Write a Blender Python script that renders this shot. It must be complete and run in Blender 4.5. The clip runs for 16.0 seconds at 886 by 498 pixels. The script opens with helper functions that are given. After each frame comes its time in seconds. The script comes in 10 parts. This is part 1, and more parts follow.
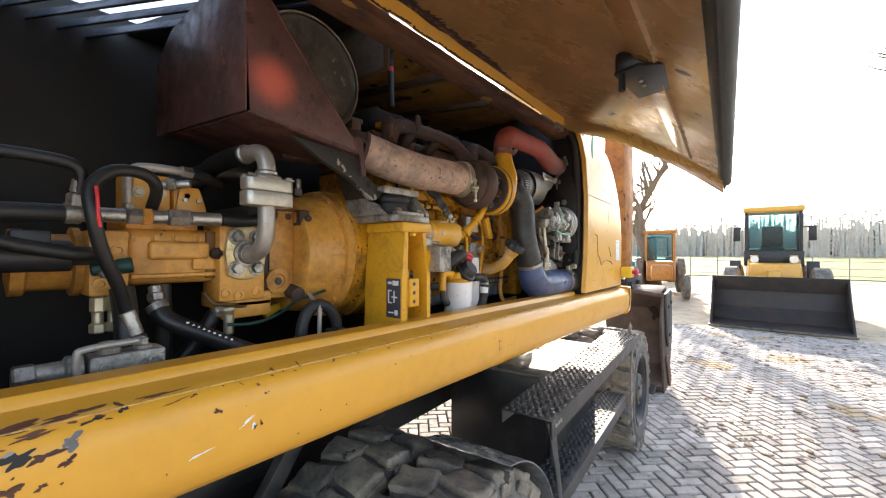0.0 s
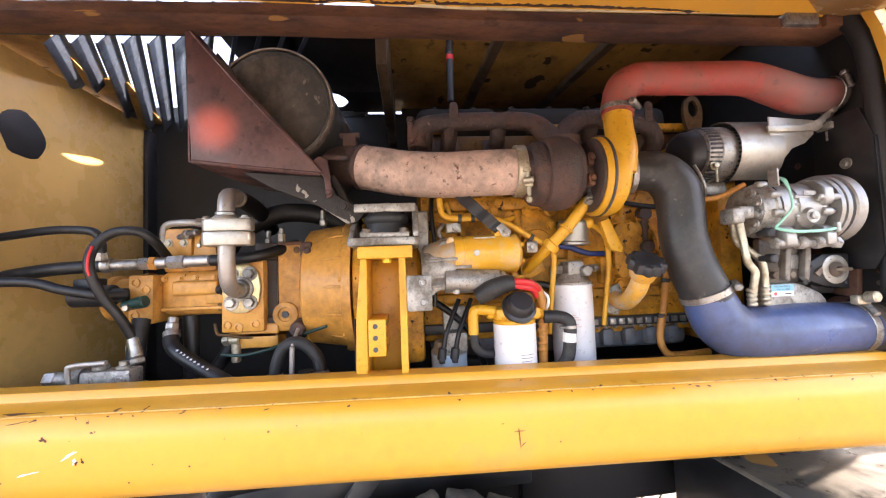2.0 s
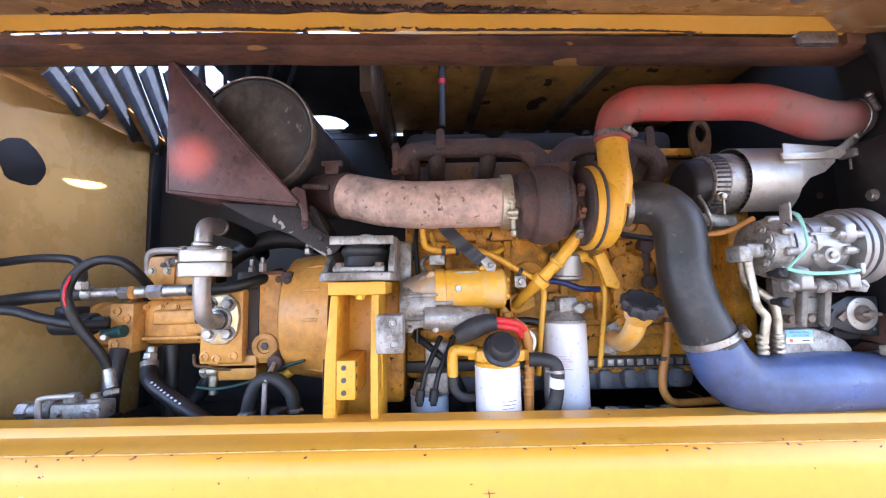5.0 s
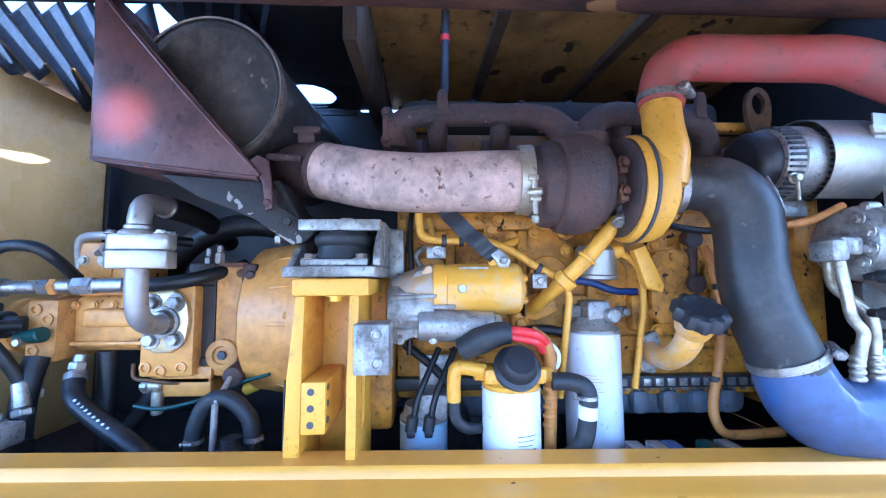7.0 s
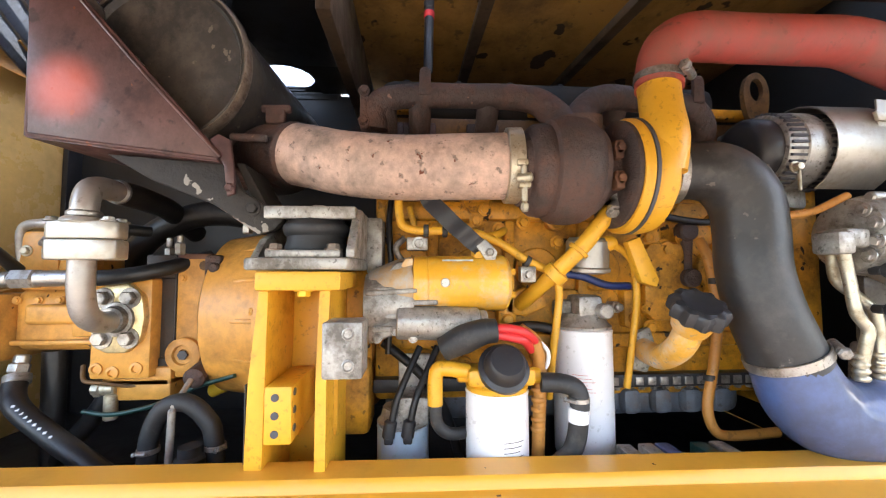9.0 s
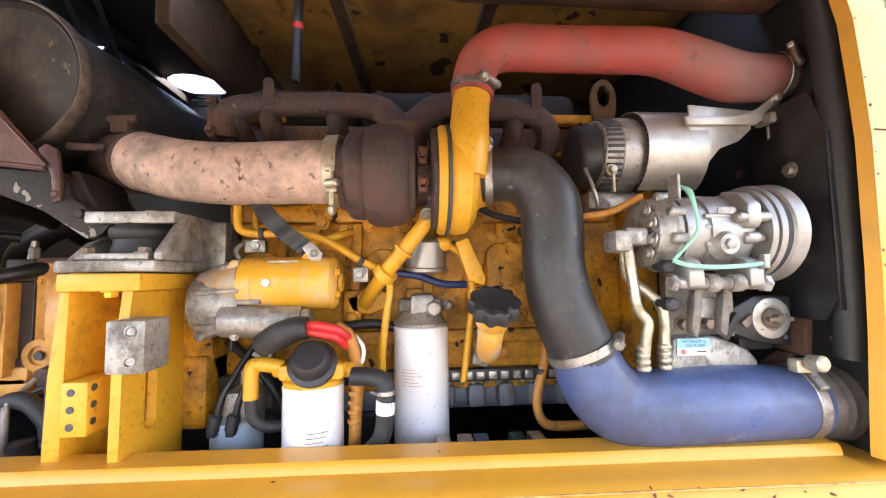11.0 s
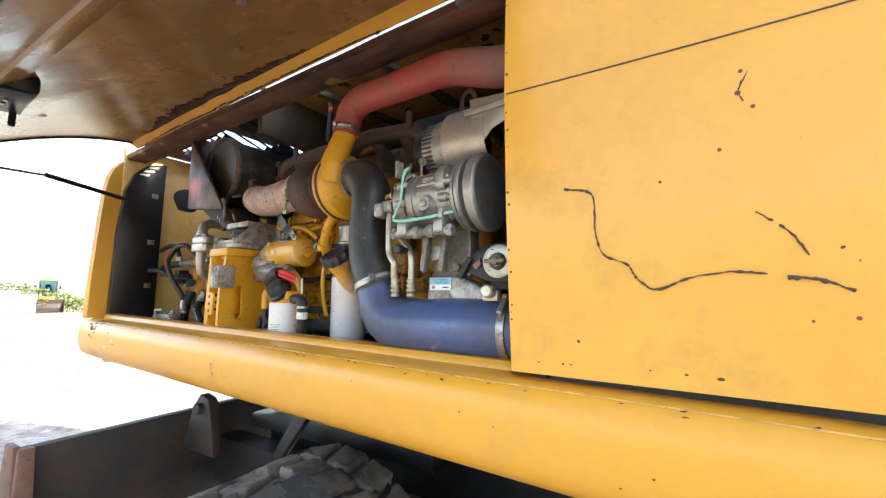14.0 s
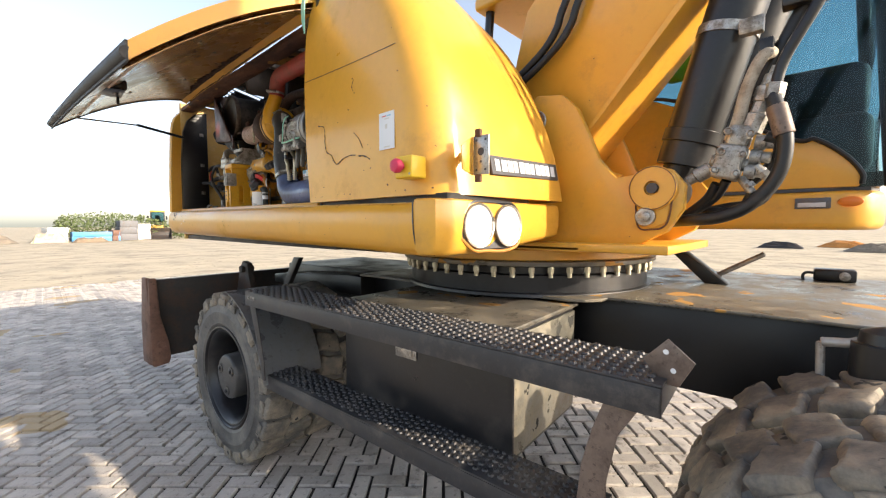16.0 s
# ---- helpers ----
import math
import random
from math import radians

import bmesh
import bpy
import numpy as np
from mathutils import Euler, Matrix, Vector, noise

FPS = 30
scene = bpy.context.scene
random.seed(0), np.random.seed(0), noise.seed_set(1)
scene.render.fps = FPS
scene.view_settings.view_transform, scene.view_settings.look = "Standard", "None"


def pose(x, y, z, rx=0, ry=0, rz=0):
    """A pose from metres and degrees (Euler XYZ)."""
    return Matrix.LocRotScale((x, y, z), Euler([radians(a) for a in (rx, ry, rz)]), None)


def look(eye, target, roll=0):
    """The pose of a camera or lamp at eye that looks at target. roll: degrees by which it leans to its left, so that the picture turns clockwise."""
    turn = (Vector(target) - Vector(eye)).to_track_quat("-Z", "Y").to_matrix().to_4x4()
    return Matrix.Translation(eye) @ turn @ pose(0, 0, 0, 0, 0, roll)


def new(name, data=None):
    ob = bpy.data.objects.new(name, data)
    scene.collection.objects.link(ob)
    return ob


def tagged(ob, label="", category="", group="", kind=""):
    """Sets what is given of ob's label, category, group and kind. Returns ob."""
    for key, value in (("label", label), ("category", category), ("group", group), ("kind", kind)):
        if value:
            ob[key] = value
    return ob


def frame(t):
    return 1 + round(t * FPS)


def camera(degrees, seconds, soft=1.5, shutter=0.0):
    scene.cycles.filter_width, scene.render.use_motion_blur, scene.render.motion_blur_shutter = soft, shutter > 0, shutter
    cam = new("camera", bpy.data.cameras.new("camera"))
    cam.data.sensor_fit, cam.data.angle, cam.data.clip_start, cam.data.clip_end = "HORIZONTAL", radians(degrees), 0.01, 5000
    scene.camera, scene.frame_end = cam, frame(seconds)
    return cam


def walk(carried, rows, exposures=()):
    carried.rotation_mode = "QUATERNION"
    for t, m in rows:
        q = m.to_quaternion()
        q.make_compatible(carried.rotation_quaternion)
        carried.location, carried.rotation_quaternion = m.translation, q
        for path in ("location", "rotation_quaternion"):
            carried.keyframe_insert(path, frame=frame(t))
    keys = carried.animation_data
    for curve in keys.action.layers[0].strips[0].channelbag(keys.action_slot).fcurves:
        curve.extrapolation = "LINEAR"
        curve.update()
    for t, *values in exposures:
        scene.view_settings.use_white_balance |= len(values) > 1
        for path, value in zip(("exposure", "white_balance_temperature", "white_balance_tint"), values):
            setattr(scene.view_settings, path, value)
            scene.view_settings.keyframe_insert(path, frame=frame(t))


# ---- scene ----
cam = camera(96.3, 16.0, soft=1.2)
PATH = [
    (0, (0.0, 0.054, 1.674), (-1.245, 1.619, 1.684), -0.0),
    (0.5, (0.096, 0.412, 1.685), (-1.57, 1.516, 1.736), -0.5),
    (1, (0.094, 0.658, 1.674), (-1.779, 1.355, 1.756), -1.2),
    (1.5, (0.072, 0.853, 1.677), (-1.893, 1.211, 1.781), -1.7),
    (2, (0.112, 0.968, 1.694), (-1.878, 1.134, 1.807), -2.2),
    (2.5, (0.108, 1.016, 1.715), (-1.882, 1.152, 1.855), -2.3),
    (3, (0.093, 1.039, 1.738), (-1.894, 1.196, 1.898), -2.1),
    (3.5, (0.097, 1.076, 1.739), (-1.891, 1.23, 1.902), -1.9),
    (4, (0.101, 1.076, 1.742), (-1.888, 1.195, 1.913), -1.6),
    (4.5, (0.097, 1.081, 1.743), (-1.894, 1.161, 1.92), -1.5),
    (4.7, (0.089, 1.078, 1.744), (-1.901, 1.137, 1.928), -1.4),
    (6.8, (-0.112, 1.067, 1.758), (-2.106, 1.121, 1.914), -0.4),
    (7, (-0.13, 1.073, 1.753), (-2.123, 1.138, 1.908), -0.3),
    (7.5, (-0.158, 1.081, 1.752), (-2.152, 1.143, 1.894), -0.3),
    (8, (-0.181, 1.074, 1.754), (-2.175, 1.135, 1.89), -0.4),
    (8.2, (-0.185, 1.074, 1.754), (-2.18, 1.144, 1.885), -0.3),
    (10.3, (-0.19, 1.237, 1.749), (-2.175, 1.441, 1.884), -0.7),
    (10.5, (-0.169, 1.285, 1.751), (-2.155, 1.475, 1.882), -0.7),
    (11, (-0.131, 1.394, 1.745), (-2.121, 1.54, 1.88), -0.8),
    (11.5, (-0.107, 1.494, 1.718), (-2.102, 1.493, 1.863), -0.7),
    (12, (-0.157, 1.627, 1.693), (-2.138, 1.394, 1.848), -0.7),
    (12.5, (-0.189, 1.75, 1.704), (-2.114, 1.236, 1.882), -1.0),
    (13, (-0.165, 1.953, 1.68), (-1.99, 1.158, 1.872), -0.8),
    (13.5, (-0.104, 2.15, 1.617), (-1.846, 1.184, 1.806), -0.6),
    (14, (-0.033, 2.397, 1.589), (-1.684, 1.293, 1.821), 0.3),
    (14.5, (-0.065, 2.653, 1.54), (-1.625, 1.411, 1.688), 0.3),
    (15, (0.046, 2.944, 1.458), (-1.474, 1.645, 1.506), 0.1),
    (15.5, (0.129, 3.295, 1.411), (-1.358, 1.96, 1.358), 0.2),
    (16, (0.183, 3.702, 1.363), (-1.28, 2.344, 1.24), -0.1),
]
EXPOSURES = [(0, 1.85, 6400, 12), (0.5, 2.20, 6250, 12), (1.0, 2.48, 6600, 16), (1.5, 2.78, 6600, 20), (3.5, 2.97, 5400, 24), (4.5, 2.97, 5500, 24),
             (7.0, 3.15, 4000, 14), (7.5, 3.15, 4900, 14), (8.0, 3.05, 5900, 14), (10.5, 3.18, 6300, 18), (11.5, 2.95, 6400, 20),
             (12.5, 2.86, 6350, 20), (13.0, 2.74, 6400, 20), (13.5, 2.60, 6450, 16), (14.0, 2.25, 6300, 10), (14.5, 1.93, 6700, 10), (15.0, 1.70, 6600, 10),
             (15.5, 1.40, 6600, 12), (16.0, 1.30, 6600, 12)]
walk(cam, [(t, look(eye, target, roll)) for t, eye, target, roll in PATH], EXPOSURES)


# ---- world, sun, exposure ----
SUN_DIR = Vector((-0.30, 0.92, 0.36)).normalized()
world = bpy.data.worlds.new("sky_world")
scene.world = world
world.use_nodes = True
wn = world.node_tree.nodes
sky = wn.new("ShaderNodeTexSky")
sky.sky_type, sky.sun_disc = "NISHITA", False
sky.sun_elevation = math.asin(SUN_DIR.z)
sky.sun_rotation = math.atan2(SUN_DIR.x, SUN_DIR.y)
sky.dust_density, sky.air_density, sky.ozone_density = 1.6, 1.0, 1.2
hazy = wn.new("ShaderNodeHueSaturation")
hazy.inputs["Saturation"].default_value = 0.68
world.node_tree.links.new(sky.outputs[0], hazy.inputs["Color"])
world.node_tree.links.new(hazy.outputs[0], wn["Background"].inputs[0])
wn["Background"].inputs[1].default_value = 0.15
sun_data = bpy.data.lights.new("sun", "SUN")
sun_data.energy, sun_data.angle, sun_data.color = 3.3, radians(0.6), (1.0, 0.87, 0.68)
sun = new("sun", sun_data)
sun.matrix_world = look((0, 0, 0), -SUN_DIR)

# ---- materials ----


def mat(name, base, rough=0.5, metal=0.0, grain=0.15, scale=6.0, dirt=None, dirt_amt=0.0, dirt_scale=9.0,
        chips=None, chip_amt=0.0, chip_scale=14.0, bump=0.1, bump_scale=60.0, coat=0.0, stretch=(1, 1, 1), vary=0.0, island=False, speck=1.0):
    """Painted, cast or bare surface: base colour with broad tone, grain, dirt patches, chips and fine relief."""
    m = bpy.data.materials.new(name)
    m.use_nodes = True
    n, l = m.node_tree.nodes, m.node_tree.links
    bs = n["Principled BSDF"]
    bs.inputs["Metallic"].default_value = metal
    bs.inputs["Coat Weight"].default_value = coat
    bs.inputs["Coat Roughness"].default_value = 0.15
    tc = n.new("ShaderNodeTexCoord")
    mp = n.new("ShaderNodeMapping")
    mp.inputs["Scale"].default_value = stretch
    l.new(tc.outputs["Object"], mp.inputs[0])

    def noise_node(sc, detail=6.0, ro=0.6):
        t = n.new("ShaderNodeTexNoise")
        t.inputs["Scale"].default_value, t.inputs["Detail"].default_value, t.inputs["Roughness"].default_value = sc, detail, ro
        l.new(mp.outputs[0], t.inputs["Vector"])
        return t

    def ramp(src, lo, hi):
        r = n.new("ShaderNodeMapRange")
        r.inputs[1].default_value, r.inputs[2].default_value = lo, hi
        l.new(src, r.inputs[0])
        return r.outputs[0]

    def mix(fac, a, b):
        x = n.new("ShaderNodeMix")
        x.data_type = "RGBA"
        if isinstance(fac, float):
            x.inputs[0].default_value = fac
        else:
            l.new(fac, x.inputs[0])
        for s, v in ((6, a), (7, b)):
            if isinstance(v, tuple):
                x.inputs[s].default_value = (*v, 1)
            else:
                l.new(v, x.inputs[s])
        return x.outputs[2]

    broad = noise_node(scale, 5, 0.55)
    fine = noise_node(scale * 11, 4, 0.65)
    dark = tuple(c * (1 - grain * 1.6) for c in base)
    light = tuple(min(1, c * (1 + grain)) for c in base)
    col = mix(ramp(broad.outputs[0], 0.3, 0.7), dark, light)
    col = mix(ramp(fine.outputs[0], 0.25, 0.85), col, tuple(min(1, c * (1 + grain * 0.6)) for c in base))
    if vary:
        oi = n.new("ShaderNodeNewGeometry" if island else "ShaderNodeObjectInfo")
        rnd = oi.outputs["Random Per Island" if island else "Random"]
        hs = n.new("ShaderNodeHueSaturation")
        mr = n.new("ShaderNodeMapRange")
        mr.inputs[3].default_value, mr.inputs[4].default_value = 1 - vary, 1 + vary
        l.new(rnd, mr.inputs[0])
        l.new(mr.outputs[0], hs.inputs["Value"])
        l.new(col, hs.inputs["Color"])
        col = hs.outputs[0]
    rough_out = ramp(broad.outputs[0], 0.2, 0.8)
    rr = n.new("ShaderNodeMapRange")
    rr.inputs[3].default_value, rr.inputs[4].default_value = max(0.03, rough - 0.1), min(1, rough + 0.12)
    l.new(rough_out, rr.inputs[0])
    rough_v = rr.outputs[0]
    if dirt:
        d = noise_node(dirt_scale, 8, 0.7)
        f = ramp(d.outputs[0], 0.62 - dirt_amt * 0.3, 0.72 - dirt_amt * 0.12)
        fm = n.new("ShaderNodeMath")
        fm.operation = "MULTIPLY"
        fm.inputs[1].default_value = min(0.9, 0.45 + dirt_amt * 0.5)
        l.new(f, fm.inputs[0])
        col = mix(fm.outputs[0], col, dirt)
        sp = noise_node(dirt_scale * 6.5, 3, 0.6)
        sf = n.new("ShaderNodeMath")
        sf.operation = "MULTIPLY"
        sf.inputs[1].default_value = min(0.85, 0.25 + dirt_amt) * speck
        l.new(ramp(sp.outputs[0], 0.60, 0.68), sf.inputs[0])
        col = mix(sf.outputs[0], col, tuple(0.35 * a + 0.25 * b for a, b in zip(dirt, base)))
        r2 = n.new("ShaderNodeMix")
        l.new(fm.outputs[0], r2.inputs[0])
        l.new(rough_v, r2.inputs[2])
        r2.inputs[3].default_value = 0.85
        rough_v = r2.outputs[0]
    if chips:
        c = noise_node(chip_scale, 3, 0.5)
        f = ramp(c.outputs[0], 0.79 - chip_amt * 0.3, 0.80 - chip_amt * 0.3)
        col = mix(f, col, chips)
        r3 = n.new("ShaderNodeMix")
        l.new(f, r3.inputs[0])
        l.new(rough_v, r3.inputs[2])
        r3.inputs[3].default_value = 0.9
        rough_v = r3.outputs[0]
    l.new(col, bs.inputs["Base Color"])
    l.new(rough_v, bs.inputs["Roughness"])
    if bump:
        b = n.new("ShaderNodeBump")
        b.inputs["Strength"].default_value, b.inputs["Distance"].default_value = bump, 0.004
        bn = noise_node(bump_scale, 5, 0.6)
        bc = noise_node(bump_scale * 0.22, 4, 0.6)
        ad = n.new("ShaderNodeMath")
        ad.operation = "ADD"
        l.new(bn.outputs[0], ad.inputs[0])
        l.new(bc.outputs[0], ad.inputs[1])
        l.new(ad.outputs[0], b.inputs["Height"])
        l.new(b.outputs[0], bs.inputs["Normal"])
    return m


RUST = (0.10, 0.035, 0.018)
GRIME = (0.035, 0.022, 0.012)
M_BODY = mat("body_yellow", (0.72, 0.368, 0.042), 0.34, grain=0.07, scale=2.5, dirt=(0.50, 0.27, 0.06), dirt_amt=0.25, dirt_scale=5, chips=(0.07, 0.03, 0.02), chip_amt=0.08, chip_scale=40, bump=0.03, bump_scale=25, coat=0.3, speck=0.12)
M_SILL = mat("sill_yellow", (0.71, 0.35, 0.032), 0.34, grain=0.07, scale=2.5, dirt=(0.58, 0.32, 0.07), dirt_amt=0.3, dirt_scale=4, chips=(0.09, 0.04, 0.025), chip_amt=0.13, chip_scale=45, bump=0.04, bump_scale=30, coat=0.15, speck=0.12)
M_HOODIN = mat("hood_inside", (0.40, 0.215, 0.075), 0.26, grain=0.16, scale=2.2, dirt=(0.20, 0.105, 0.048), dirt_amt=0.42, dirt_scale=2.2, chips=(0.07, 0.035, 0.022), chip_amt=0.24, chip_scale=9, bump=0.03, coat=0.25, speck=0.25)
M_RUSTRAIL = mat("rusty_rail", (0.20, 0.082, 0.036), 0.6, grain=0.3, scale=7, dirt=(0.030, 0.014, 0.012), dirt_amt=0.85, dirt_scale=6, chips=(0.34, 0.17, 0.045), chip_amt=0.40, chip_scale=11, bump=0.35, bump_scale=90, stretch=(1, 0.35, 1))
M_ENG = mat("engine_yellow", (0.64, 0.29, 0.012), 0.44, grain=0.3, scale=9, dirt=(0.035, 0.020, 0.009), dirt_amt=0.66, dirt_scale=10, chips=GRIME, chip_amt=0.40, chip_scale=38, bump=0.15, coat=0.0)
M_PUMP = mat("pump_ochre", (0.66, 0.325, 0.062), 0.36, grain=0.22, scale=7, dirt=(0.14, 0.062, 0.026), dirt_amt=0.48, dirt_scale=6, chips=GRIME, chip_amt=0.20, chip_scale=26, bump=0.15, coat=0.1, speck=0.3)
M_ENGCLEAN = mat("bracket_yellow", (0.70, 0.36, 0.018), 0.44, grain=0.07, scale=8, dirt=(0.35, 0.17, 0.03), dirt_amt=0.25, dirt_scale=14, bump=0.06, coat=0.05)
M_BLACK = mat("black_paint", (0.012, 0.012, 0.014), 0.34, grain=0.3, scale=5, dirt=(0.06, 0.05, 0.042), dirt_amt=0.28, dirt_scale=5, bump=0.06)
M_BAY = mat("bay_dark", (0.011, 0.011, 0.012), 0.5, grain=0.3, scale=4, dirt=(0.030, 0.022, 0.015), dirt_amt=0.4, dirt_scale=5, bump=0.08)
# wall yellow raised in colour to stand in for sunlight falling on it
M_BAYYEL = mat("bay_sunlit_yellow", (0.74, 0.47, 0.15), 0.24, grain=0.12, scale=3, dirt=(0.52, 0.32, 0.11), dirt_amt=0.35, dirt_scale=4, bump=0.06, speck=0.2)
# darker bay yellow: the shade under the roof is part of its colour
M_ROOFYEL = mat("roof_shaded_yellow", (0.34, 0.18, 0.04), 0.5, grain=0.2, scale=3, dirt=(0.09, 0.05, 0.02), dirt_amt=0.6, dirt_scale=4, chips=GRIME, chip_amt=0.5, chip_scale=7, bump=0.06)
M_PAN = mat("oil_pan_grey", (0.12, 0.13, 0.15), 0.5, grain=0.3, scale=9, dirt=(0.13, 0.075, 0.03), dirt_amt=0.5, dirt_scale=14, bump=0.4)
M_DIRTPILE = mat("loose_dirt", (0.24, 0.18, 0.12), 0.95, grain=0.3, scale=9, bump=0.5)
M_CABGREEN = mat("teal_paint", (0.03, 0.20, 0.20), 0.5, grain=0.1)
M_MACH = mat("far_machine_orange", (0.55, 0.22, 0.04), 0.5, grain=0.15, dirt=(0.25, 0.12, 0.05), dirt_amt=0.4)
M_PALE = mat("pale_plastic", (0.62, 0.60, 0.55), 0.6, grain=0.08)
M_TARP = mat("blue_sheet", (0.08, 0.28, 0.55), 0.5, grain=0.1)
M_RUBBER = mat("black_rubber", (0.022, 0.022, 0.023), 0.55, grain=0.3, scale=14, dirt=(0.11, 0.10, 0.09), dirt_amt=0.25, dirt_scale=12, bump=0.1)
M_HOSE = mat("hydraulic_hose", (0.012, 0.012, 0.013), 0.42, grain=0.2, scale=20, dirt=(0.07, 0.06, 0.05), dirt_amt=0.2, bump=0.12, bump_scale=150)
M_STEEL = mat("bright_steel", (0.43, 0.415, 0.39), 0.32, metal=0.85, grain=0.12, scale=18, dirt=(0.13, 0.10, 0.07), dirt_amt=0.55, dirt_scale=24, bump=0.08)
M_ZINC = mat("zinc_plated", (0.52, 0.48, 0.37), 0.36, metal=0.75, grain=0.15, scale=18, dirt=(0.30, 0.22, 0.12), dirt_amt=0.45, dirt_scale=22, bump=0.06)
M_ALU = mat("cast_aluminium", (0.42, 0.405, 0.375), 0.42, metal=0.6, grain=0.22, scale=16, dirt=(0.10, 0.075, 0.05), dirt_amt=0.6, dirt_scale=18, bump=0.2, bump_scale=90)
M_SHIELD = mat("heat_shield_sheet", (0.52, 0.50, 0.45), 0.36, metal=0.7, grain=0.14, scale=8, dirt=(0.40, 0.32, 0.22), dirt_amt=0.4, dirt_scale=10, bump=0.08, speck=0.35)
M_CAST = mat("heat_stained_iron", (0.055, 0.037, 0.033), 0.62, grain=0.4, scale=14, dirt=(0.13, 0.062, 0.042), dirt_amt=0.55, dirt_scale=13, chips=(0.19, 0.12, 0.09), chip_amt=0.25, chip_scale=45, bump=1.0, bump_scale=95)
M_EXH = mat("flaking_exhaust", (0.56, 0.39, 0.31), 0.5, grain=0.45, scale=5, dirt=(0.14, 0.125, 0.105), dirt_amt=0.58, dirt_scale=9, chips=(0.16, 0.055, 0.03), chip_amt=0.33, chip_scale=60, bump=0.5, bump_scale=70, speck=1.1)
M_MUF = mat("muffler_steel", (0.075, 0.070, 0.064), 0.36, metal=0.45, grain=0.4, scale=6, dirt=(0.20, 0.17, 0.135), dirt_amt=0.45, dirt_scale=14, chips=(0.26, 0.23, 0.19), chip_amt=0.34, chip_scale=30, bump=0.14)
M_BOX = mat("heat_shield_rusty", (0.115, 0.048, 0.042), 0.36, grain=0.35, scale=5, dirt=(0.045, 0.024, 0.022), dirt_amt=0.8, dirt_scale=6, chips=(0.20, 0.075, 0.04), chip_amt=0.30, chip_scale=32, bump=0.2, coat=0.2)
# the shield sheet carries one round patch of red heat oxide
bn_, bl_ = M_BOX.node_tree.nodes, M_BOX.node_tree.links
bsdf_ = bn_["Principled BSDF"]
src_ = bsdf_.inputs["Base Color"].links[0].from_socket
tc_ = bn_.new("ShaderNodeTexCoord")
sub_ = bn_.new("ShaderNodeVectorMath")
sub_.operation = "SUBTRACT"
sub_.inputs[1].default_value = (0.345, -0.118, 0.085)
len_ = bn_.new("ShaderNodeVectorMath")
len_.operation = "LENGTH"
fall_ = bn_.new("ShaderNodeMapRange")
fall_.interpolation_type = "SMOOTHSTEP"
fall_.inputs[1].default_value, fall_.inputs[2].default_value = 0.075, 0.012
mixr_ = bn_.new("ShaderNodeMix")
mixr_.data_type = "RGBA"
mixr_.inputs[7].default_value = (0.52, 0.115, 0.075, 1)
bl_.new(tc_.outputs["Object"], sub_.inputs[0])
bl_.new(sub_.outputs[0], len_.inputs[0])
bl_.new(len_.outputs["Value"], fall_.inputs[0])
bl_.new(fall_.outputs[0], mixr_.inputs[0])
bl_.new(src_, mixr_.inputs[6])
bl_.new(mixr_.outputs[2], bsdf_.inputs["Base Color"])
M_RED = mat("red_silicone", (0.40, 0.066, 0.048), 0.5, grain=0.2, scale=5, dirt=(0.21, 0.115, 0.085), dirt_amt=0.5, dirt_scale=6, bump=0.06)
rn_, rl_ = M_RED.node_tree.nodes, M_RED.node_tree.links
rb_ = rn_["Principled BSDF"]
rsrc_ = rb_.inputs["Base Color"].links[0].from_socket
rtc_, rsx_, rno_, rad_n = rn_.new("ShaderNodeTexCoord"), rn_.new("ShaderNodeSeparateXYZ"), rn_.new("ShaderNodeTexNoise"), rn_.new("ShaderNodeMath")
rno_.inputs["Scale"].default_value, rno_.inputs["Detail"].default_value = 7.0, 5.0
rad_n.operation = "MULTIPLY_ADD"
rad_n.inputs[1].default_value = 0.35
rmr_, rmx_ = rn_.new("ShaderNodeMapRange"), rn_.new("ShaderNodeMix")
rmr_.inputs[1].default_value, rmr_.inputs[2].default_value, rmr_.inputs[4].default_value = 0.28, 0.46, 0.8
rmx_.data_type = "RGBA"
rmx_.inputs[7].default_value = (0.20, 0.135, 0.115, 1)
rl_.new(rtc_.outputs["Object"], rsx_.inputs[0])
rl_.new(rtc_.outputs["Object"], rno_.inputs["Vector"])
rl_.new(rno_.outputs[0], rad_n.inputs[0])
rl_.new(rsx_.outputs["Y"], rad_n.inputs[2])
rl_.new(rad_n.outputs[0], rmr_.inputs[0])
rl_.new(rmr_.outputs[0], rmx_.inputs[0])
rl_.new(rsrc_, rmx_.inputs[6])
rl_.new(rmx_.outputs[2], rb_.inputs["Base Color"])
M_BLUE = mat("blue_air_pipe", (0.060, 0.105, 0.270), 0.30, grain=0.3, scale=4, dirt=(0.050, 0.055, 0.080), dirt_amt=0.75, dirt_scale=4, chips=(0.20, 0.21, 0.25), chip_amt=0.22, chip_scale=30, bump=0.04, coat=0.45, speck=0.35)
M_WHITE = mat("white_can", (0.84, 0.84, 0.86), 0.33, grain=0.04, scale=10, dirt=(0.6, 0.55, 0.48), dirt_amt=0.15, dirt_scale=12, bump=0.02, coat=0.3)
M_SKYBLUE = mat("pale_blue_can", (0.42, 0.52, 0.62), 0.4, grain=0.06, scale=10, dirt=(0.3, 0.28, 0.25), dirt_amt=0.25, bump=0.02)
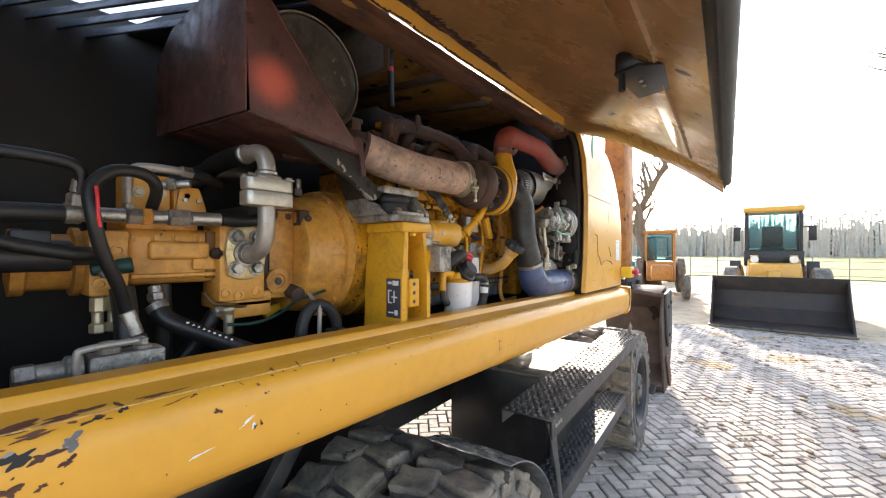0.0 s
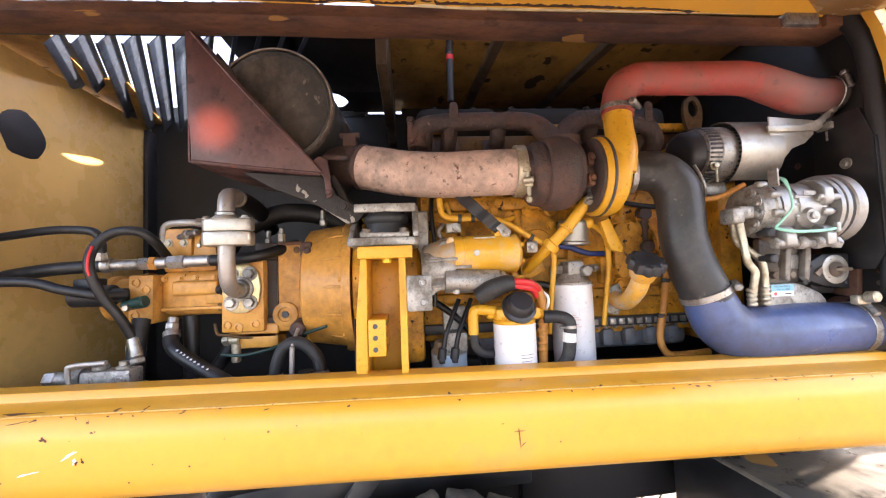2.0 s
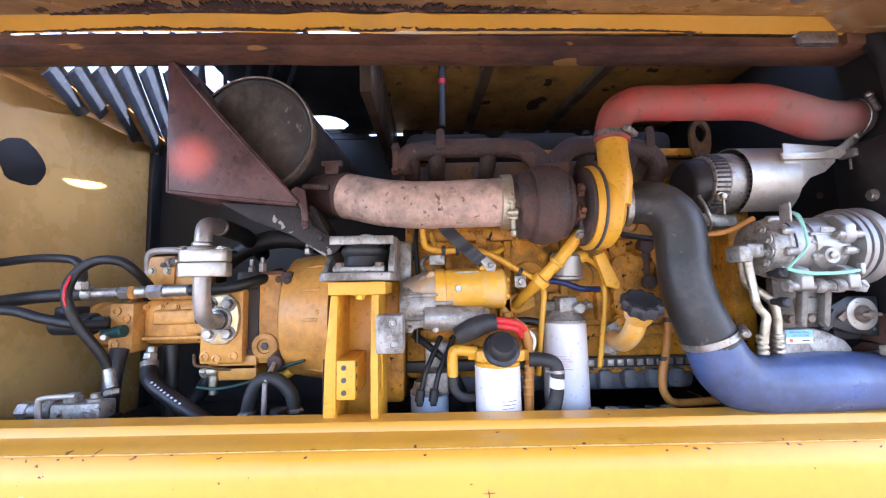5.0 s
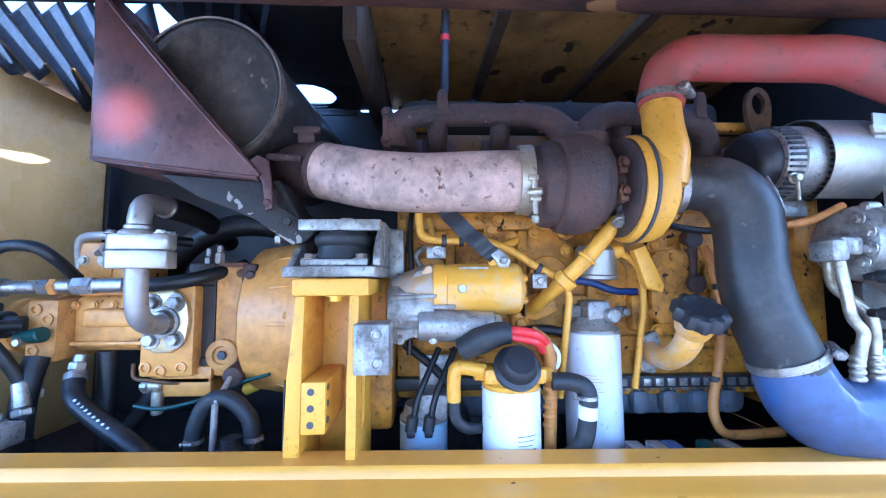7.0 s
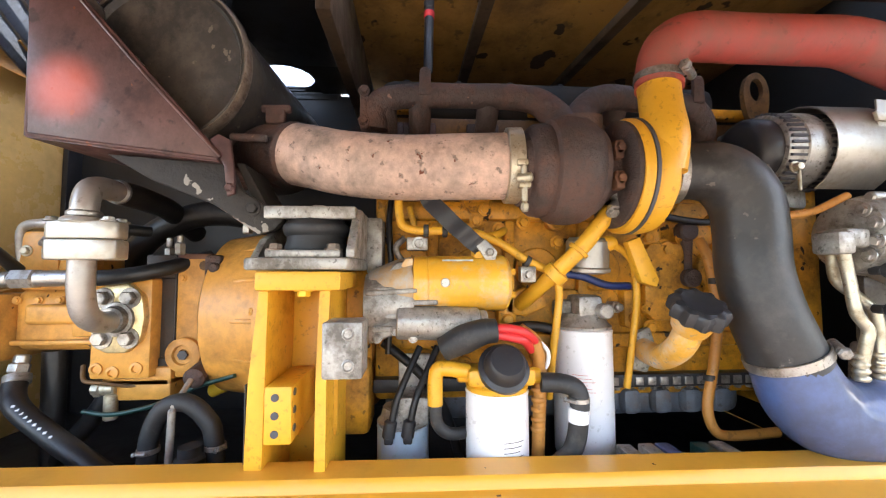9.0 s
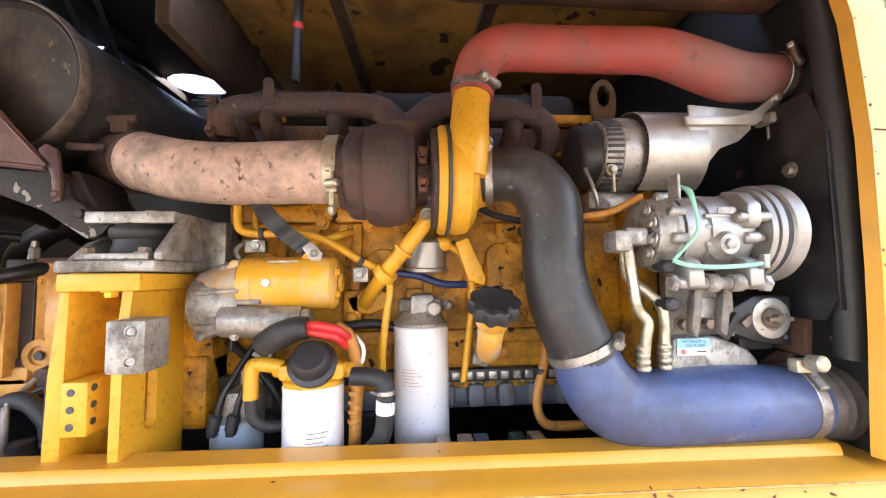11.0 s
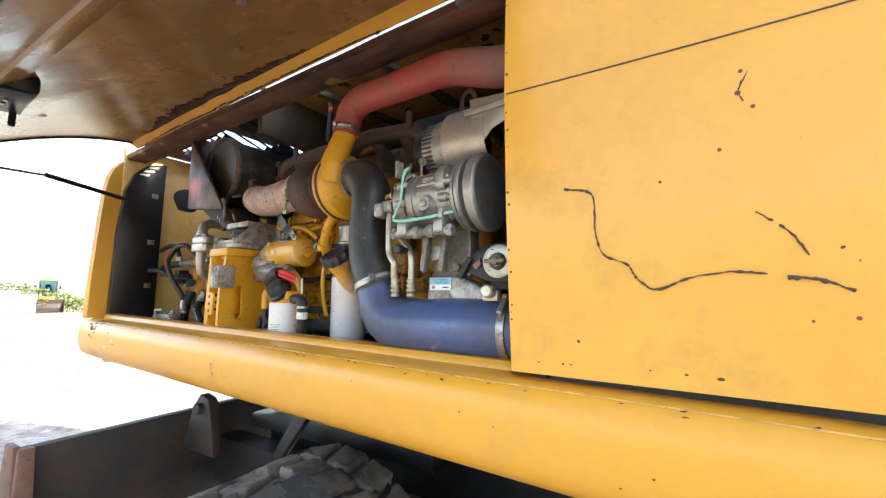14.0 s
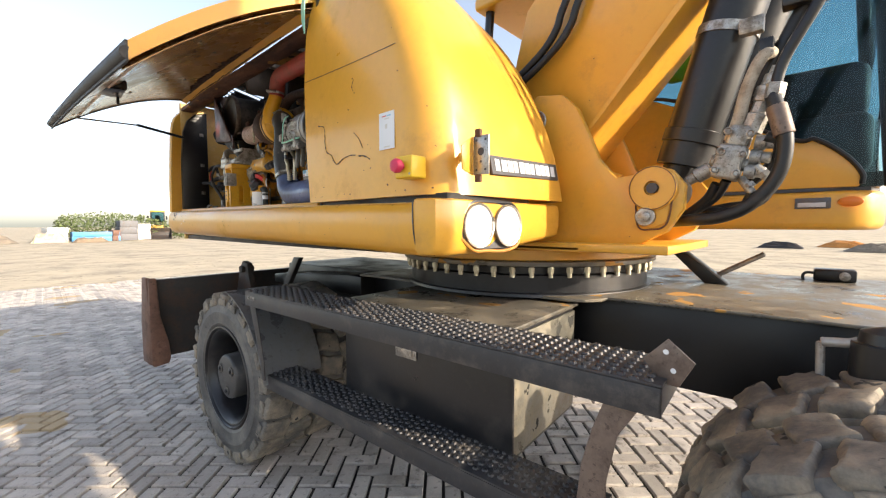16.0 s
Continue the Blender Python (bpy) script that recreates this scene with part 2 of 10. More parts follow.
M_PLASTIC = mat("black_plastic", (0.022, 0.022, 0.025), 0.42, grain=0.2, scale=20, dirt=(0.08, 0.07, 0.06), dirt_amt=0.2, bump=0.1)
M_LABEL = mat("label_paper", (0.78, 0.79, 0.80), 0.5, grain=0.02, bump=0.0)
M_LBLUE = mat("label_blue", (0.25, 0.52, 0.66), 0.45, grain=0.03, bump=0.0)
M_INK = mat("ink", (0.06, 0.06, 0.07), 0.6, grain=0.05, bump=0.0)
M_INKRED = mat("ink_red", (0.6, 0.16, 0.12), 0.6, grain=0.05, bump=0.0)
M_WIRERED = mat("red_cable", (0.60, 0.03, 0.03), 0.4, grain=0.05, bump=0.0)
M_GREEN = mat("green_wire", (0.30, 0.62, 0.48), 0.45, grain=0.05, bump=0.0)
M_TEAL = mat("teal_cap", (0.008, 0.045, 0.040), 0.4, grain=0.05, bump=0.0)
M_BLUEHOSE = mat("blue_tube", (0.010, 0.022, 0.10), 0.35, grain=0.05, bump=0.0)
M_ORANGE = mat("orange_conduit", (0.46, 0.20, 0.035), 0.5, grain=0.12, dirt=(0.2, 0.09, 0.03), dirt_amt=0.3, bump=0.1)
M_TYRE = mat("tyre_rubber", (0.085, 0.080, 0.074), 0.65, grain=0.35, scale=9, dirt=(0.36, 0.30, 0.22), dirt_amt=0.75, dirt_scale=6, chips=(0.04, 0.038, 0.036), chip_amt=0.40, chip_scale=13, bump=0.6, bump_scale=35)
M_STEP = mat("step_black", (0.030, 0.030, 0.033), 0.44, grain=0.25, scale=9, dirt=(0.14, 0.12, 0.10), dirt_amt=0.4, dirt_scale=8, bump=0.05)
M_DECK = mat("deck_worn", (0.095, 0.087, 0.073), 0.28, grain=0.45, scale=6, dirt=(0.24, 0.20, 0.14), dirt_amt=0.6, dirt_scale=7, chips=(0.40, 0.21, 0.05), chip_amt=0.52, chip_scale=4.5, bump=0.2, bump_scale=45)
M_BLADE = mat("worn_blade", (0.026, 0.023, 0.021), 0.55, grain=0.3, scale=5, dirt=(0.085, 0.045, 0.028), dirt_amt=0.5, dirt_scale=6, bump=0.15)
M_PAVER = mat("grey_paver", (0.455, 0.41, 0.365), 0.78, grain=0.2, scale=9, dirt=(0.12, 0.10, 0.085), dirt_amt=0.38, dirt_scale=3.2, chips=(0.42, 0.315, 0.19), chip_amt=0.55, chip_scale=0.9, bump=0.45, bump_scale=90, vary=0.22)
M_PAVER_ISLAND = mat("grey_paver_field", (0.455, 0.41, 0.365), 0.78, grain=0.2, scale=9, dirt=(0.12, 0.10, 0.085), dirt_amt=0.38, dirt_scale=3.2, chips=(0.42, 0.315, 0.19), chip_amt=0.55, chip_scale=0.9, bump=0.45, bump_scale=90, vary=0.22, island=True)
M_JOINT = mat("joint_sand", (0.034, 0.029, 0.024), 0.9, grain=0.25, scale=9, bump=0.4, bump_scale=60)
M_GROUND = mat("far_yard", (0.50, 0.41, 0.28), 0.8, grain=0.18, scale=0.5, dirt=(0.20, 0.16, 0.12), dirt_amt=0.5, dirt_scale=0.7, bump=0.3, bump_scale=8)
M_LENS = mat("lamp_lens", (0.80, 0.80, 0.77), 0.12, grain=0.04, scale=20, bump=0.1, bump_scale=160, coat=0.6)
M_PINK = mat("estop_red", (0.62, 0.035, 0.10), 0.35, grain=0.06, bump=0.0)
M_ESTOPY = mat("estop_yellow", (0.80, 0.52, 0.03), 0.4, grain=0.04, bump=0.0)
M_AMBER = mat("amber_lens", (0.75, 0.20, 0.02), 0.25, grain=0.05, bump=0.0)
M_GREYPIPE = mat("grey_tube", (0.42, 0.39, 0.36), 0.4, metal=0.5, grain=0.12, dirt=(0.24, 0.18, 0.13), dirt_amt=0.4, bump=0.06)
M_FOLI = mat("foliage", (0.11, 0.14, 0.050), 0.8, grain=0.4, scale=2, bump=0.0)
# distance haze is mixed into both woods colours, more into the rear layer
M_WOODS = mat("hazy_winter_woods", (0.50, 0.47, 0.42), 0.9, grain=0.25, scale=0.4, bump=0.0)
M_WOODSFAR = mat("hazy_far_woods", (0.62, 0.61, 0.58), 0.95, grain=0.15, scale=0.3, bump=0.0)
# bark is lightened as well, for the haze over the trees
M_BARK = mat("bark", (0.20, 0.165, 0.125), 0.85, grain=0.3, scale=10, bump=0.4)
M_GRASS = mat("grass_field", (0.16, 0.19, 0.05), 0.9, grain=0.3, scale=0.2, bump=0.0)


def glass_mat(name, tint, rough=0.03, alpha=0.5):
    m = bpy.data.materials.new(name)
    m.use_nodes = True
    b = m.node_tree.nodes["Principled BSDF"]
    b.inputs["Base Color"].default_value = (*tint, 1)
    b.inputs["Roughness"].default_value = rough
    b.inputs["Transmission Weight"].default_value = alpha
    b.inputs["IOR"].default_value = 1.3
    return m


M_GLASS = glass_mat("cab_glass", (0.34, 0.52, 0.57), 0.02, 1.0)
M_TYREWALL = mat("tyre_sidewall", (0.075, 0.073, 0.071), 0.55, grain=0.3, scale=5, dirt=(0.24, 0.22, 0.185), dirt_amt=0.55, dirt_scale=5, chips=(0.035, 0.034, 0.034), chip_amt=0.45, chip_scale=9, bump=0.35, bump_scale=30)
M_HUB = mat("hub_grey", (0.055, 0.053, 0.052), 0.42, grain=0.25, scale=9, dirt=(0.14, 0.12, 0.10), dirt_amt=0.4, dirt_scale=9, bump=0.15)
M_CHASSIS = mat("chassis_black", (0.006, 0.006, 0.007), 0.42, grain=0.3, scale=4, dirt=(0.022, 0.019, 0.016), dirt_amt=0.35, dirt_scale=4, bump=0.08)
M_WORNMETAL = mat("rubbed_box_steel", (0.20, 0.19, 0.16), 0.30, metal=0.45, grain=0.35, scale=7, dirt=(0.36, 0.31, 0.22), dirt_amt=0.55, dirt_scale=9, chips=(0.05, 0.05, 0.045), chip_amt=0.5, chip_scale=12, bump=0.2)
M_TABBROWN = mat("browned_steel", (0.17, 0.125, 0.10), 0.42, metal=0.3, grain=0.3, scale=10, dirt=(0.09, 0.06, 0.045), dirt_amt=0.5, dirt_scale=12, bump=0.15)
M_FENDER = mat("scuffed_fender", (0.17, 0.175, 0.18), 0.28, metal=0.25, grain=0.25, scale=6, dirt=(0.17, 0.155, 0.135), dirt_amt=0.4, dirt_scale=6, bump=0.08)
M_STICK = mat("rusty_orange_arm", (0.46, 0.19, 0.035), 0.55, grain=0.25, scale=2, dirt=(0.20, 0.075, 0.035), dirt_amt=0.75, dirt_scale=3, chips=(0.10, 0.045, 0.03), chip_amt=0.4, chip_scale=6, bump=0.15)
M_WORNBUCKET = mat("earth_worn_steel", (0.075, 0.052, 0.042), 0.55, metal=0.2, grain=0.35, scale=4, dirt=(0.16, 0.11, 0.08), dirt_amt=0.55, dirt_scale=5, chips=(0.03, 0.025, 0.022), chip_amt=0.45, chip_scale=7, bump=0.3)
M_HOODEDGE = mat("matt_dark_edge", (0.028, 0.026, 0.025), 0.62, grain=0.35, scale=10, dirt=(0.07, 0.06, 0.05), dirt_amt=0.4, dirt_scale=9, bump=0.2)
M_TANPIPE = mat("dusty_tan_pipe", (0.42, 0.36, 0.28), 0.6, grain=0.2, scale=12, dirt=(0.20, 0.15, 0.10), dirt_amt=0.5, dirt_scale=14, bump=0.15)
M_BLADEEND = mat("rust_brown_steel", (0.15, 0.075, 0.05), 0.6, grain=0.35, scale=7, dirt=(0.07, 0.04, 0.03), dirt_amt=0.5, dirt_scale=8, bump=0.3)
M_FOAM = mat("crumbling_foam", (0.075, 0.036, 0.026), 0.9, grain=0.45, scale=25, dirt=(0.035, 0.02, 0.015), dirt_amt=0.6, dirt_scale=40, bump=0.6, bump_scale=120)
M_FOAMPALE = mat("pale_foam_crumb", (0.20, 0.11, 0.07), 0.9, grain=0.4, scale=25, dirt=(0.06, 0.035, 0.025), dirt_amt=0.6, dirt_scale=40, bump=0.6, bump_scale=120)
M_SOOT = mat("sooty_steel", (0.020, 0.018, 0.017), 0.68, metal=0.0, grain=0.35, scale=8, dirt=(0.05, 0.043, 0.037), dirt_amt=0.5, dirt_scale=14, chips=(0.30, 0.28, 0.25), chip_amt=0.5, chip_scale=26, bump=0.6)
# grease tone, taken darker so the head carries shade in its colour
M_GREASE = mat("greasy_shaded_head", (0.17, 0.085, 0.022), 0.4, grain=0.35, scale=10, dirt=(0.035, 0.022, 0.014), dirt_amt=0.75, dirt_scale=10, bump=0.25)
M_VEST = mat("signal_yellow_cloth", (0.62, 0.75, 0.04), 0.8, grain=0.12, bump=0.2)
M_VANE = mat("slate_blue_vane", (0.05, 0.062, 0.085), 0.35, grain=0.2, dirt=(0.03, 0.027, 0.025), dirt_amt=0.4)
M_STAIN = mat("heat_stained_casting", (0.030, 0.022, 0.017), 0.5, metal=0.2, grain=0.25, scale=14, dirt=(0.07, 0.045, 0.03), dirt_amt=0.5, dirt_scale=20, bump=0.2)
M_GOLDZINC = mat("yellow_passivated_zinc", (0.74, 0.63, 0.36), 0.34, metal=0.7, grain=0.15, scale=20, dirt=(0.40, 0.27, 0.12), dirt_amt=0.4, dirt_scale=26, bump=0.05, speck=0.4)
M_ALUCLEAN = mat("wiped_aluminium", (0.376, 0.364, 0.34), 0.41, metal=0.75, grain=0.14, scale=14, dirt=(0.34, 0.27, 0.19), dirt_amt=0.3, dirt_scale=12, bump=0.08, speck=0.5)
M_GREYRUST = mat("worn_seam_steel", (0.20, 0.16, 0.125), 0.42, metal=0.5, grain=0.3, scale=18, dirt=(0.10, 0.055, 0.035), dirt_amt=0.5, dirt_scale=25, bump=0.2)
M_WORNYEL = mat("rubbed_yellow_paint", (0.70, 0.37, 0.05), 0.42, grain=0.15, scale=12, dirt=(0.56, 0.50, 0.44), dirt_amt=0.62, dirt_scale=16, chips=(0.42, 0.40, 0.37), chip_amt=0.45, chip_scale=22, bump=0.12)
M_INTAKE = mat("scuffed_intake_rubber", (0.026, 0.026, 0.027), 0.42, grain=0.35, scale=9, dirt=(0.115, 0.105, 0.095), dirt_amt=0.42, dirt_scale=7, chips=(0.12, 0.11, 0.10), chip_amt=0.30, chip_scale=48, bump=0.16, bump_scale=35)
M_STARTER = mat("starter_yellow", (0.72, 0.37, 0.022), 0.36, grain=0.10, scale=9, dirt=(0.50, 0.46, 0.38), dirt_amt=0.34, dirt_scale=13, bump=0.06, coat=0.2, speck=0.5)
M_ROOFSTEP = mat("dark_cross_plate", (0.055, 0.034, 0.018), 0.42, grain=0.35, scale=5, dirt=(0.016, 0.012, 0.010), dirt_amt=0.6, dirt_scale=5, bump=0.1)
M_COVER = mat("rocker_black", (0.010, 0.010, 0.010), 0.72, grain=0.3, scale=10, dirt=(0.035, 0.024, 0.016), dirt_amt=0.5, dirt_scale=9, bump=0.3)
M_SCRATCH = mat("scratched_bare_metal", (0.075, 0.045, 0.032), 0.7, grain=0.4, scale=60, bump=0.3)
M_STARTERNOSE = mat("oversprayed_casting", (0.40, 0.385, 0.36), 0.42, metal=0.5, grain=0.2, scale=14, dirt=(0.62, 0.33, 0.04), dirt_amt=0.6, dirt_scale=13, bump=0.2, speck=0.3)
M_DUSTRUB = mat("dusty_bellows_rubber", (0.055, 0.048, 0.042), 0.6, grain=0.35, scale=9, dirt=(0.20, 0.15, 0.105), dirt_amt=0.45, dirt_scale=8, bump=0.25)
M_BRKT = mat("grimy_bracket_steel", (0.20, 0.18, 0.155), 0.45, metal=0.35, grain=0.3, scale=10, dirt=(0.09, 0.07, 0.055), dirt_amt=0.5, dirt_scale=12, bump=0.2)
M_SILLEDGE = mat("rubbed_sill_edge", (0.60, 0.36, 0.11), 0.5, grain=0.3, scale=14, dirt=(0.22, 0.10, 0.04), dirt_amt=0.5, dirt_scale=18, bump=0.3)
M_REFL = mat("red_silver_reflector", (0.62, 0.60, 0.60), 0.2, grain=0.1, bump=0.0)

# ---- mesh helpers ----
ORG = {}


def thing(name, at, label, category, group="", kind=""):
    e = new(name)
    e.empty_display_size = 0.05
    e.location = at
    ORG[e] = Vector(at)
    return tagged(e, label, category, group, kind)


def part(name, bm, material, parent, label="", smooth=True, m=None):
    """One bmesh, in world places, as one mesh object under a thing or a part."""
    if m is not None:
        bm.transform(m)
    o = ORG[parent] if parent is not None else Vector((0, 0, 0))
    bmesh.ops.translate(bm, verts=bm.verts, vec=-o)
    bmesh.ops.recalc_face_normals(bm, faces=bm.faces)
    me = bpy.data.meshes.new(name)
    bm.to_mesh(me)
    bm.free()
    me.materials.append(material)
    if smooth:
        me.polygons.foreach_set("use_smooth", [True] * len(me.polygons))
        me.set_sharp_from_angle(angle=radians(38))
    ob = new(name, me)
    if parent is not None:
        ob.parent = parent
    ORG[ob] = o
    return tagged(ob, label) if label else ob


def solo(name, bm, material, label, category, group="", kind="", smooth=True, m=None):
    """A thing that is one mesh."""
    return tagged(part(name, bm, material, None, "", smooth, m), label, category, group, kind)


def join(*bms):
    out = bms[0]
    for b in bms[1:]:
        me = bpy.data.meshes.new("tmp")
        b.to_mesh(me)
        b.free()
        out.from_mesh(me)
        bpy.data.meshes.remove(me)
    return out


def box(x0, x1, y0, y1, z0, z1, bev=0.004, seg=2):
    bm = bmesh.new()
    bmesh.ops.create_cube(bm, size=1)
    for v in bm.verts:
        v.co = Vector((x0 + (v.co.x + 0.5) * (x1 - x0), y0 + (v.co.y + 0.5) * (y1 - y0), z0 + (v.co.z + 0.5) * (z1 - z0)))
    if bev:
        b = min(bev, 0.45 * min(abs(x1 - x0), abs(y1 - y0), abs(z1 - z0)))
        bmesh.ops.bevel(bm, geom=bm.edges[:], offset=b, segments=seg, profile=0.5, affect="EDGES")
    return bm


def frame_of(d):
    d = Vector(d).normalized()
    a = Vector((0, 0, 1)) if abs(d.z) < 0.9 else Vector((1, 0, 0))
    u = d.cross(a).normalized()
    return d, u, d.cross(u).normalized()


def lathe(at, axis, profile, seg=32, close=True):
    """Rings round an axis: profile of (distance along it, radius)."""
    d, u, w = frame_of(axis)
    bm = bmesh.new()
    rings = []
    for s, r in profile:
        c = Vector(at) + d * s
        rings.append([bm.verts.new(c + (u * math.cos(2 * math.pi * i / seg) + w * math.sin(2 * math.pi * i / seg)) * max(r, 1e-4)) for i in range(seg)])
    for a, b in zip(rings, rings[1:]):
        for i in range(seg):
            bm.faces.new((a[i], a[(i + 1) % seg], b[(i + 1) % seg], b[i]))
    if close:
        bm.faces.new(rings[0])
        bm.faces.new(rings[-1])
    return bm


def cyl(p0, p1, r, r1=None, seg=24, bev=0.003):
    p0, p1 = Vector(p0), Vector(p1)
    L = (p1 - p0).length
    r1 = r if r1 is None else r1
    b = min(bev, L * 0.3, r * 0.5)
    return lathe(p0, p1 - p0, [(0, r - b), (b, r), (L - b, r1), (L, r1 - b)], seg)


def spline(pts, per=8):
    pts = [Vector(p) for p in pts]
    ext = [2 * pts[0] - pts[1]] + pts + [2 * pts[-1] - pts[-2]]
    out = []
    for i in range(1, len(ext) - 2):
        a, b, c, d = ext[i - 1:i + 3]
        for k in range(per):
            t = k / per
            out.append(0.5 * ((2 * b) + (c - a) * t + (2 * a - 5 * b + 4 * c - d) * t * t + (3 * b - a - 3 * c + d) * t ** 3))
    out.append(pts[-1])
    return out


def tube(pts, r, seg=14, per=8, radii=None, caps=True):
    """A bent pipe or hose through the points; radii: one for each point."""
    path = spline(pts, per)
    n = len(path)
    bm = bmesh.new()
    d, u, w = frame_of(path[1] - path[0])
    rings = []
    for i, p in enumerate(path):
        t = (path[min(i + 1, n - 1)] - path[max(i - 1, 0)]).normalized()
        u = (u - t * u.dot(t)).normalized()
        w = t.cross(u)
        if radii:
            f = i / (n - 1) * (len(radii) - 1)
            k = min(int(f), len(radii) - 2)
            rr = radii[k] + (radii[k + 1] - radii[k]) * (f - k)
        else:
            rr = r
        rings.append([bm.verts.new(p + (u * math.cos(2 * math.pi * j / seg) + w * math.sin(2 * math.pi * j / seg)) * rr) for j in range(seg)])
    for a, b in zip(rings, rings[1:]):
        for j in range(seg):
            bm.faces.new((a[j], a[(j + 1) % seg], b[(j + 1) % seg], b[j]))
    if caps:
        bm.faces.new(rings[0])
        bm.faces.new(rings[-1])
    return bm


def prism(poly, axis, a, b, bev=0.003, seg=2):
    """A flat outline given thickness from a to b along an axis. The outline's two numbers are the other two axes in order."""
    bm = bmesh.new()

    def at(p, s):
        return {"x": (s, p[0], p[1]), "y": (p[0], s, p[1]), "z": (p[0], p[1], s)}[axis]
    lo = [bm.verts.new(at(p, a)) for p in poly]
    hi = [bm.verts.new(at(p, b)) for p in poly]
    bm.faces.new(lo)
    bm.faces.new(hi)
    for i in range(len(poly)):
        j = (i + 1) % len(poly)
        bm.faces.new((lo[i], lo[j], hi[j], hi[i]))
    bmesh.ops.recalc_face_normals(bm, faces=bm.faces)
    if bev:
        bmesh.ops.bevel(bm, geom=bm.edges[:], offset=min(bev, abs(b - a) * 0.4), segments=seg, profile=0.5, affect="EDGES", clamp_overlap=True)
    return bm


def loft(rows, closed=False):
    """A sheet through rows of points of equal number."""
    bm = bmesh.new()
    vs = [[bm.verts.new(p) for p in row] for row in rows]
    for a, b in zip(vs, vs[1:]):
        m = len(a)
        for i in range(m if closed else m - 1):
            bm.faces.new((a[i], a[(i + 1) % m], b[(i + 1) % m], b[i]))
    return bm


def thicken(bm, t):
    bmesh.ops.recalc_face_normals(bm, faces=bm.faces)
    bmesh.ops.solidify(bm, geom=bm.faces[:], thickness=t)
    return bm


def hexbolt(at, axis, r=0.009, h=0.008, washer=True):
    d = Vector(axis).normalized()
    b = lathe(at, d, [(0, r), (h * 0.85, r), (h, r * 0.85)], 6)
    if washer:
        b = join(b, cyl(Vector(at) - d * 0.001, Vector(at) + d * 0.002, r * 1.45, seg=14, bev=0.0005))
    return b


def clamp(at, axis, r, w=0.014, screw=(1, 0, 0.4)):
    """A worm-drive hose clamp: band and screw housing."""
    d = Vector(axis).normalized()
    b = lathe(Vector(at) - d * w / 2, d, [(0, r), (0.001, r + 0.002), (w - 0.001, r + 0.002), (w, r)], 32, close=False)
    s = Vector(screw)
    s = (s - d * s.dot(d)).normalized()
    t = d.cross(s)
    k = min(1.0, max(0.4, r / 0.035))
    c = Vector(at) + s * (r + 0.007 * k)
    return join(b, cyl(c - t * 0.022 * k, c + t * 0.018 * k, 0.0075 * k, seg=12), cyl(c - t * 0.034 * k, c - t * 0.022 * k, 0.0095 * k, seg=6))

G = -0.10          # ground level
UM = pose(0, 0, 0, 0, 0, 3.6)     # the undercarriage stands turned a little under the upper body


def rz(y):
    """Height of the sill's lip along the bay."""
    return 1.489 - 0.0115 * y


# ---- structure: ground ----
gm = bmesh.new()
gx, gy = (-400, -5.3, 3.7, 400), (-400, -9.6, 11.3, 400)
gv = [[gm.verts.new((x, y, G - 0.018)) for y in gy] for x in gx]
for i in range(3):
    for k in range(3):
        f = gm.faces.new((gv[i][k], gv[i + 1][k], gv[i + 1][k + 1], gv[i][k + 1]))
        f.material_index = 1 if i == 1 and k == 1 else 0
ground = solo("ground", gm, M_GROUND, "dusty worn yard surface reaching to the field", "ground", kind="structure", smooth=False)
ground.data.materials.append(M_JOINT)

# ---- engine bay shell ----
bay = thing("engine_bay", (-1.2, 1.0, 1.3), "dark engine bay of a yellow wheeled excavator", "engine bay", kind="structure")
for y0, y1, zt in ((-0.16, 0.80, 2.45), (0.80, 0.95, 2.415), (0.95, 2.2, 2.45)):
    part("back_wall", box(-1.70, -1.66, y0, y1, 1.25, zt, 0.0), M_BAY, bay)
part("rear_wall", box(-1.66, -0.78, -0.16, -0.12, 1.25, 2.36, 0.006), M_BAYYEL, bay, "yellow sheet wall with dust, colour lightened for sunlight")
part("wall_edge", box(-1.66, -1.60, -0.119, -0.10, 1.28, 2.33, 0.004), M_BLACK, bay)
st_ = lathe((-1.09, -0.1195, 2.13), (0, 1, 0), [(0, 0.068), (0.004, 0.060), (0.005, 0.0)], 22)
for v in st_.verts:
    v.co += noise.noise_vector(v.co * 22) * 0.012 * Vector((1, 0, 1))
part("foam_patch", st_, M_RUBBER, bay, "dark grey torn foam patch")
part("floor_plate", box(-1.66, -0.80, -0.12, 2.135, 1.25, 1.28), M_BAY, bay)
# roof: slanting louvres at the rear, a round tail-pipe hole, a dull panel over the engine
part("roof_front", box(-1.70, -0.975, 0.90, 2.2, 2.44, 2.46, 0.004), M_ROOFYEL, bay, "yellow roof panel with black grease spots, underside coloured darker for shade")
hole = bmesh.new()
hc, hr = (-1.553, 0.637), 0.092
ring_ = [(hc[0] + hr * math.cos(k * math.pi / 8), hc[1] + hr * math.sin(k * math.pi / 8)) for k in range(16)]
out_ = []
for k in range(16):
    cx_, sy_ = math.cos(k * math.pi / 8), math.sin(k * math.pi / 8)
    f_ = 1.0 / max(abs(cx_), abs(sy_))
    out_.append((hc[0] + 0.1 * cx_ * f_, hc[1] + 0.1 * sy_ * f_))
for z_ in (2.425, 2.435):
    ri = [hole.verts.new((p[0], p[1], z_)) for p in ring_]
    ro_ = [hole.verts.new((p[0], p[1], z_)) for p in out_]
    for k in range(16):
        hole.faces.new((ri[k], ri[(k + 1) % 16], ro_[(k + 1) % 16], ro_[k]))
part("tail_pipe_opening", hole, M_BAY, bay)
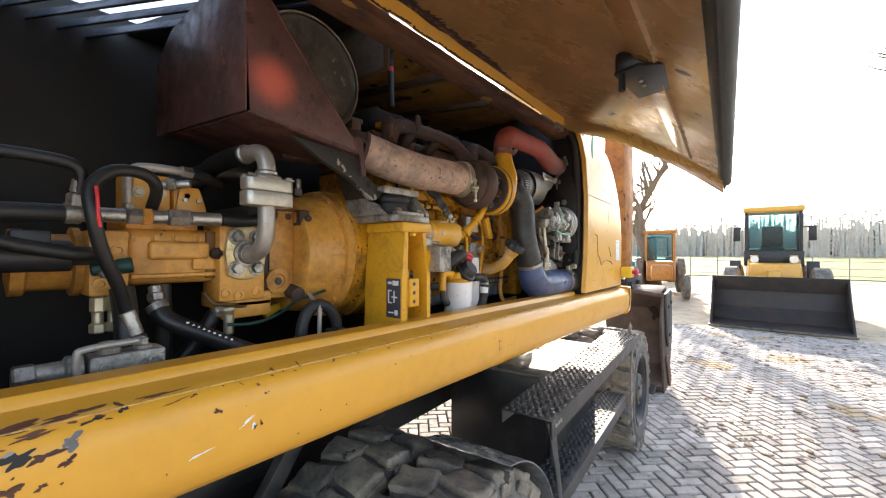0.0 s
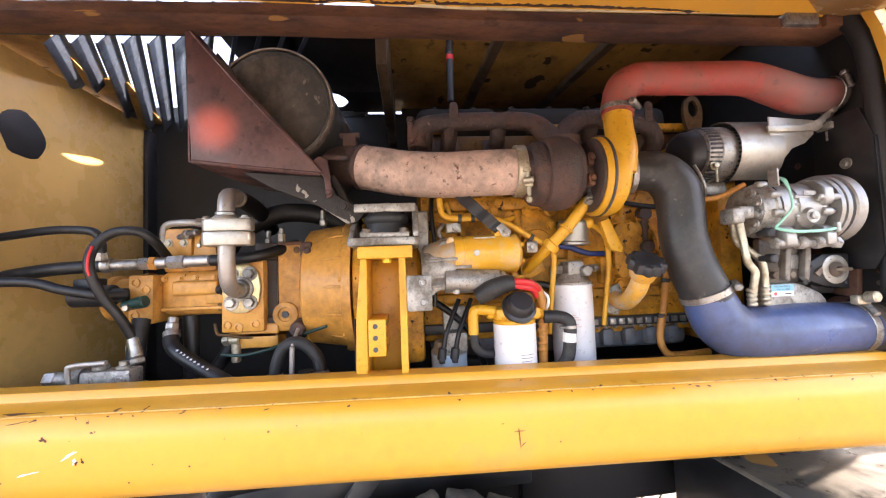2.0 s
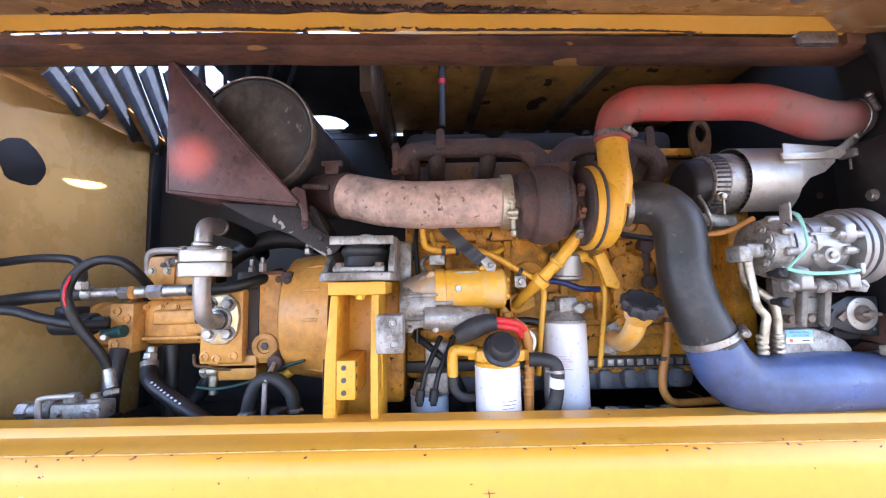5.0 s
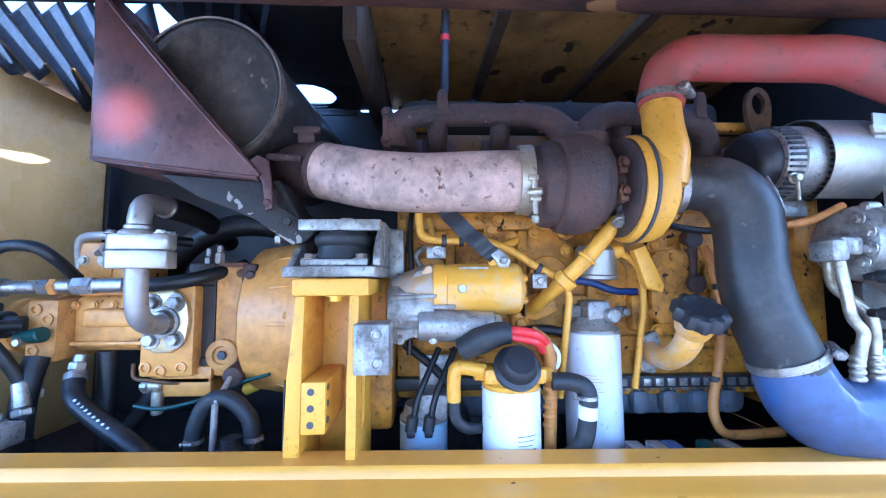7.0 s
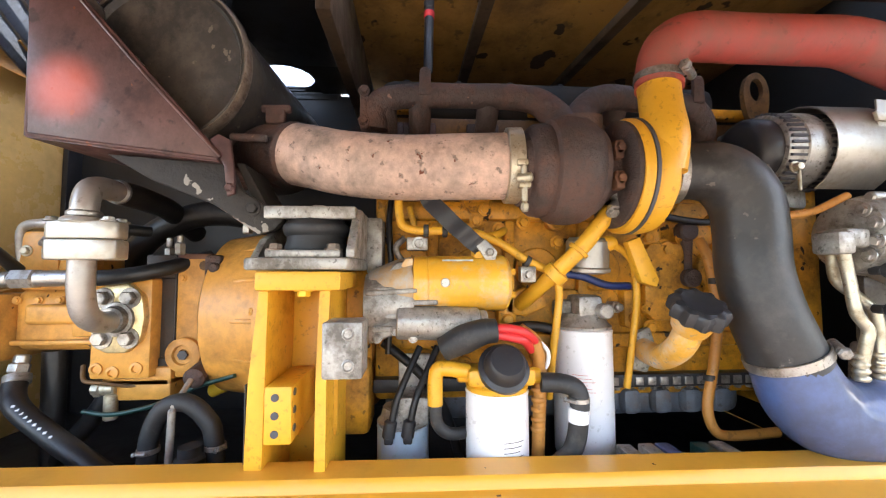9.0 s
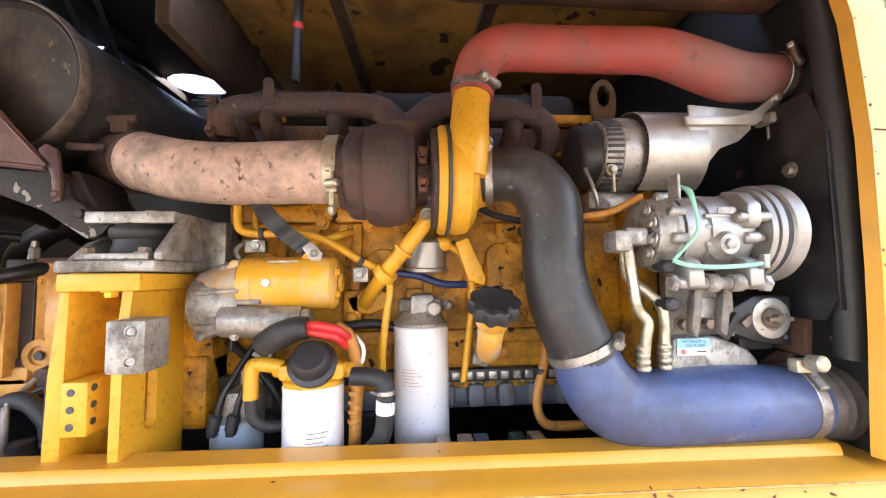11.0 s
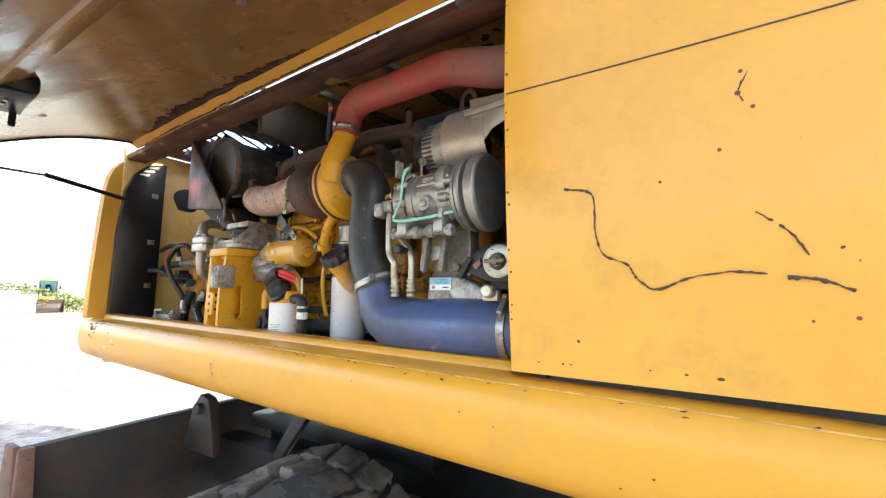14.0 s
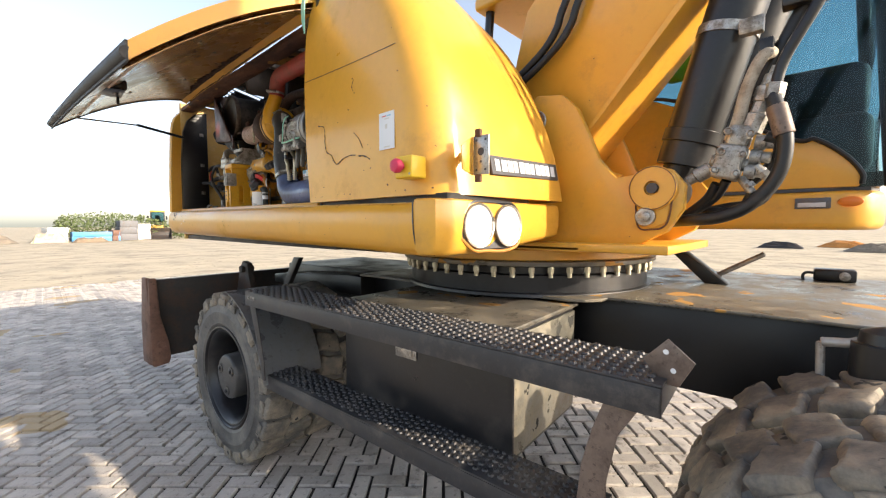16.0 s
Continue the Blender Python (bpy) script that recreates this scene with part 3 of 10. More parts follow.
part("roof_strip", box(-1.455, -0.975, 0.535, 0.90, 2.42, 2.435, 0.002), M_BAY, bay)
part("roof_strip", box(-1.655, -1.455, 0.735, 0.90, 2.42, 2.435, 0.002), M_BAY, bay)
part("roof_strip", box(-1.27, -0.965, 0.44, 0.62, 2.40, 2.419, 0.002), M_BAY, bay)
part("roof_strip", prism([(-1.26, 0.53), (-1.37, 0.52), (-1.70, 0.42), (-1.70, 0.56), (-1.26, 0.56)], "z", 2.40, 2.4245, 0.001), M_BAY, bay)
part("roof_strip", box(-1.70, -1.655, 0.54, 0.79, 2.40, 2.415, 0.001), M_BAY, bay)
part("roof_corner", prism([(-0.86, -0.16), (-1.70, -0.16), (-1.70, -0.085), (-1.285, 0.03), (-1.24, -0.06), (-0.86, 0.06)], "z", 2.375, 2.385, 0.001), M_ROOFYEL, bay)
part("roof_step", box(-1.70, -0.905, 0.895, 0.925, 2.24, 2.438, 0.006), M_ROOFSTEP, bay, "dark greasy cross plate")
part("roof_edge", box(-0.925, -0.86, -0.16, 0.535, 2.322, 2.332, 0.002), M_BAY, bay)
for i in range(11):
    y = 0.055 + i * 0.0655
    x0 = 0.118 if i < 7 else 0.36
    xe = 0.45 if i < 2 else 0.86
    v = loft([[Vector((s_, -0.004, 0.005)), Vector((s_, 0.0, 0.0)), Vector((s_, 0.022, -0.034)), Vector((s_, 0.026, -0.033))] for s_ in (x0, xe)])
    v.transform(pose(-0.90, y + 0.035, 2.378, 0, 0, 207.5))
    part("louvre", thicken(v, 0.003), M_VANE, bay)
    rib = box(-0.03, xe, -0.015, -0.003, 0.003, 0.007, 0.0)
    rib.transform(pose(-0.90, y + 0.035, 2.378, 0, 0, 207.5))
    part("louvre_rib", rib, M_VANE, bay)

top_rail = thing("top_rail", (-0.84, 1.0, 2.2), "rusty flaking steel rail over the engine bay opening", "rail", kind="structure")
RAIL = [(-0.900, 2.316), (-0.868, 2.298), (-0.800, 2.296), (-0.791, 2.302), (-0.789, 2.320), (-0.796, 2.325), (-0.900, 2.325)]


def rail_drop(y):
    """The rail sinks a little towards the front."""
    return -0.004 - 0.016 * max(0.0, (y - 0.4) / 1.7)


def rail_rise(y):
    """The upper edge stands higher towards the middle."""
    return 0.003 + 0.006 * max(0.0, 1.0 - abs(y - 0.72) / 0.55)


rb_ = loft([[(x, -0.14 + 2.26 * k / 24, z + rail_drop(-0.14 + 2.26 * k / 24) + 0.0012 * math.sin(k * 1.7) + (rail_rise(-0.14 + 2.26 * k / 24) if z > 2.318 else 0.0)) for x, z in RAIL] for k in range(25)], closed=True)
rb_.verts.ensure_lookup_table()
rb_.faces.new([rb_.verts[k] for k in range(len(RAIL))])
rb_.faces.new([rb_.verts[-len(RAIL) + k] for k in range(len(RAIL))])
part("rail_beam", rb_, M_RUSTRAIL, top_rail)
for y0_, y1_ in ((1.22, 1.42), (1.55, 1.86)):
    part("roof_stay", prism([(-1.62, 2.40), (-1.60, 2.42), (-0.93, 2.345), (-0.93, 2.322)], "y", y0_, y0_ + 0.03, 0.003), M_ROOFSTEP, bay)
part("rail_lip", loft([[(-0.7885, y_, z_ + rail_drop(y_)) for z_ in (2.299, 2.3065)] for y_ in [-0.13 + 0.11 * k for k in range(21)]]), M_RUSTRAIL, top_rail)
part("hinge_pad", box(-0.80, -0.775, 1.93, 2.02, 2.282, 2.312, 0.003), M_STEEL, top_rail)
part("hinge_pad", box(-0.80, -0.775, 2.04, 2.10, 2.280, 2.315, 0.003), M_RUSTRAIL, top_rail)

# sill beam: one long pressed profile, the lip ends at the side panel
prof = [(-0.80, -0.004), (-0.80, 0.0), (-0.748, 0.0), (-0.743, -0.004), (-0.740, -0.016), (-0.70, -0.019), (-0.676, -0.024), (-0.662, -0.036), (-0.654, -0.058),
        (-0.651, -0.095), (-0.656, -0.135), (-0.668, -0.165), (-0.690, -0.184), (-0.725, -0.193), (-0.80, -0.195)]
rows = []
ys = [-0.19, -0.185, -0.17, -0.13, -0.05] + [0.05 + 0.1 * i for i in range(21)] + [2.078, 2.0805, 2.2, 2.35, 2.5, 2.65, 2.8]
for y in ys:
    end = max(0.0, (-0.05 - y) / 0.14)
    row = []
    for x, dz in prof:
        if y > 2.08 and dz > -0.016:
            dz = -0.018
        xx = x - 0.10 * end * end * (1 if x > -0.79 else 0)
        row.append((max(xx, -0.80) if x > -0.8 else x, y, rz(y) + dz - 0.004 * (y > 2.6)))
    rows.append(row)
sb = loft(rows, closed=True)
sb.faces.new([v for v in sb.verts[:len(prof)]])
sb.verts.ensure_lookup_table()
sb.faces.new([sb.verts[-len(prof) + i] for i in range(len(prof))])
sill = solo("sill_beam", sb, M_SILL, "long yellow pressed-steel sill beam with chipped paint", "sill", kind="structure")

# rear corner post with its black seal frame
post = thing("rear_post", (-0.72, -0.15, 1.48), "rounded yellow counterweight corner with a black seal frame", "post", kind="structure")
rows = []
for z, xo in ((1.47, -0.685), (1.7, -0.688), (1.95, -0.698), (2.10, -0.706), (2.18, -0.716), (2.235, -0.735), (2.275, -0.765), (2.302, -0.81), (2.315, -0.87)):
    rows.append([(xo - 0.22, -0.20, z), (xo - 0.06, -0.20, z), (xo - 0.015, -0.185, z), (xo, -0.15, z), (xo - 0.01, -0.125, z), (xo - 0.22, -0.125, z)])
pb = loft(rows, closed=True)
part("corner_skin", pb, M_BODY, post)
part("seal_frame", prism([(-0.96, 1.46), (-0.765, 1.46), (-0.768, 1.9), (-0.785, 2.12), (-0.82, 2.22), (-0.87, 2.275), (-0.96, 2.30)], "y", -0.119, -0.075, 0.006), M_BLACK, post, "black rubber sealed frame")
for z in (1.62, 1.85, 2.1):
    part("frame_clip", box(-0.93, -0.90, -0.075, -0.071, z, z + 0.025, 0.001), M_STEEL, post)
part("counterweight", prism([(-3.1, 1.25), (-0.90, 1.25), (-0.90, 2.32), (-3.0, 2.32)], "y", -0.55, -0.165, 0.05, 3), M_BODY, post)

# upper frame underneath the bay
frame_ob = thing("upper_frame", (-1.9, 1.4, 1.2), "dark underside frame of the excavator's upper body", "frame", kind="structure")
part("belly_plate", box(-3.1, -1.05, -0.5, 2.45, 1.232, 1.25, 0.004), M_BLACK, frame_ob)
part("belly_beam", box(-2.25, -1.55, 0.2, 1.55, 1.17, 1.2315, 0.006), M_BLACK, frame_ob)
part("far_side", box(-3.15, -1.72, -0.16, 2.3, 1.25, 2.30, 0.03), M_BODY, frame_ob)

# ---- front side panel and nose ----
panel = thing("side_panel", (-0.72, 2.5, 1.47), "large yellow side panel with a curved scratch and rounded front nose", "body panel", kind="structure")


def nose_y(z):
    """Front face of the nose at its inner end."""
    pts = [(1.40, 2.935), (1.60, 2.900), (1.72, 2.864), (1.90, 2.792), (2.08, 2.690), (2.22, 2.588), (2.32, 2.486), (2.42, 2.348)]
    return float(np.interp(z, [p[0] for p in pts], [p[1] for p in pts]))


def nose_row(z):
    yb = nose_y(z)
    ya = float(np.interp(z, [1.40, 1.60, 1.75, 1.90, 2.10, 2.25, 2.40, 2.46], [2.905, 2.878, 2.862, 2.830, 2.745, 2.645, 2.46, 2.33]))
    xs = np.interp(z, [1.47, 1.7, 1.97, 2.15, 2.30, 2.40, 2.46], [-0.695, -0.682, -0.680, -0.692, -0.72, -0.79, -0.92])
    y0 = min(2.13, ya - 0.16)
    row = [(xs - 0.02, y0 - 0.035, z), (xs, y0 - 0.03, z), (xs, y0, z)] + [(xs, y0 + (ya - 0.15 - y0) * k / 6, z) for k in range(1, 7)]
    for k in range(1, 8):
        a = k / 8 * math.pi / 2
        row.append((xs - 0.13 * (1 - math.cos(a)), ya - 0.15 + 0.14 * math.sin(a), z))
    row += [(xs - 0.15, ya - 0.005, z), (xs - 0.26, ya + 0.002, z), (-1.15, 0.5 * (ya + yb) + 0.004, z), (-1.37, yb, z), (-1.42, yb - 0.012, z), (-1.445, yb - 0.05, z), (-1.45, yb - 0.15, z), (-1.45, 2.17, z), (-1.30, 2.16, z), (xs - 0.05, 2.16, z)]
    return row


zs = [1.458, 1.47, 1.55, 1.65, 1.75, 1.85, 1.95, 2.05, 2.15, 2.24, 2.32, 2.38, 2.43, 2.455]
nb = loft([nose_row(z) for z in zs], closed=True)
nb.verts.ensure_lookup_table()
n_row = len(nose_row(1.5))
nb.faces.new([nb.verts[i] for i in range(n_row)])
nb.faces.new([nb.verts[-n_row + i] for i in range(n_row)])
part("panel_skin", nb, M_BODY, panel)
# near-black strip added to paint the shade in the gap below the panel
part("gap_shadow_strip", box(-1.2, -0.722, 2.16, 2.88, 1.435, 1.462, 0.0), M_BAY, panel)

lower = thing("lower_nose", (-0.9, 2.9, 1.27), "yellow lower front corner housing a round work lamp", "body panel", kind="structure")
rows = []
for z, ins in ((1.262, 0.05), (1.270, 0.02), (1.29, 0.005), (1.36, 0.0), (1.42, 0.0), (1.438, 0.004), (1.443, 0.012)):
    lift = max(0.0, 1.36 - z) * 0.45
    rows.append([(-0.652 - ins, 2.802, z), (-0.654 - ins, 2.855, z), (-0.668 - ins, 2.882 - ins, z), (-0.72, 2.900 - ins, z), (-0.91, 2.906 - ins, z), (-1.15, 2.912 - ins, z + lift * 0.5), (-1.38, 2.915 - ins, z + lift), (-1.455 + ins, 2.88 - ins, z + lift), (-1.47 + ins, 2.802, z + lift)])
lb = loft(rows, closed=True)
lb.verts.ensure_lookup_table()
lb.faces.new([lb.verts[i] for i in range(9)])
lb.faces.new([lb.verts[-9 + i] for i in range(9)])
part("lower_skin", lb, M_BODY, lower)
part("joint_line", tube([(-0.6515, 2.80, 1.435), (-0.6495, 2.803, 1.36), (-0.66, 2.806, 1.29)], 0.0022, 6), M_INK, lower)

# ---- hood, lifted ----
hood = thing("engine_hood", (-0.83, 1.1, 2.31), "lifted yellow engine hood, dirty inside with peeling foam", "hood")


def hood_pt(s, w, off=0.0):
    """s: 0 at the hinge, 1 at the outer edge; w: 0 at the rear, 1 at the front."""
    x = -0.835 + s * (0.823 - 0.095 * w)
    z = 2.357 - (0.132 + 0.08 * w) * s - (0.225 - 0.018 * w) * s * s
    rear = 0.03 + 0.07 * s + 0.08 * math.sin(math.pi * s)
    front = 2.13 - 0.158 * s
    return Vector((x, rear + (front - rear) * w, z + 0.012 * math.sin(math.pi * w) + off))


NS, NW = 14, 20
part("inner_skin", thicken(loft([[hood_pt(i / NS, j / NW) for j in range(NW + 1)] for i in range(NS + 1)]), 0.004), M_HOODIN, hood)
part("outer_skin", thicken(loft([[hood_pt(i / NS, j / NW, 0.052) for j in range(NW + 1)] for i in range(NS + 1)]), 0.004), M_BODY, hood)
for w0, mm in ((1.0, M_BODY), (0.0, M_BLACK)):
    part("edge_flange", thicken(loft([[hood_pt(i / NS, w0, o) for o in (-0.012, 0.054)] for i in range(NS + 1)]), 0.006), mm, hood)
part("outer_edge", thicken(loft([[hood_pt(1, j / NW, o) for o in (-0.02, 0.054)] for j in range(NW + 1)]), 0.008), M_HOODEDGE, hood, "dark worn lower hood edge")
def hinge_lift(w):
    y = hood_pt(0, w).y
    return 0.012 - 0.012 * max(0.0, min(1.0, (y - 0.45) / 0.35)) + (0.006 if 0.80 < y < 0.9 or 1.0 < y < 1.05 else 0.0)


part("hinge_strip", thicken(loft([[hood_pt(0, j / 40) + Vector((dx, 0, dz + hinge_lift(j / 40))) for dx, dz in ((0.085, -0.030), (0.05, -0.046), (0.035, -0.030), (0.012, 0.0), (0.0, 0.02))] for j in range(41)]), 0.004), M_SILL, hood, "yellow folded hinge strip")
# peeling foam along the hinge side: a torn band with a jagged edge, and crumbs on it
rng = random.Random(5)


def torn_band(w0, w1, count, at_in, at_out, wide):
    """Thin ragged strip; at_in and at_out give its two edges, wide the share of its width left at w."""
    rows_ = []
    for k in range(count + 1):
        w = w0 + (w1 - w0) * k / count
        q = wide(w) * (0.55 + 0.45 * noise.noise(Vector((w * 45, 3.1, 0))) + 0.35 * (rng.random() - 0.5)) * min(1.0, 4 * k / count + 0.1, 8 * (1 - k / count) + 0.1)
        q = max(0.04, min(1.0, q))
        p0, p1 = at_in(w), at_out(w)
        rows_.append([p0, p0.lerp(p1, q * 0.5) + Vector((0, 0, -0.0025 * rng.random())), p0.lerp(p1, q) + Vector((0, 0, -0.003 * rng.random()))])
    return thicken(loft(rows_), 0.0025)


part("foam_band", torn_band(0.10, 0.665, 300, lambda w: hood_pt(0.103, w, -0.003), lambda w: hood_pt(0.225, w, -0.004), lambda w: 0.98 - 0.40 * max(0.0, w - 0.30) / 0.35), M_FOAM, hood, "torn dark foam band")
strip_pt = lambda w, dx, dz: hood_pt(0, w) + Vector((dx, 0, dz + hinge_lift(w)))
part("rust_edge", torn_band(0.03, 0.80, 260, lambda w: strip_pt(w, 0.0525, -0.0472), lambda w: strip_pt(w, 0.070, -0.0395), lambda w: 0.55), M_FOAM, hood, "rusted dark lower edge")
fb = bmesh.new()
for k in range(90):
    w = 0.14 + 0.52 * rng.random()
    p = hood_pt(0.115 + 0.034 * rng.random() * (1.0 if w < 0.45 else 0.6), w) + Vector((0, 0, -0.007))
    bmesh.ops.create_icosphere(fb, subdivisions=1, radius=0.002 + 0.006 * rng.random() ** 2, matrix=Matrix.Translation(p) @ Matrix.Diagonal((1, 1.5, 0.5, 1)))
tagged(part("foam_crumb", fb, M_FOAMPALE, hood), "curling pale foam crumbs", kind="stuff")
part("front_return", thicken(loft([[hood_pt(i / NS, 0.925, -0.001), hood_pt(i / NS, 0.935, -0.010), hood_pt(i / NS, 0.955, -0.028), hood_pt(i / NS, 1.0, -0.034)] for i in range(1, NS + 1)]), 0.003), M_HOODIN, hood, "folded front return of the hood")
part("stiffener", thicken(loft([[hood_pt(s_, j / NW, o_) for s_, o_ in ((0.80, -0.001), (0.81, -0.012), (0.86, -0.012), (0.87, -0.001))] for j in range(1, NW - 1)]), 0.002), M_HOODIN, hood)
for s_, w_ in ((0.30, 0.30), (0.34, 0.62), (0.55, 0.78), (0.62, 0.22), (0.25, 0.86)):
    part("pad_stud", lathe(hood_pt(s_, w_, -0.001), (0, 0, -1), [(0, 0.016), (0.002, 0.016), (0.004, 0.012), (0.006, 0.004)], 14), M_STEEL, hood)
lz = 2.075
latch = part("latch", join(box(-0.245, -0.145, 0.955, 1.10, lz - 0.02, lz + 0.03, 0.012), prism([(-0.24, 0.94), (-0.19, 0.925), (-0.14, 0.95), (-0.15, 1.09), (-0.23, 1.115)], "z", lz - 0.028, lz - 0.021, 0.002), cyl((-0.225, 0.945, lz - 0.02), (-0.225, 0.945, lz - 0.065), 0.007)), M_BLACK, hood, "black hood latch plate")
for y in (1.0, 1.03):
    part("latch_rivet", cyl((-0.20, y, lz - 0.028), (-0.20, y, lz - 0.032), 0.005, seg=12, bev=0.001), M_STEEL, latch)
part("edge_roll", tube([hood_pt(1, j / NW, 0.012) + Vector((0.004, 0, 0)) for j in range(NW + 1)], 0.022, 12, 1), M_HOODEDGE, hood, "dark rolled outer hood edge")
strut = thing("hood_strut", (-0.76, -0.06, 2.05), "thin black gas strut holding the hood", "strut")
part("cylinder", cyl((-0.78, -0.06, 2.07), (-0.45, 0.10, 2.085), 0.010), M_BLACK, strut)
part("rod", cyl((-0.46, 0.095, 2.0845), (-0.11, 0.24, 2.045), 0.005), M_STEEL, strut)

# ---- engine ----
engine = thing("engine", (-1.2, 1.4, 1.3), "six-cylinder yellow diesel engine, greasy and dusty", "engine")
part("cylinder_block", box(-1.40, -1.0, 1.0, 1.86, 1.50, 1.98, 0.012), M_ENG, engine)
part("block_rib", box(-1.01, -0.985, 1.02, 1.84, 1.60, 1.63, 0.008), M_ENG, engine)
part("block_rib", box(-1.01, -0.98, 1.02, 1.84, 1.86, 1.90, 0.01), M_ENG, engine)
for k in range(6):
    y = 1.07 + k * 0.13
    part("side_cover", join(cyl((-1.01, y, 1.76), (-0.985, y, 1.76), 0.045), hexbolt((-0.985, y, 1.76), (1, 0, 0), 0.010)), M_ENG, engine)
    part("block_boss", join(box(-1.01, -0.975, y + 0.045, y + 0.085, 1.64, 1.72, 0.01), cyl((-0.98, y + 0.065, 1.66), (-0.968, y + 0.065, 1.66), 0.012)), M_ENG, engine)
for y0_, y1_, z0_, z1_ in ((1.548, 1.646, 1.655, 1.815), (1.69, 1.79, 1.655, 1.815), (1.115, 1.20, 1.835, 1.855)):
    pn_ = [(y0_ + 0.018, z0_), (y1_ - 0.018, z0_), (y1_, z0_ + 0.018), (y1_, z1_ - 0.018), (y1_ - 0.018, z1_), (y0_ + 0.018, z1_), (y0_, z1_ - 0.018), (y0_, z0_ + 0.018)] if z1_ - z0_ > 0.05 else [(y0_, z0_), (y1_, z0_), (y1_, z1_), (y0_, z1_)]
    part("block_panel", prism(pn_, "x", -1.0, -0.972, 0.008), M_ENG, engine)
for y_, z_, r_ in ((1.205, 1.905, 0.030), (1.34, 1.91, 0.030), (1.60, 1.905, 0.030)):
    part("core_plug", lathe((-0.985, y_, z_), (1, 0, 0), [(-0.02, r_ * 1.15), (0.006, r_ * 1.15), (0.009, r_), (0.003, r_ * 0.9), (0.002, 0.0)], 26), M_ENG, engine)
for y_, z_ in ((1.203, 1.859), (1.25, 1.841), (1.369, 1.815), (1.56, 1.825), (1.635, 1.825), (1.56, 1.642), (1.53, 1.86), (1.70, 1.86), (1.30, 1.855)):
    part("block_bolt", hexbolt((-0.978, y_, z_), (1, 0, 0), 0.010, 0.009), M_ENG, engine)
part("cylinder_head", box(-1.38, -1.05, 0.98, 1.86, 1.985, 2.10, 0.01), M_GREASE, engine, "oily cylinder head, coloured darker for the shade behind the manifold")
for y0_, y1_ in ((1.0, 1.10), (1.335, 1.46), (1.68, 1.84)):
    part("head_edge", box(-1.06, -1.035, y0_, y1_, 2.105, 2.128, 0.004), M_ENG, engine)
for k in range(3):
    y = 1.0 + k * 0.275
    part("valve_cover", box(-1.34, -1.07, y, y + 0.255, 2.105, 2.20, 0.03, 3), M_COVER, engine, "black rocker cover")
for k in range(6):
    y = 1.06 + k * 0.125
    part("cover_bolt", hexbolt((-1.12, y, 2.20), (0, 0, 1), 0.011, 0.014), M_COVER, engine)
eo_ = [(1.838 + 0.030 * math.cos(k * math.pi / 10), 2.150 + 0.048 * math.sin(k * math.pi / 10) * (1.0 if k < 11 else 1.6)) for k in range(20)]
ei_ = [(1.838 + 0.016 * math.cos(k * math.pi / 10), 2.158 + 0.026 * math.sin(k * math.pi / 10)) for k in range(20)]
eye_ = loft([[Vector((x_, p[0], p[1])) for p in ring_e] for ring_e, x_ in ((eo_, -1.0), (ei_, -1.0), (ei_, -1.012), (eo_, -1.012), (eo_, -1.0))], closed=True)
part("lifting_eye", eye_, M_GREASE, engine, "greasy yellow lifting eye")
part("pan_rail", box(-1.02, -0.975, 1.0, 1.80, 1.522, 1.548, 0.003), M_PLASTIC, engine)
for k in range(14):
    part("pan_bolt", hexbolt((-0.99, 1.44 + k * 0.026, 1.522), (0, 0, -1), 0.007, 0.008), M_STEEL, engine)
    part("pan_clip", box(-0.976, -0.972, 1.445 + k * 0.026, 1.462 + k * 0.026, 1.527, 1.543, 0.001), M_STEEL, engine)
part("oil_pan", box(-1.36, -1.01, 1.02, 1.78, 1.452, 1.521, 0.025, 3), M_PAN, engine, "dirty blue-grey oil pan")
for k in range(5):
    part("pan_sump", box(-1.30, -1.08, 1.05, 1.40, 1.30, 1.4515, 0.03, 3), M_BLACK, engine) if k == 0 else None
    part("pan_rib", box(-1.02, -0.985, 1.44 + k * 0.065, 1.48 + k * 0.065, 1.462, 1.515, 0.014), M_PAN, engine)
part("front_cover", box(-1.36, -0.96, 1.86, 1.93, 1.45, 2.02, 0.02), M_ENG, engine)
part("thermostat_arm", prism([(1.72, 2.02), (1.93, 1.98), (1.93, 2.02), (1.78, 2.06)], "x", -1.02, -0.98, 0.006), M_ENG, engine)
# flywheel housing and clutch bell
part("flywheel_housing", lathe((-1.14, 0.815, 1.665), (0, 1, 0), [(0, 0.20), (0.005, 0.205), (0.06, 0.205), (0.07, 0.215), (0.17, 0.215), (0.185, 0.20)], 48), M_ENG, engine)
part("housing_corner", box(-1.02, -0.93, 0.93, 1.0, 1.46, 1.60, 0.012), M_ENG, engine)
part("housing_boss", cyl((-0.95, 0.995, 1.69), (-0.95, 1.03, 1.69), 0.03), M_ENG, engine)
part("bell_housing", lathe((-1.13, 0.66, 1.665), (0, 1, 0), [(0.012, 0.160), (0.018, 0.168), (0.05, 0.173), (0.10, 0.181), (0.125, 0.184), (0.126, 0.198), (0.15, 0.20)], 48), M_PUMP, engine, "ochre bell housing")
for k_ in range(5):
    a_ = radians(-50 + 25 * k_)
    part("bell_rib", join(prism([(0.70, 0.166), (0.785, 0.176), (0.785, 0.186), (0.76, 0.184)], "x", -0.004, 0.004, 0.002)), M_PUMP, engine, m=Matrix.Translation((-1.13, 0, 1.665)) @ Matrix.Rotation(a_ - math.pi / 2 + math.pi, 4, "Y") @ Matrix.Identity(4))
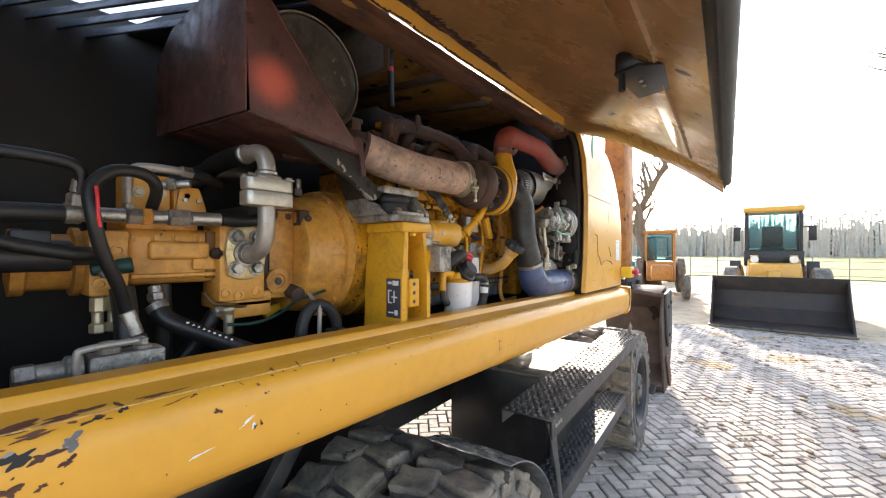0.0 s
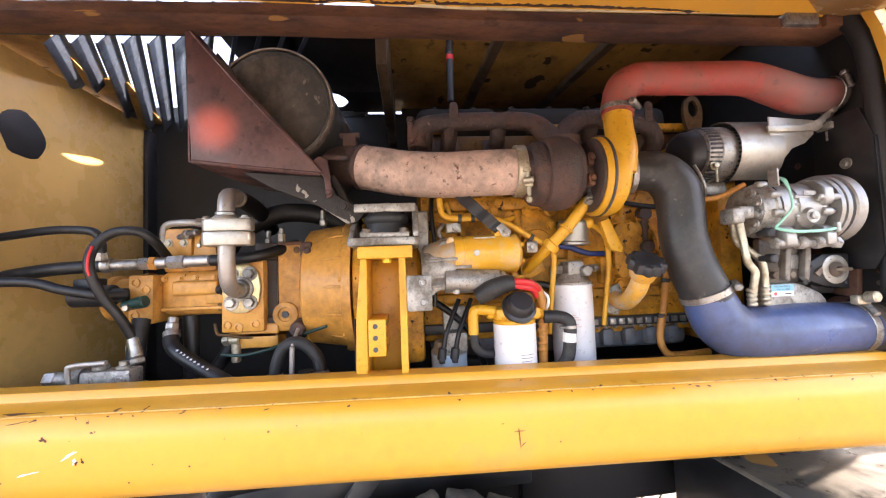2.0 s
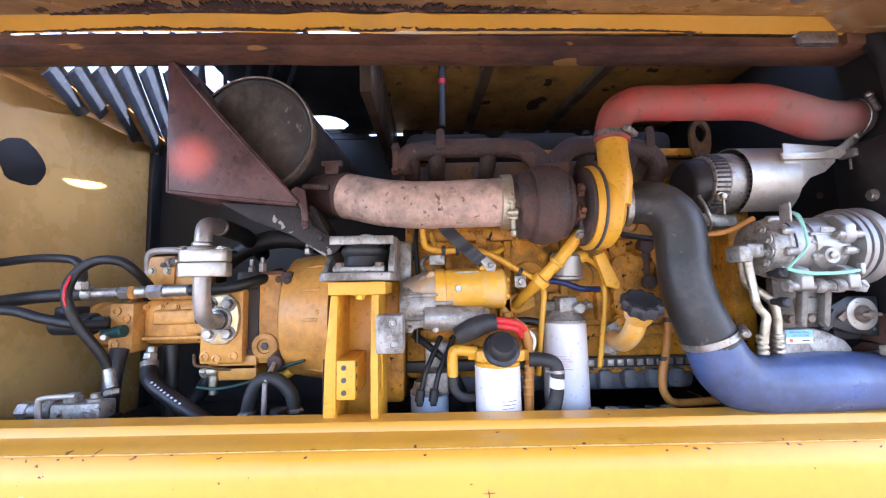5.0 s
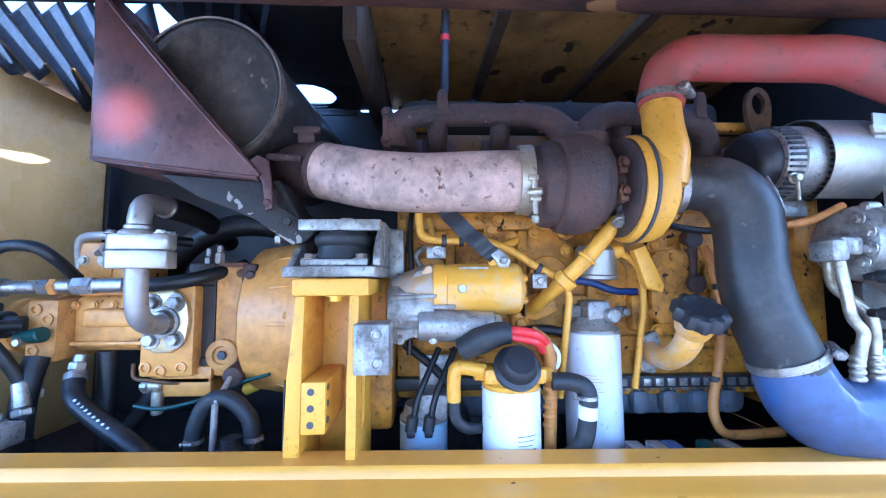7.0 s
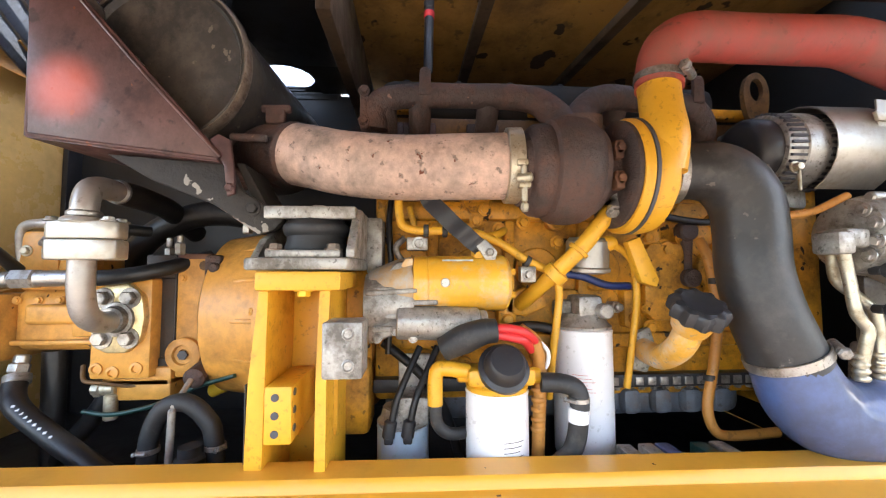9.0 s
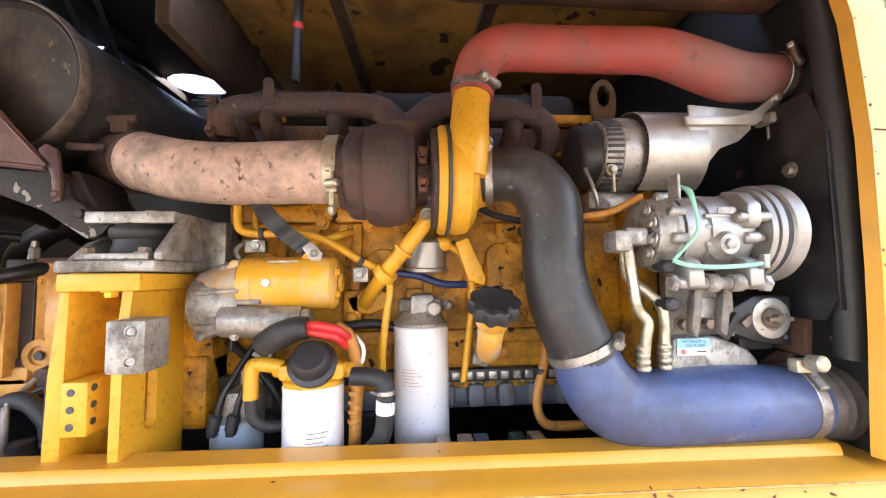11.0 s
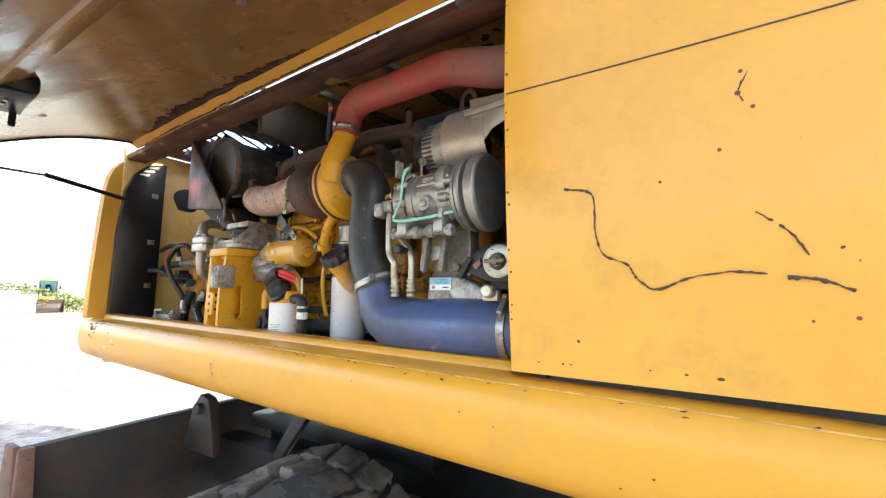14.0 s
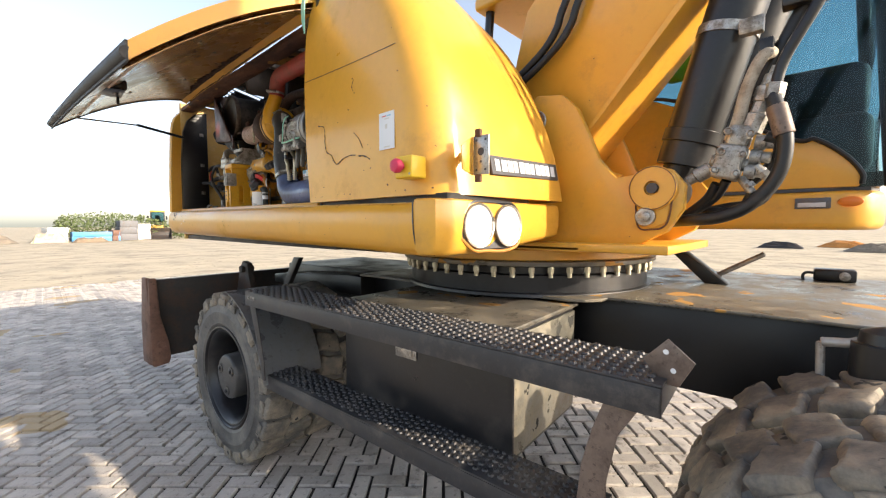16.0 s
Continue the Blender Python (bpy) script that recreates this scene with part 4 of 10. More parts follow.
part("bell_pad", prism([(0.70, 1.62), (0.78, 1.60), (0.78, 1.70), (0.70, 1.69)], "x", -0.985, -0.965, 0.01), M_PUMP, engine)
for k in range(14):
    a = 2 * math.pi * k / 14 + 0.1
    part("bell_bolt", hexbolt((-1.13 + 0.188 * math.cos(a), 0.787, 1.665 + 0.188 * math.sin(a)), (0, -1, 0), 0.008, 0.008), M_PUMP, engine)
# exhaust manifold
man = part("exhaust_manifold", join(tube([(-0.985, 0.998, 2.045), (-0.978, 1.002, 2.085), (-0.97, 1.045, 2.106), (-0.965, 1.20, 2.110), (-0.96, 1.31, 2.104), (-0.94, 1.352, 2.068), (-0.90, 1.375, 2.0)], 0.0255, 20, radii=[0.027, 0.027, 0.024, 0.0245, 0.026, 0.029, 0.032]),
                                   tube([(-0.90, 1.378, 2.0), (-0.93, 1.405, 2.062), (-0.95, 1.46, 2.106), (-0.965, 1.57, 2.108), (-0.97, 1.66, 2.098), (-0.99, 1.70, 2.06), (-1.02, 1.70, 2.03)], 0.0255, 20, radii=[0.032, 0.029, 0.026, 0.0245, 0.0245, 0.026, 0.027])), M_CAST, engine, "dark heat-stained exhaust manifold")
for y in (1.02, 1.09, 1.23, 1.5, 1.62):
    part("manifold_branch", join(tube([(-0.97, y, 2.105), (-1.0, y, 2.07), (-1.05, y, 2.05)], 0.023, 12), box(-1.055, -1.042, y - 0.036, y + 0.036, 2.02, 2.085, 0.006)), M_CAST, man)
for y in (1.10, 1.66):
    part("manifold_lug", join(prism([(y - 0.012, 2.10), (y + 0.012, 2.10), (y + 0.011, 2.148), (y + 0.006, 2.156), (y - 0.006, 2.156), (y - 0.011, 2.148)], "x", -0.951, -0.941, 0.002), cyl((-0.9415, y, 2.144), (-0.9405, y, 2.144), 0.005, seg=12, bev=0.0002)), M_CAST, man)
part("end_flange", join(box(-1.0, -0.955, 0.972, 0.990, 2.035, 2.125, 0.006), hexbolt((-0.955, 0.981, 2.11), (1, 0, 0), 0.008, 0.010), hexbolt((-0.955, 0.981, 2.05), (1, 0, 0), 0.008, 0.010)), M_CAST, man)
for y in (1.36, 1.40):
    part("slip_ring", lathe((-0.905, y, 2.02), (0.3, 0.2 if y > 1.38 else -0.2, 1), [(0, 0.033), (0.003, 0.037), (0.012, 0.037), (0.015, 0.033)], 22, close=False), M_CAST, man)

# hydraulic pump train
pump = thing("hydraulic_pump", (-1.12, 0.45, 1.55), "ochre hydraulic pump with steel fittings on the bell housing", "pump")
part("port_ring", box(-1.27, -1.03, 0.598, 0.672, 1.545, 1.790, 0.007, 2), M_PUMP, pump)
plug = part("drain_plug", lathe((-1.031, 0.620, 1.592), (1, 0, 0), [(0, 0.034), (0.010, 0.034), (0.012, 0.031), (0.012, 0.020), (0.006, 0.018), (0.006, 0.011), (0.002, 0.010)], 28), M_PUMP, pump)
part("dark_band", box(-1.26, -1.026, 0.540, 0.5975, 1.745, 1.792, 0.004, 2), M_STAIN, pump, "heat-darkened casting")
part("dark_band", box(-1.26, -1.026, 0.553, 0.5975, 1.543, 1.586, 0.004, 2), M_STAIN, pump)
part("flange_block", box(-1.26, -1.030, 0.566, 0.5965, 1.5865, 1.7445, 0.002, 1), M_STAIN, pump)
part("seam", box(-1.26, -1.0285, 0.5968, 0.5985, 1.545, 1.79, 0.0), M_INK, pump)
part("ring_edge", box(-1.05, -1.0275, 0.600, 0.668, 1.783, 1.7945, 0.003), M_RUSTRAIL, pump, "rust along the top edge")
part("ring_lug", join(box(-1.06, -1.012, 0.665, 0.690, 1.752, 1.785, 0.006), cyl((-1.014, 0.6775, 1.768), (-1.006, 0.6775, 1.768), 0.009)), M_PUMP, pump)
for z_ in (1.55, 1.77):
    part("grease_smear", lathe((-1.0282, 0.652, z_), (1, 0, 0), [(0, 0.010), (0.0012, 0.008)], 9), M_GREASE, pump)
part("pump_case", join(box(-1.25, -1.03, 0.285, 0.545, 1.60, 1.725, 0.025, 3), box(-1.03, -1.018, 0.41, 0.47, 1.63, 1.68, 0.008)), M_PUMP, pump)
part("pump_shoulder", box(-1.10, -1.0, 0.46, 0.571, 1.552, 1.744, 0.006), M_PUMP, pump)
part("end_block", box(-1.22, -1.0, 0.225, 0.288, 1.585, 1.715, 0.006), M_PUMP, pump)
for y, z in ((0.245, 1.695), (0.27, 1.675), (0.243, 1.61), (0.255, 1.65)):
    part("port", lathe((-1.0, y, z), (1, 0, 0), [(0, 0.012), (0.004, 0.012), (0.005, 0.007), (0.001, 0.006)], 16), M_PUMP, pump)
part("regulator", join(box(-1.12, -1.03, 0.29, 0.37, 1.76, 1.84, 0.006), box(-1.13, -1.03, 0.375, 0.43, 1.755, 1.82, 0.006), box(-1.2, -1.04, 0.29, 0.43, 1.72, 1.765, 0.008)), M_PUMP, pump)
for y in (0.31, 0.35, 0.40):
    part("regulator_screw", hexbolt((-1.03, y, 1.80), (1, 0, 0), 0.008, 0.008), M_ZINC, pump)
part("adjuster", join(cyl((-1.04, 0.33, 1.815), (-1.0, 0.40, 1.825), 0.009), cyl((-1.02, 0.36, 1.82), (-1.01, 0.375, 1.822), 0.014, seg=6)), M_STEEL, pump)
part("lower_block", join(box(-1.10, -1.02, 0.475, 0.60, 1.505, 1.55, 0.006), box(-1.14, -1.02, 0.47, 0.60, 1.53, 1.57, 0.006)), M_PUMP, pump)
part("lower_fitting", join(cyl((-1.02, 0.455, 1.53), (-1.02, 0.50, 1.53), 0.012), cyl((-1.02, 0.46, 1.53), (-1.02, 0.475, 1.53), 0.016, seg=6), cyl((-1.02, 0.49, 1.52), (-1.02, 0.49, 1.47), 0.012)), M_ZINC, pump)
part("flange_plate", prism([(0.475, 1.615), (0.50, 1.604), (0.535, 1.604), (0.562, 1.63), (0.568, 1.67), (0.562, 1.71), (0.535, 1.736), (0.50, 1.736), (0.475, 1.72), (0.468, 1.67)], "x", -1.004, -0.985, 0.004), M_GOLDZINC, pump, "yellow-passivated four-bolt flange")
for y, z in ((0.493, 1.632), (0.541, 1.632), (0.493, 1.708), (0.541, 1.708)):
    part("flange_bolt", hexbolt((-0.985, y, z), (1, 0, 0), 0.0135, 0.014), M_STEEL, pump)
part("flange_neck", lathe((-0.985, 0.518, 1.668), (1, 0, 0), [(0, 0.033), (0.005, 0.032), (0.006, 0.026), (0.016, 0.0225)], 28), M_STEEL, pump)
part("steel_pipe", tube([(-0.985, 0.516, 1.666), (-0.945, 0.517, 1.667), (-0.912, 0.519, 1.685), (-0.898, 0.521, 1.725), (-0.897, 0.521, 1.785)], 0.0195, 18), M_GREYPIPE, pump, "bent steel pressure pipe")
VB = [(-0.925, 0.477), (-0.915, 0.467), (-0.884, 0.467), (-0.873, 0.478), (-0.871, 0.50), (-0.871, 0.552), (-0.875, 0.573), (-0.886, 0.583), (-0.915, 0.583), (-0.925, 0.573)]
part("valve_body", prism(VB, "z", 1.777, 1.8105, 0.004), M_SHIELD, pump, "silver split valve block")
part("valve_cap", join(prism([(x + 0.002 * (1 if x < -0.9 else -1), y) for x, y in VB], "z", 1.8115, 1.842, 0.005), lathe((-0.897, 0.522, 1.840), (0, 0, 1), [(0, 0.034), (0.006, 0.032), (0.010, 0.026)], 28)), M_SHIELD, pump)
for x, y in ((-0.913, 0.480), (-0.884, 0.480), (-0.913, 0.570), (-0.884, 0.570)):
    part("valve_screw", hexbolt((x, y, 1.842), (0, 0, 1), 0.0085, 0.007), M_STEEL, pump)
part("elbow", tube([(-0.897, 0.521, 1.845), (-0.897, 0.521, 1.872), (-0.908, 0.519, 1.897), (-0.935, 0.516, 1.908), (-0.985, 0.512, 1.910)], 0.020, 18), M_GREYPIPE, pump)
part("elbow_collar", cyl((-0.897, 0.521, 1.848), (-0.897, 0.521, 1.860), 0.025), M_STEEL, pump)
part("elbow_collar", cyl((-0.975, 0.513, 1.910), (-0.995, 0.511, 1.910), 0.0235), M_STEEL, pump)
part("suction_hose", tube([(-0.985, 0.512, 1.910), (-1.06, 0.508, 1.910), (-1.16, 0.505, 1.90), (-1.28, 0.50, 1.86)], 0.0245), M_HOSE, pump)
part("arc_hose", tube([(-1.24, 0.36, 1.76), (-1.21, 0.41, 1.825), (-1.2, 0.49, 1.878), (-1.2, 0.58, 1.902), (-1.2, 0.69, 1.888), (-1.22, 0.80, 1.83), (-1.25, 0.86, 1.76)], 0.030, 18), M_HOSE, pump, "thick black hose arching behind the pump")
part("vent_fitting", join(cyl((-1.06, 0.565, 1.79), (-1.06, 0.565, 1.808), 0.010, seg=6), cyl((-1.06, 0.565, 1.808), (-1.06, 0.565, 1.83), 0.0065)), M_STEEL, pump)
part("vent_fitting", join(cyl((-1.08, 0.715, 1.84), (-1.08, 0.715, 1.86), 0.012, seg=6), cyl((-1.08, 0.715, 1.86), (-1.08, 0.715, 1.89), 0.008)), M_STEEL, pump)
fit = part("hose_fitting", join(cyl((-0.97, 0.20, 1.742), (-0.97, 0.275, 1.743), 0.014), cyl((-0.97, 0.275, 1.743), (-0.97, 0.302, 1.743), 0.017, seg=6), cyl((-0.97, 0.302, 1.743), (-0.97, 0.345, 1.744), 0.0145)), M_STEEL, pump)
part("hose_ferrule", cyl((-0.97, 0.386, 1.745), (-0.97, 0.45, 1.746), 0.0150), M_STEEL, pump)
part("hex_nut", cyl((-0.97, 0.345, 1.744), (-0.97, 0.388, 1.745), 0.019, seg=6), M_STEEL, fit)
part("brass_collar", cyl((-0.97, 0.300, 1.743), (-0.97, 0.318, 1.743), 0.0185, seg=6), M_ORANGE, fit)
part("hose", tube([(-0.97, 0.45, 1.746), (-0.975, 0.51, 1.747), (-1.0, 0.58, 1.76), (-1.08, 0.64, 1.79)], 0.015), M_HOSE, pump)
part("hose", tube([(-0.97, 0.205, 1.742), (-0.965, 0.14, 1.74), (-0.96, 0.06, 1.735), (-0.97, -0.05, 1.72), (-1.0, -0.11, 1.70)], 0.0165), M_HOSE, pump)
part("hose_end", cyl((-0.97, 0.185, 1.742), (-0.97, 0.21, 1.742), 0.019), M_STEEL, pump)
part("loop_hose", tube([(-1.0, 0.325, 1.76), (-0.95, 0.320, 1.80), (-0.93, 0.295, 1.822), (-0.92, 0.245, 1.82), (-0.905, 0.212, 1.785), (-0.89, 0.212, 1.735), (-0.905, 0.228, 1.67), (-0.93, 0.255, 1.61), (-0.95, 0.272, 1.555), (-0.945, 0.283, 1.52)], 0.0115), M_HOSE, pump)
part("loop_mark", tube([(-0.8925, 0.2165, 1.785), (-0.8812, 0.2165, 1.76), (-0.8788, 0.2168, 1.735), (-0.8815, 0.220, 1.715)], 0.0030, 8), M_WIRERED, pump, "red printed stripe")
part("loop_ferrule", join(cyl((-0.95, 0.272, 1.558), (-0.943, 0.286, 1.51), 0.014), cyl((-0.943, 0.286, 1.51), (-0.942, 0.289, 1.495), 0.017, seg=6)), M_STEEL, pump)
part("hose", tube([(-0.90, -0.02, 1.71), (-0.92, 0.06, 1.705), (-0.93, 0.12, 1.685), (-0.94, 0.20, 1.668), (-0.98, 0.235, 1.665)], 0.012), M_HOSE, pump)
part("thick_hose", tube([(-1.0, 0.335, 1.560), (-0.985, 0.343, 1.535), (-0.965, 0.372, 1.512), (-0.95, 0.43, 1.478), (-0.935, 0.50, 1.440), (-0.92, 0.58, 1.395), (-0.91, 0.64, 1.36)], 0.0185, 18), M_HOSE, pump, "black hydraulic hose with a white print line")
part("hose_collar", join(cyl((-1.01, 0.334, 1.60), (-1.0, 0.335, 1.562), 0.0125), cyl((-1.005, 0.3345, 1.585), (-1.0, 0.335, 1.567), 0.0165, seg=6), lathe((-0.997, 0.337, 1.553), (0.3, 0.25, -0.6), [(-0.012, 0.0135), (-0.010, 0.0205), (0.004, 0.0205), (0.006, 0.0185)], 20)), M_STEEL, pump)
for k in range(9):
    q_ = spline([(-0.965, 0.372, 1.512), (-0.95, 0.43, 1.478), (-0.935, 0.50, 1.440)], 12)[1 + 2 * k]
    n_ = Vector((0.75, 0, 0.66))
    part("print_bar", box(-0.0022, 0.0022, -0.0028, 0.0028, -0.0004, 0.0004, 0.0), M_LABEL, pump, m=Matrix.Translation(q_ + n_ * 0.0187) @ Euler((0, radians(48), 0)).to_matrix().to_4x4())
part("hose", tube([(-1.05, 0.357, 1.60), (-1.05, 0.359, 1.52), (-1.05, 0.361, 1.40), (-1.05, 0.37, 1.30)], 0.020), M_HOSE, pump)
part("hose", tube([(-1.05, 0.47, 1.52), (-1.05, 0.43, 1.458), (-1.05, 0.38, 1.40), (-1.05, 0.30, 1.30)], 0.018), M_HOSE, pump)
part("hose", tube([(-0.98, 0.272, 1.60), (-0.96, 0.274, 1.54), (-0.95, 0.276, 1.45), (-0.95, 0.28, 1.30)], 0.021), M_HOSE, pump)
part("elbow_pipe", tube([(-1.04, 0.296, 1.77), (-1.035, 0.294, 1.825), (-1.032, 0.300, 1.845), (-1.028, 0.318, 1.853), (-1.022, 0.36, 1.854), (-1.03, 0.40, 1.853)], 0.0095), M_GREYPIPE, pump, "bent bright steel tube")
part("tube_nut", cyl((-1.042, 0.2965, 1.745), (-1.04, 0.296, 1.775), 0.0135, seg=6), M_STEEL, pump)
part("tube_nut", cyl((-1.024, 0.385, 1.854), (-1.03, 0.412, 1.853), 0.0135, seg=6), M_STEEL, pump)
part("top_hose", tube([(-1.03, 0.41, 1.853), (-1.05, 0.45, 1.85), (-1.10, 0.50, 1.845)], 0.012), M_HOSE, pump)
part("swivel_nut", join(cyl((-0.98, 0.272, 1.60), (-0.98, 0.272, 1.575), 0.020, seg=6), cyl((-0.975, 0.272, 1.57), (-0.97, 0.272, 1.54), 0.017)), M_ZINC, pump)
part("teal_cap", join(cyl((-0.985, 0.225, 1.638), (-0.975, 0.275, 1.645), 0.0125), cyl((-0.978, 0.262, 1.643), (-0.972, 0.288, 1.647), 0.0155)), M_TEAL, pump, "dark teal plastic cap")
part("solenoid", join(cyl((-0.99, 0.10, 1.665), (-0.99, 0.20, 1.665), 0.028), box(-1.01, -0.96, 0.12, 0.17, 1.68, 1.71, 0.005), cyl((-0.99, 0.195, 1.665), (-0.99, 0.23, 1.665), 0.02, seg=6)), M_PLASTIC, pump)
part("temperature_probe", join(cyl((-1.0, 0.62, 1.79), (-1.0, 0.62, 1.815), 0.010, seg=6), cyl((-1.0, 0.62, 1.81), (-1.0, 0.62, 1.83), 0.006)), M_STEEL, pump)

part("drain_socket", cyl((-1.0185, 0.620, 1.592), (-1.0235, 0.620, 1.592), 0.0098, seg=6, bev=0.0003), M_INK, plug)
for z in (1.575, 1.745):
    part("ring_bolt", hexbolt((-1.03, 0.61 if z > 1.6 else 0.66, z), (1, 0, 0), 0.006, 0.006), M_PUMP, pump)
part("lift_lug", join(box(-1.05, -0.995, 0.668, 0.70, 1.745, 1.79, 0.006), cyl((-1.0, 0.69, 1.765), (-0.985, 0.69, 1.765), 0.010)), M_CAST, pump)
part("casting_boss", lathe((-1.0, 0.66, 1.556), (1, 0, -0.2), [(-0.03, 0.02), (0.012, 0.02), (0.016, 0.014)], 16), M_CAST, pump)
for y, z in ((0.475, 1.572), (0.505, 1.565), (0.548, 1.572)):
    part("port", lathe((-1.0, y, z), (1, 0, 0), [(0, 0.012), (0.004, 0.012), (0.005, 0.007), (0.001, 0.006)], 16), M_PUMP, pump)
for y in (0.30, 0.34, 0.38, 0.43):
    part("case_bolt", hexbolt((-1.028, y, 1.702), (1, 0, 0), 0.006, 0.006), M_PUMP, pump)
part("case_band", box(-1.032, -1.022, 0.44, 0.462, 1.61, 1.72, 0.003), M_GREASE, pump)
part("small_pipe", tube([(-1.02, 0.435, 1.575), (-1.005, 0.45, 1.55), (-1.005, 0.48, 1.545), (-1.02, 0.52, 1.535), (-1.04, 0.60, 1.53)], 0.004), M_GREASE, pump)
part("green_tube", tube([(-0.98, 0.47, 1.50), (-0.97, 0.53, 1.497), (-0.98, 0.60, 1.51), (-1.0, 0.66, 1.535), (-0.98, 0.74, 1.56)], 0.004), M_TEAL, pump, "thin dark green tube")

part("gear_pump", lathe((-1.10, 0.225, 1.652), (0, -1, 0), [(0, 0.070), (0.012, 0.070), (0.015, 0.056), (0.075, 0.056), (0.080, 0.064), (0.098, 0.064), (0.102, 0.04)], 32), M_PUMP, pump, "ochre gear pump on the end block")
for y_, z_ in ((0.238, 1.578), (0.262, 1.578)):
    part("elbow_fitting", join(cyl((-0.995, y_, z_ + 0.008), (-0.995, y_, z_ - 0.022), 0.0125, seg=6), cyl((-0.995, y_, z_ - 0.02), (-0.995, y_, z_ - 0.05), 0.009), cyl((-0.995, y_, z_ - 0.042), (-0.995, y_, z_ - 0.062), 0.0135, seg=6)), M_ZINC, pump)
part("port_cap", join(cyl((-1.0, 0.243, 1.632), (-0.972, 0.243, 1.632), 0.0075), cyl((-0.976, 0.243, 1.632), (-0.962, 0.243, 1.632), 0.0105, seg=6)), M_STEEL, pump)
part("regulator_cap", prism([(0.385, 1.82), (0.425, 1.82), (0.440, 1.775), (0.440, 1.755), (0.375, 1.755)], "x", -1.055, -1.022, 0.004), M_PUMP, pump)
for y_ in (0.395, 0.422):
    part("cap_screw", hexbolt((-1.022, y_, 1.79), (1, 0, 0), 0.006, 0.006, False), M_STEEL, pump)
part("bleed_elbow", tube([(-0.945, 0.20, 1.765), (-0.935, 0.205, 1.80), (-0.93, 0.195, 1.822), (-0.93, 0.16, 1.83), (-0.94, 0.08, 1.832), (-0.96, -0.06, 1.82)], 0.0105), M_HOSE, pump, "black hose on a bent steel end")
part("bleed_nut", join(cyl((-0.947, 0.199, 1.752), (-0.944, 0.200, 1.776), 0.0145, seg=6), cyl((-0.944, 0.2, 1.776), (-0.938, 0.204, 1.80), 0.0115)), M_STEEL, pump)
part("case_long_boss", box(-1.031, -1.012, 0.325, 0.445, 1.655, 1.695, 0.009, 3), M_PUMP, pump)
part("case_rib", box(-1.032, -1.0195, 0.295, 0.545, 1.6145, 1.6245, 0.004), M_PUMP, pump)
part("gap_fitting", join(cyl((-1.01, 0.445, 1.668), (-1.01, 0.470, 1.668), 0.012), cyl((-1.01, 0.455, 1.668), (-1.01, 0.464, 1.668), 0.016, seg=6)), M_STAIN, pump)

side_valve = thing("pilot_valve", (-0.87, 0.2, 1.30), "silver cast pilot valve with elbow hose end", "valve")
part("valve_body", join(box(-0.925, -0.872, 0.205, 0.315, 1.455, 1.495, 0.006), lathe((-0.898, 0.20, 1.478), (0, -1, -0.02), [(0, 0.022), (0.02, 0.022), (0.024, 0.016), (0.06, 0.016)], 20), lathe((-0.898, 0.235, 1.49), (0, 0, 1), [(0, 0.018), (0.014, 0.018), (0.016, 0.013), (0.024, 0.013)], 18), lathe((-0.898, 0.285, 1.49), (0, 0, 1), [(0, 0.015), (0.010, 0.015), (0.012, 0.009), (0.022, 0.009)], 18)), M_ALU, side_valve)
part("hose_nut", cyl((-0.898, 0.118, 1.476), (-0.898, 0.145, 1.476), 0.021, seg=6), M_STEEL, side_valve)
for y in (0.225, 0.295):
    part("cap_screw", hexbolt((-0.872, y, 1.475), (1, 0, 0), 0.007, 0.006), M_STEEL, side_valve)
part("wire_bail", tube([(-0.87, 0.19, 1.44), (-0.865, 0.188, 1.50), (-0.865, 0.20, 1.512), (-0.865, 0.27, 1.515)], 0.006), M_GREYPIPE, side_valve)
part("valve_foot", box(-0.94, -0.87, 0.18, 0.32, 1.28, 1.456, 0.004), M_BLACK, side_valve)

# oil breather hose, rod and dipstick below the bell
hb = thing("breather_hose", (-0.92, 0.68, 1.28), "black bent rubber hose with steel clamps", "hose")
part("hose", tube([(-0.92, 0.622, 1.28), (-0.92, 0.624, 1.43), (-0.92, 0.63, 1.485), (-0.92, 0.65, 1.522), (-0.92, 0.685, 1.53), (-0.92, 0.718, 1.505), (-0.92, 0.735, 1.46), (-0.925, 0.742, 1.28)], 0.0155), M_RUBBER, hb)
part("clamp", clamp((-0.92, 0.626, 1.452), (0, 0, 1), 0.0155, 0.009), M_STEEL, hb)
part("clamp", clamp((-0.92, 0.737, 1.455), (0, 0, 1), 0.0155, 0.009, (0.6, 1, 0)), M_STEEL, hb)
solo("dip_rod", join(cyl((-0.905, 0.671, 1.525), (-0.905, 0.664, 1.28), 0.006), cyl((-0.905, 0.671, 1.525), (-0.96, 0.671, 1.56), 0.005)), M_GREYPIPE, "thin grey steel rod under the bell housing", "rod")
solo("yellow_handle", lathe((-1.12, 0.628, 1.492), (0.10, 0.65, 0.26), [(0, 0.010), (0.004, 0.014), (0.03, 0.013), (0.05, 0.010), (0.06, 0.006)], 18), M_ESTOPY, "yellow plastic handle below the bell housing", "handle")
solo("filler_boot", join(lathe((-0.90, 0.705, 1.28), (0, 0, 1), [(0, 0.03), (0.14, 0.03), (0.15, 0.024), (0.165, 0.024), (0.17, 0.018), (0.185, 0.018)], 20)), M_RUBBER, "ribbed black rubber boot", "boot")

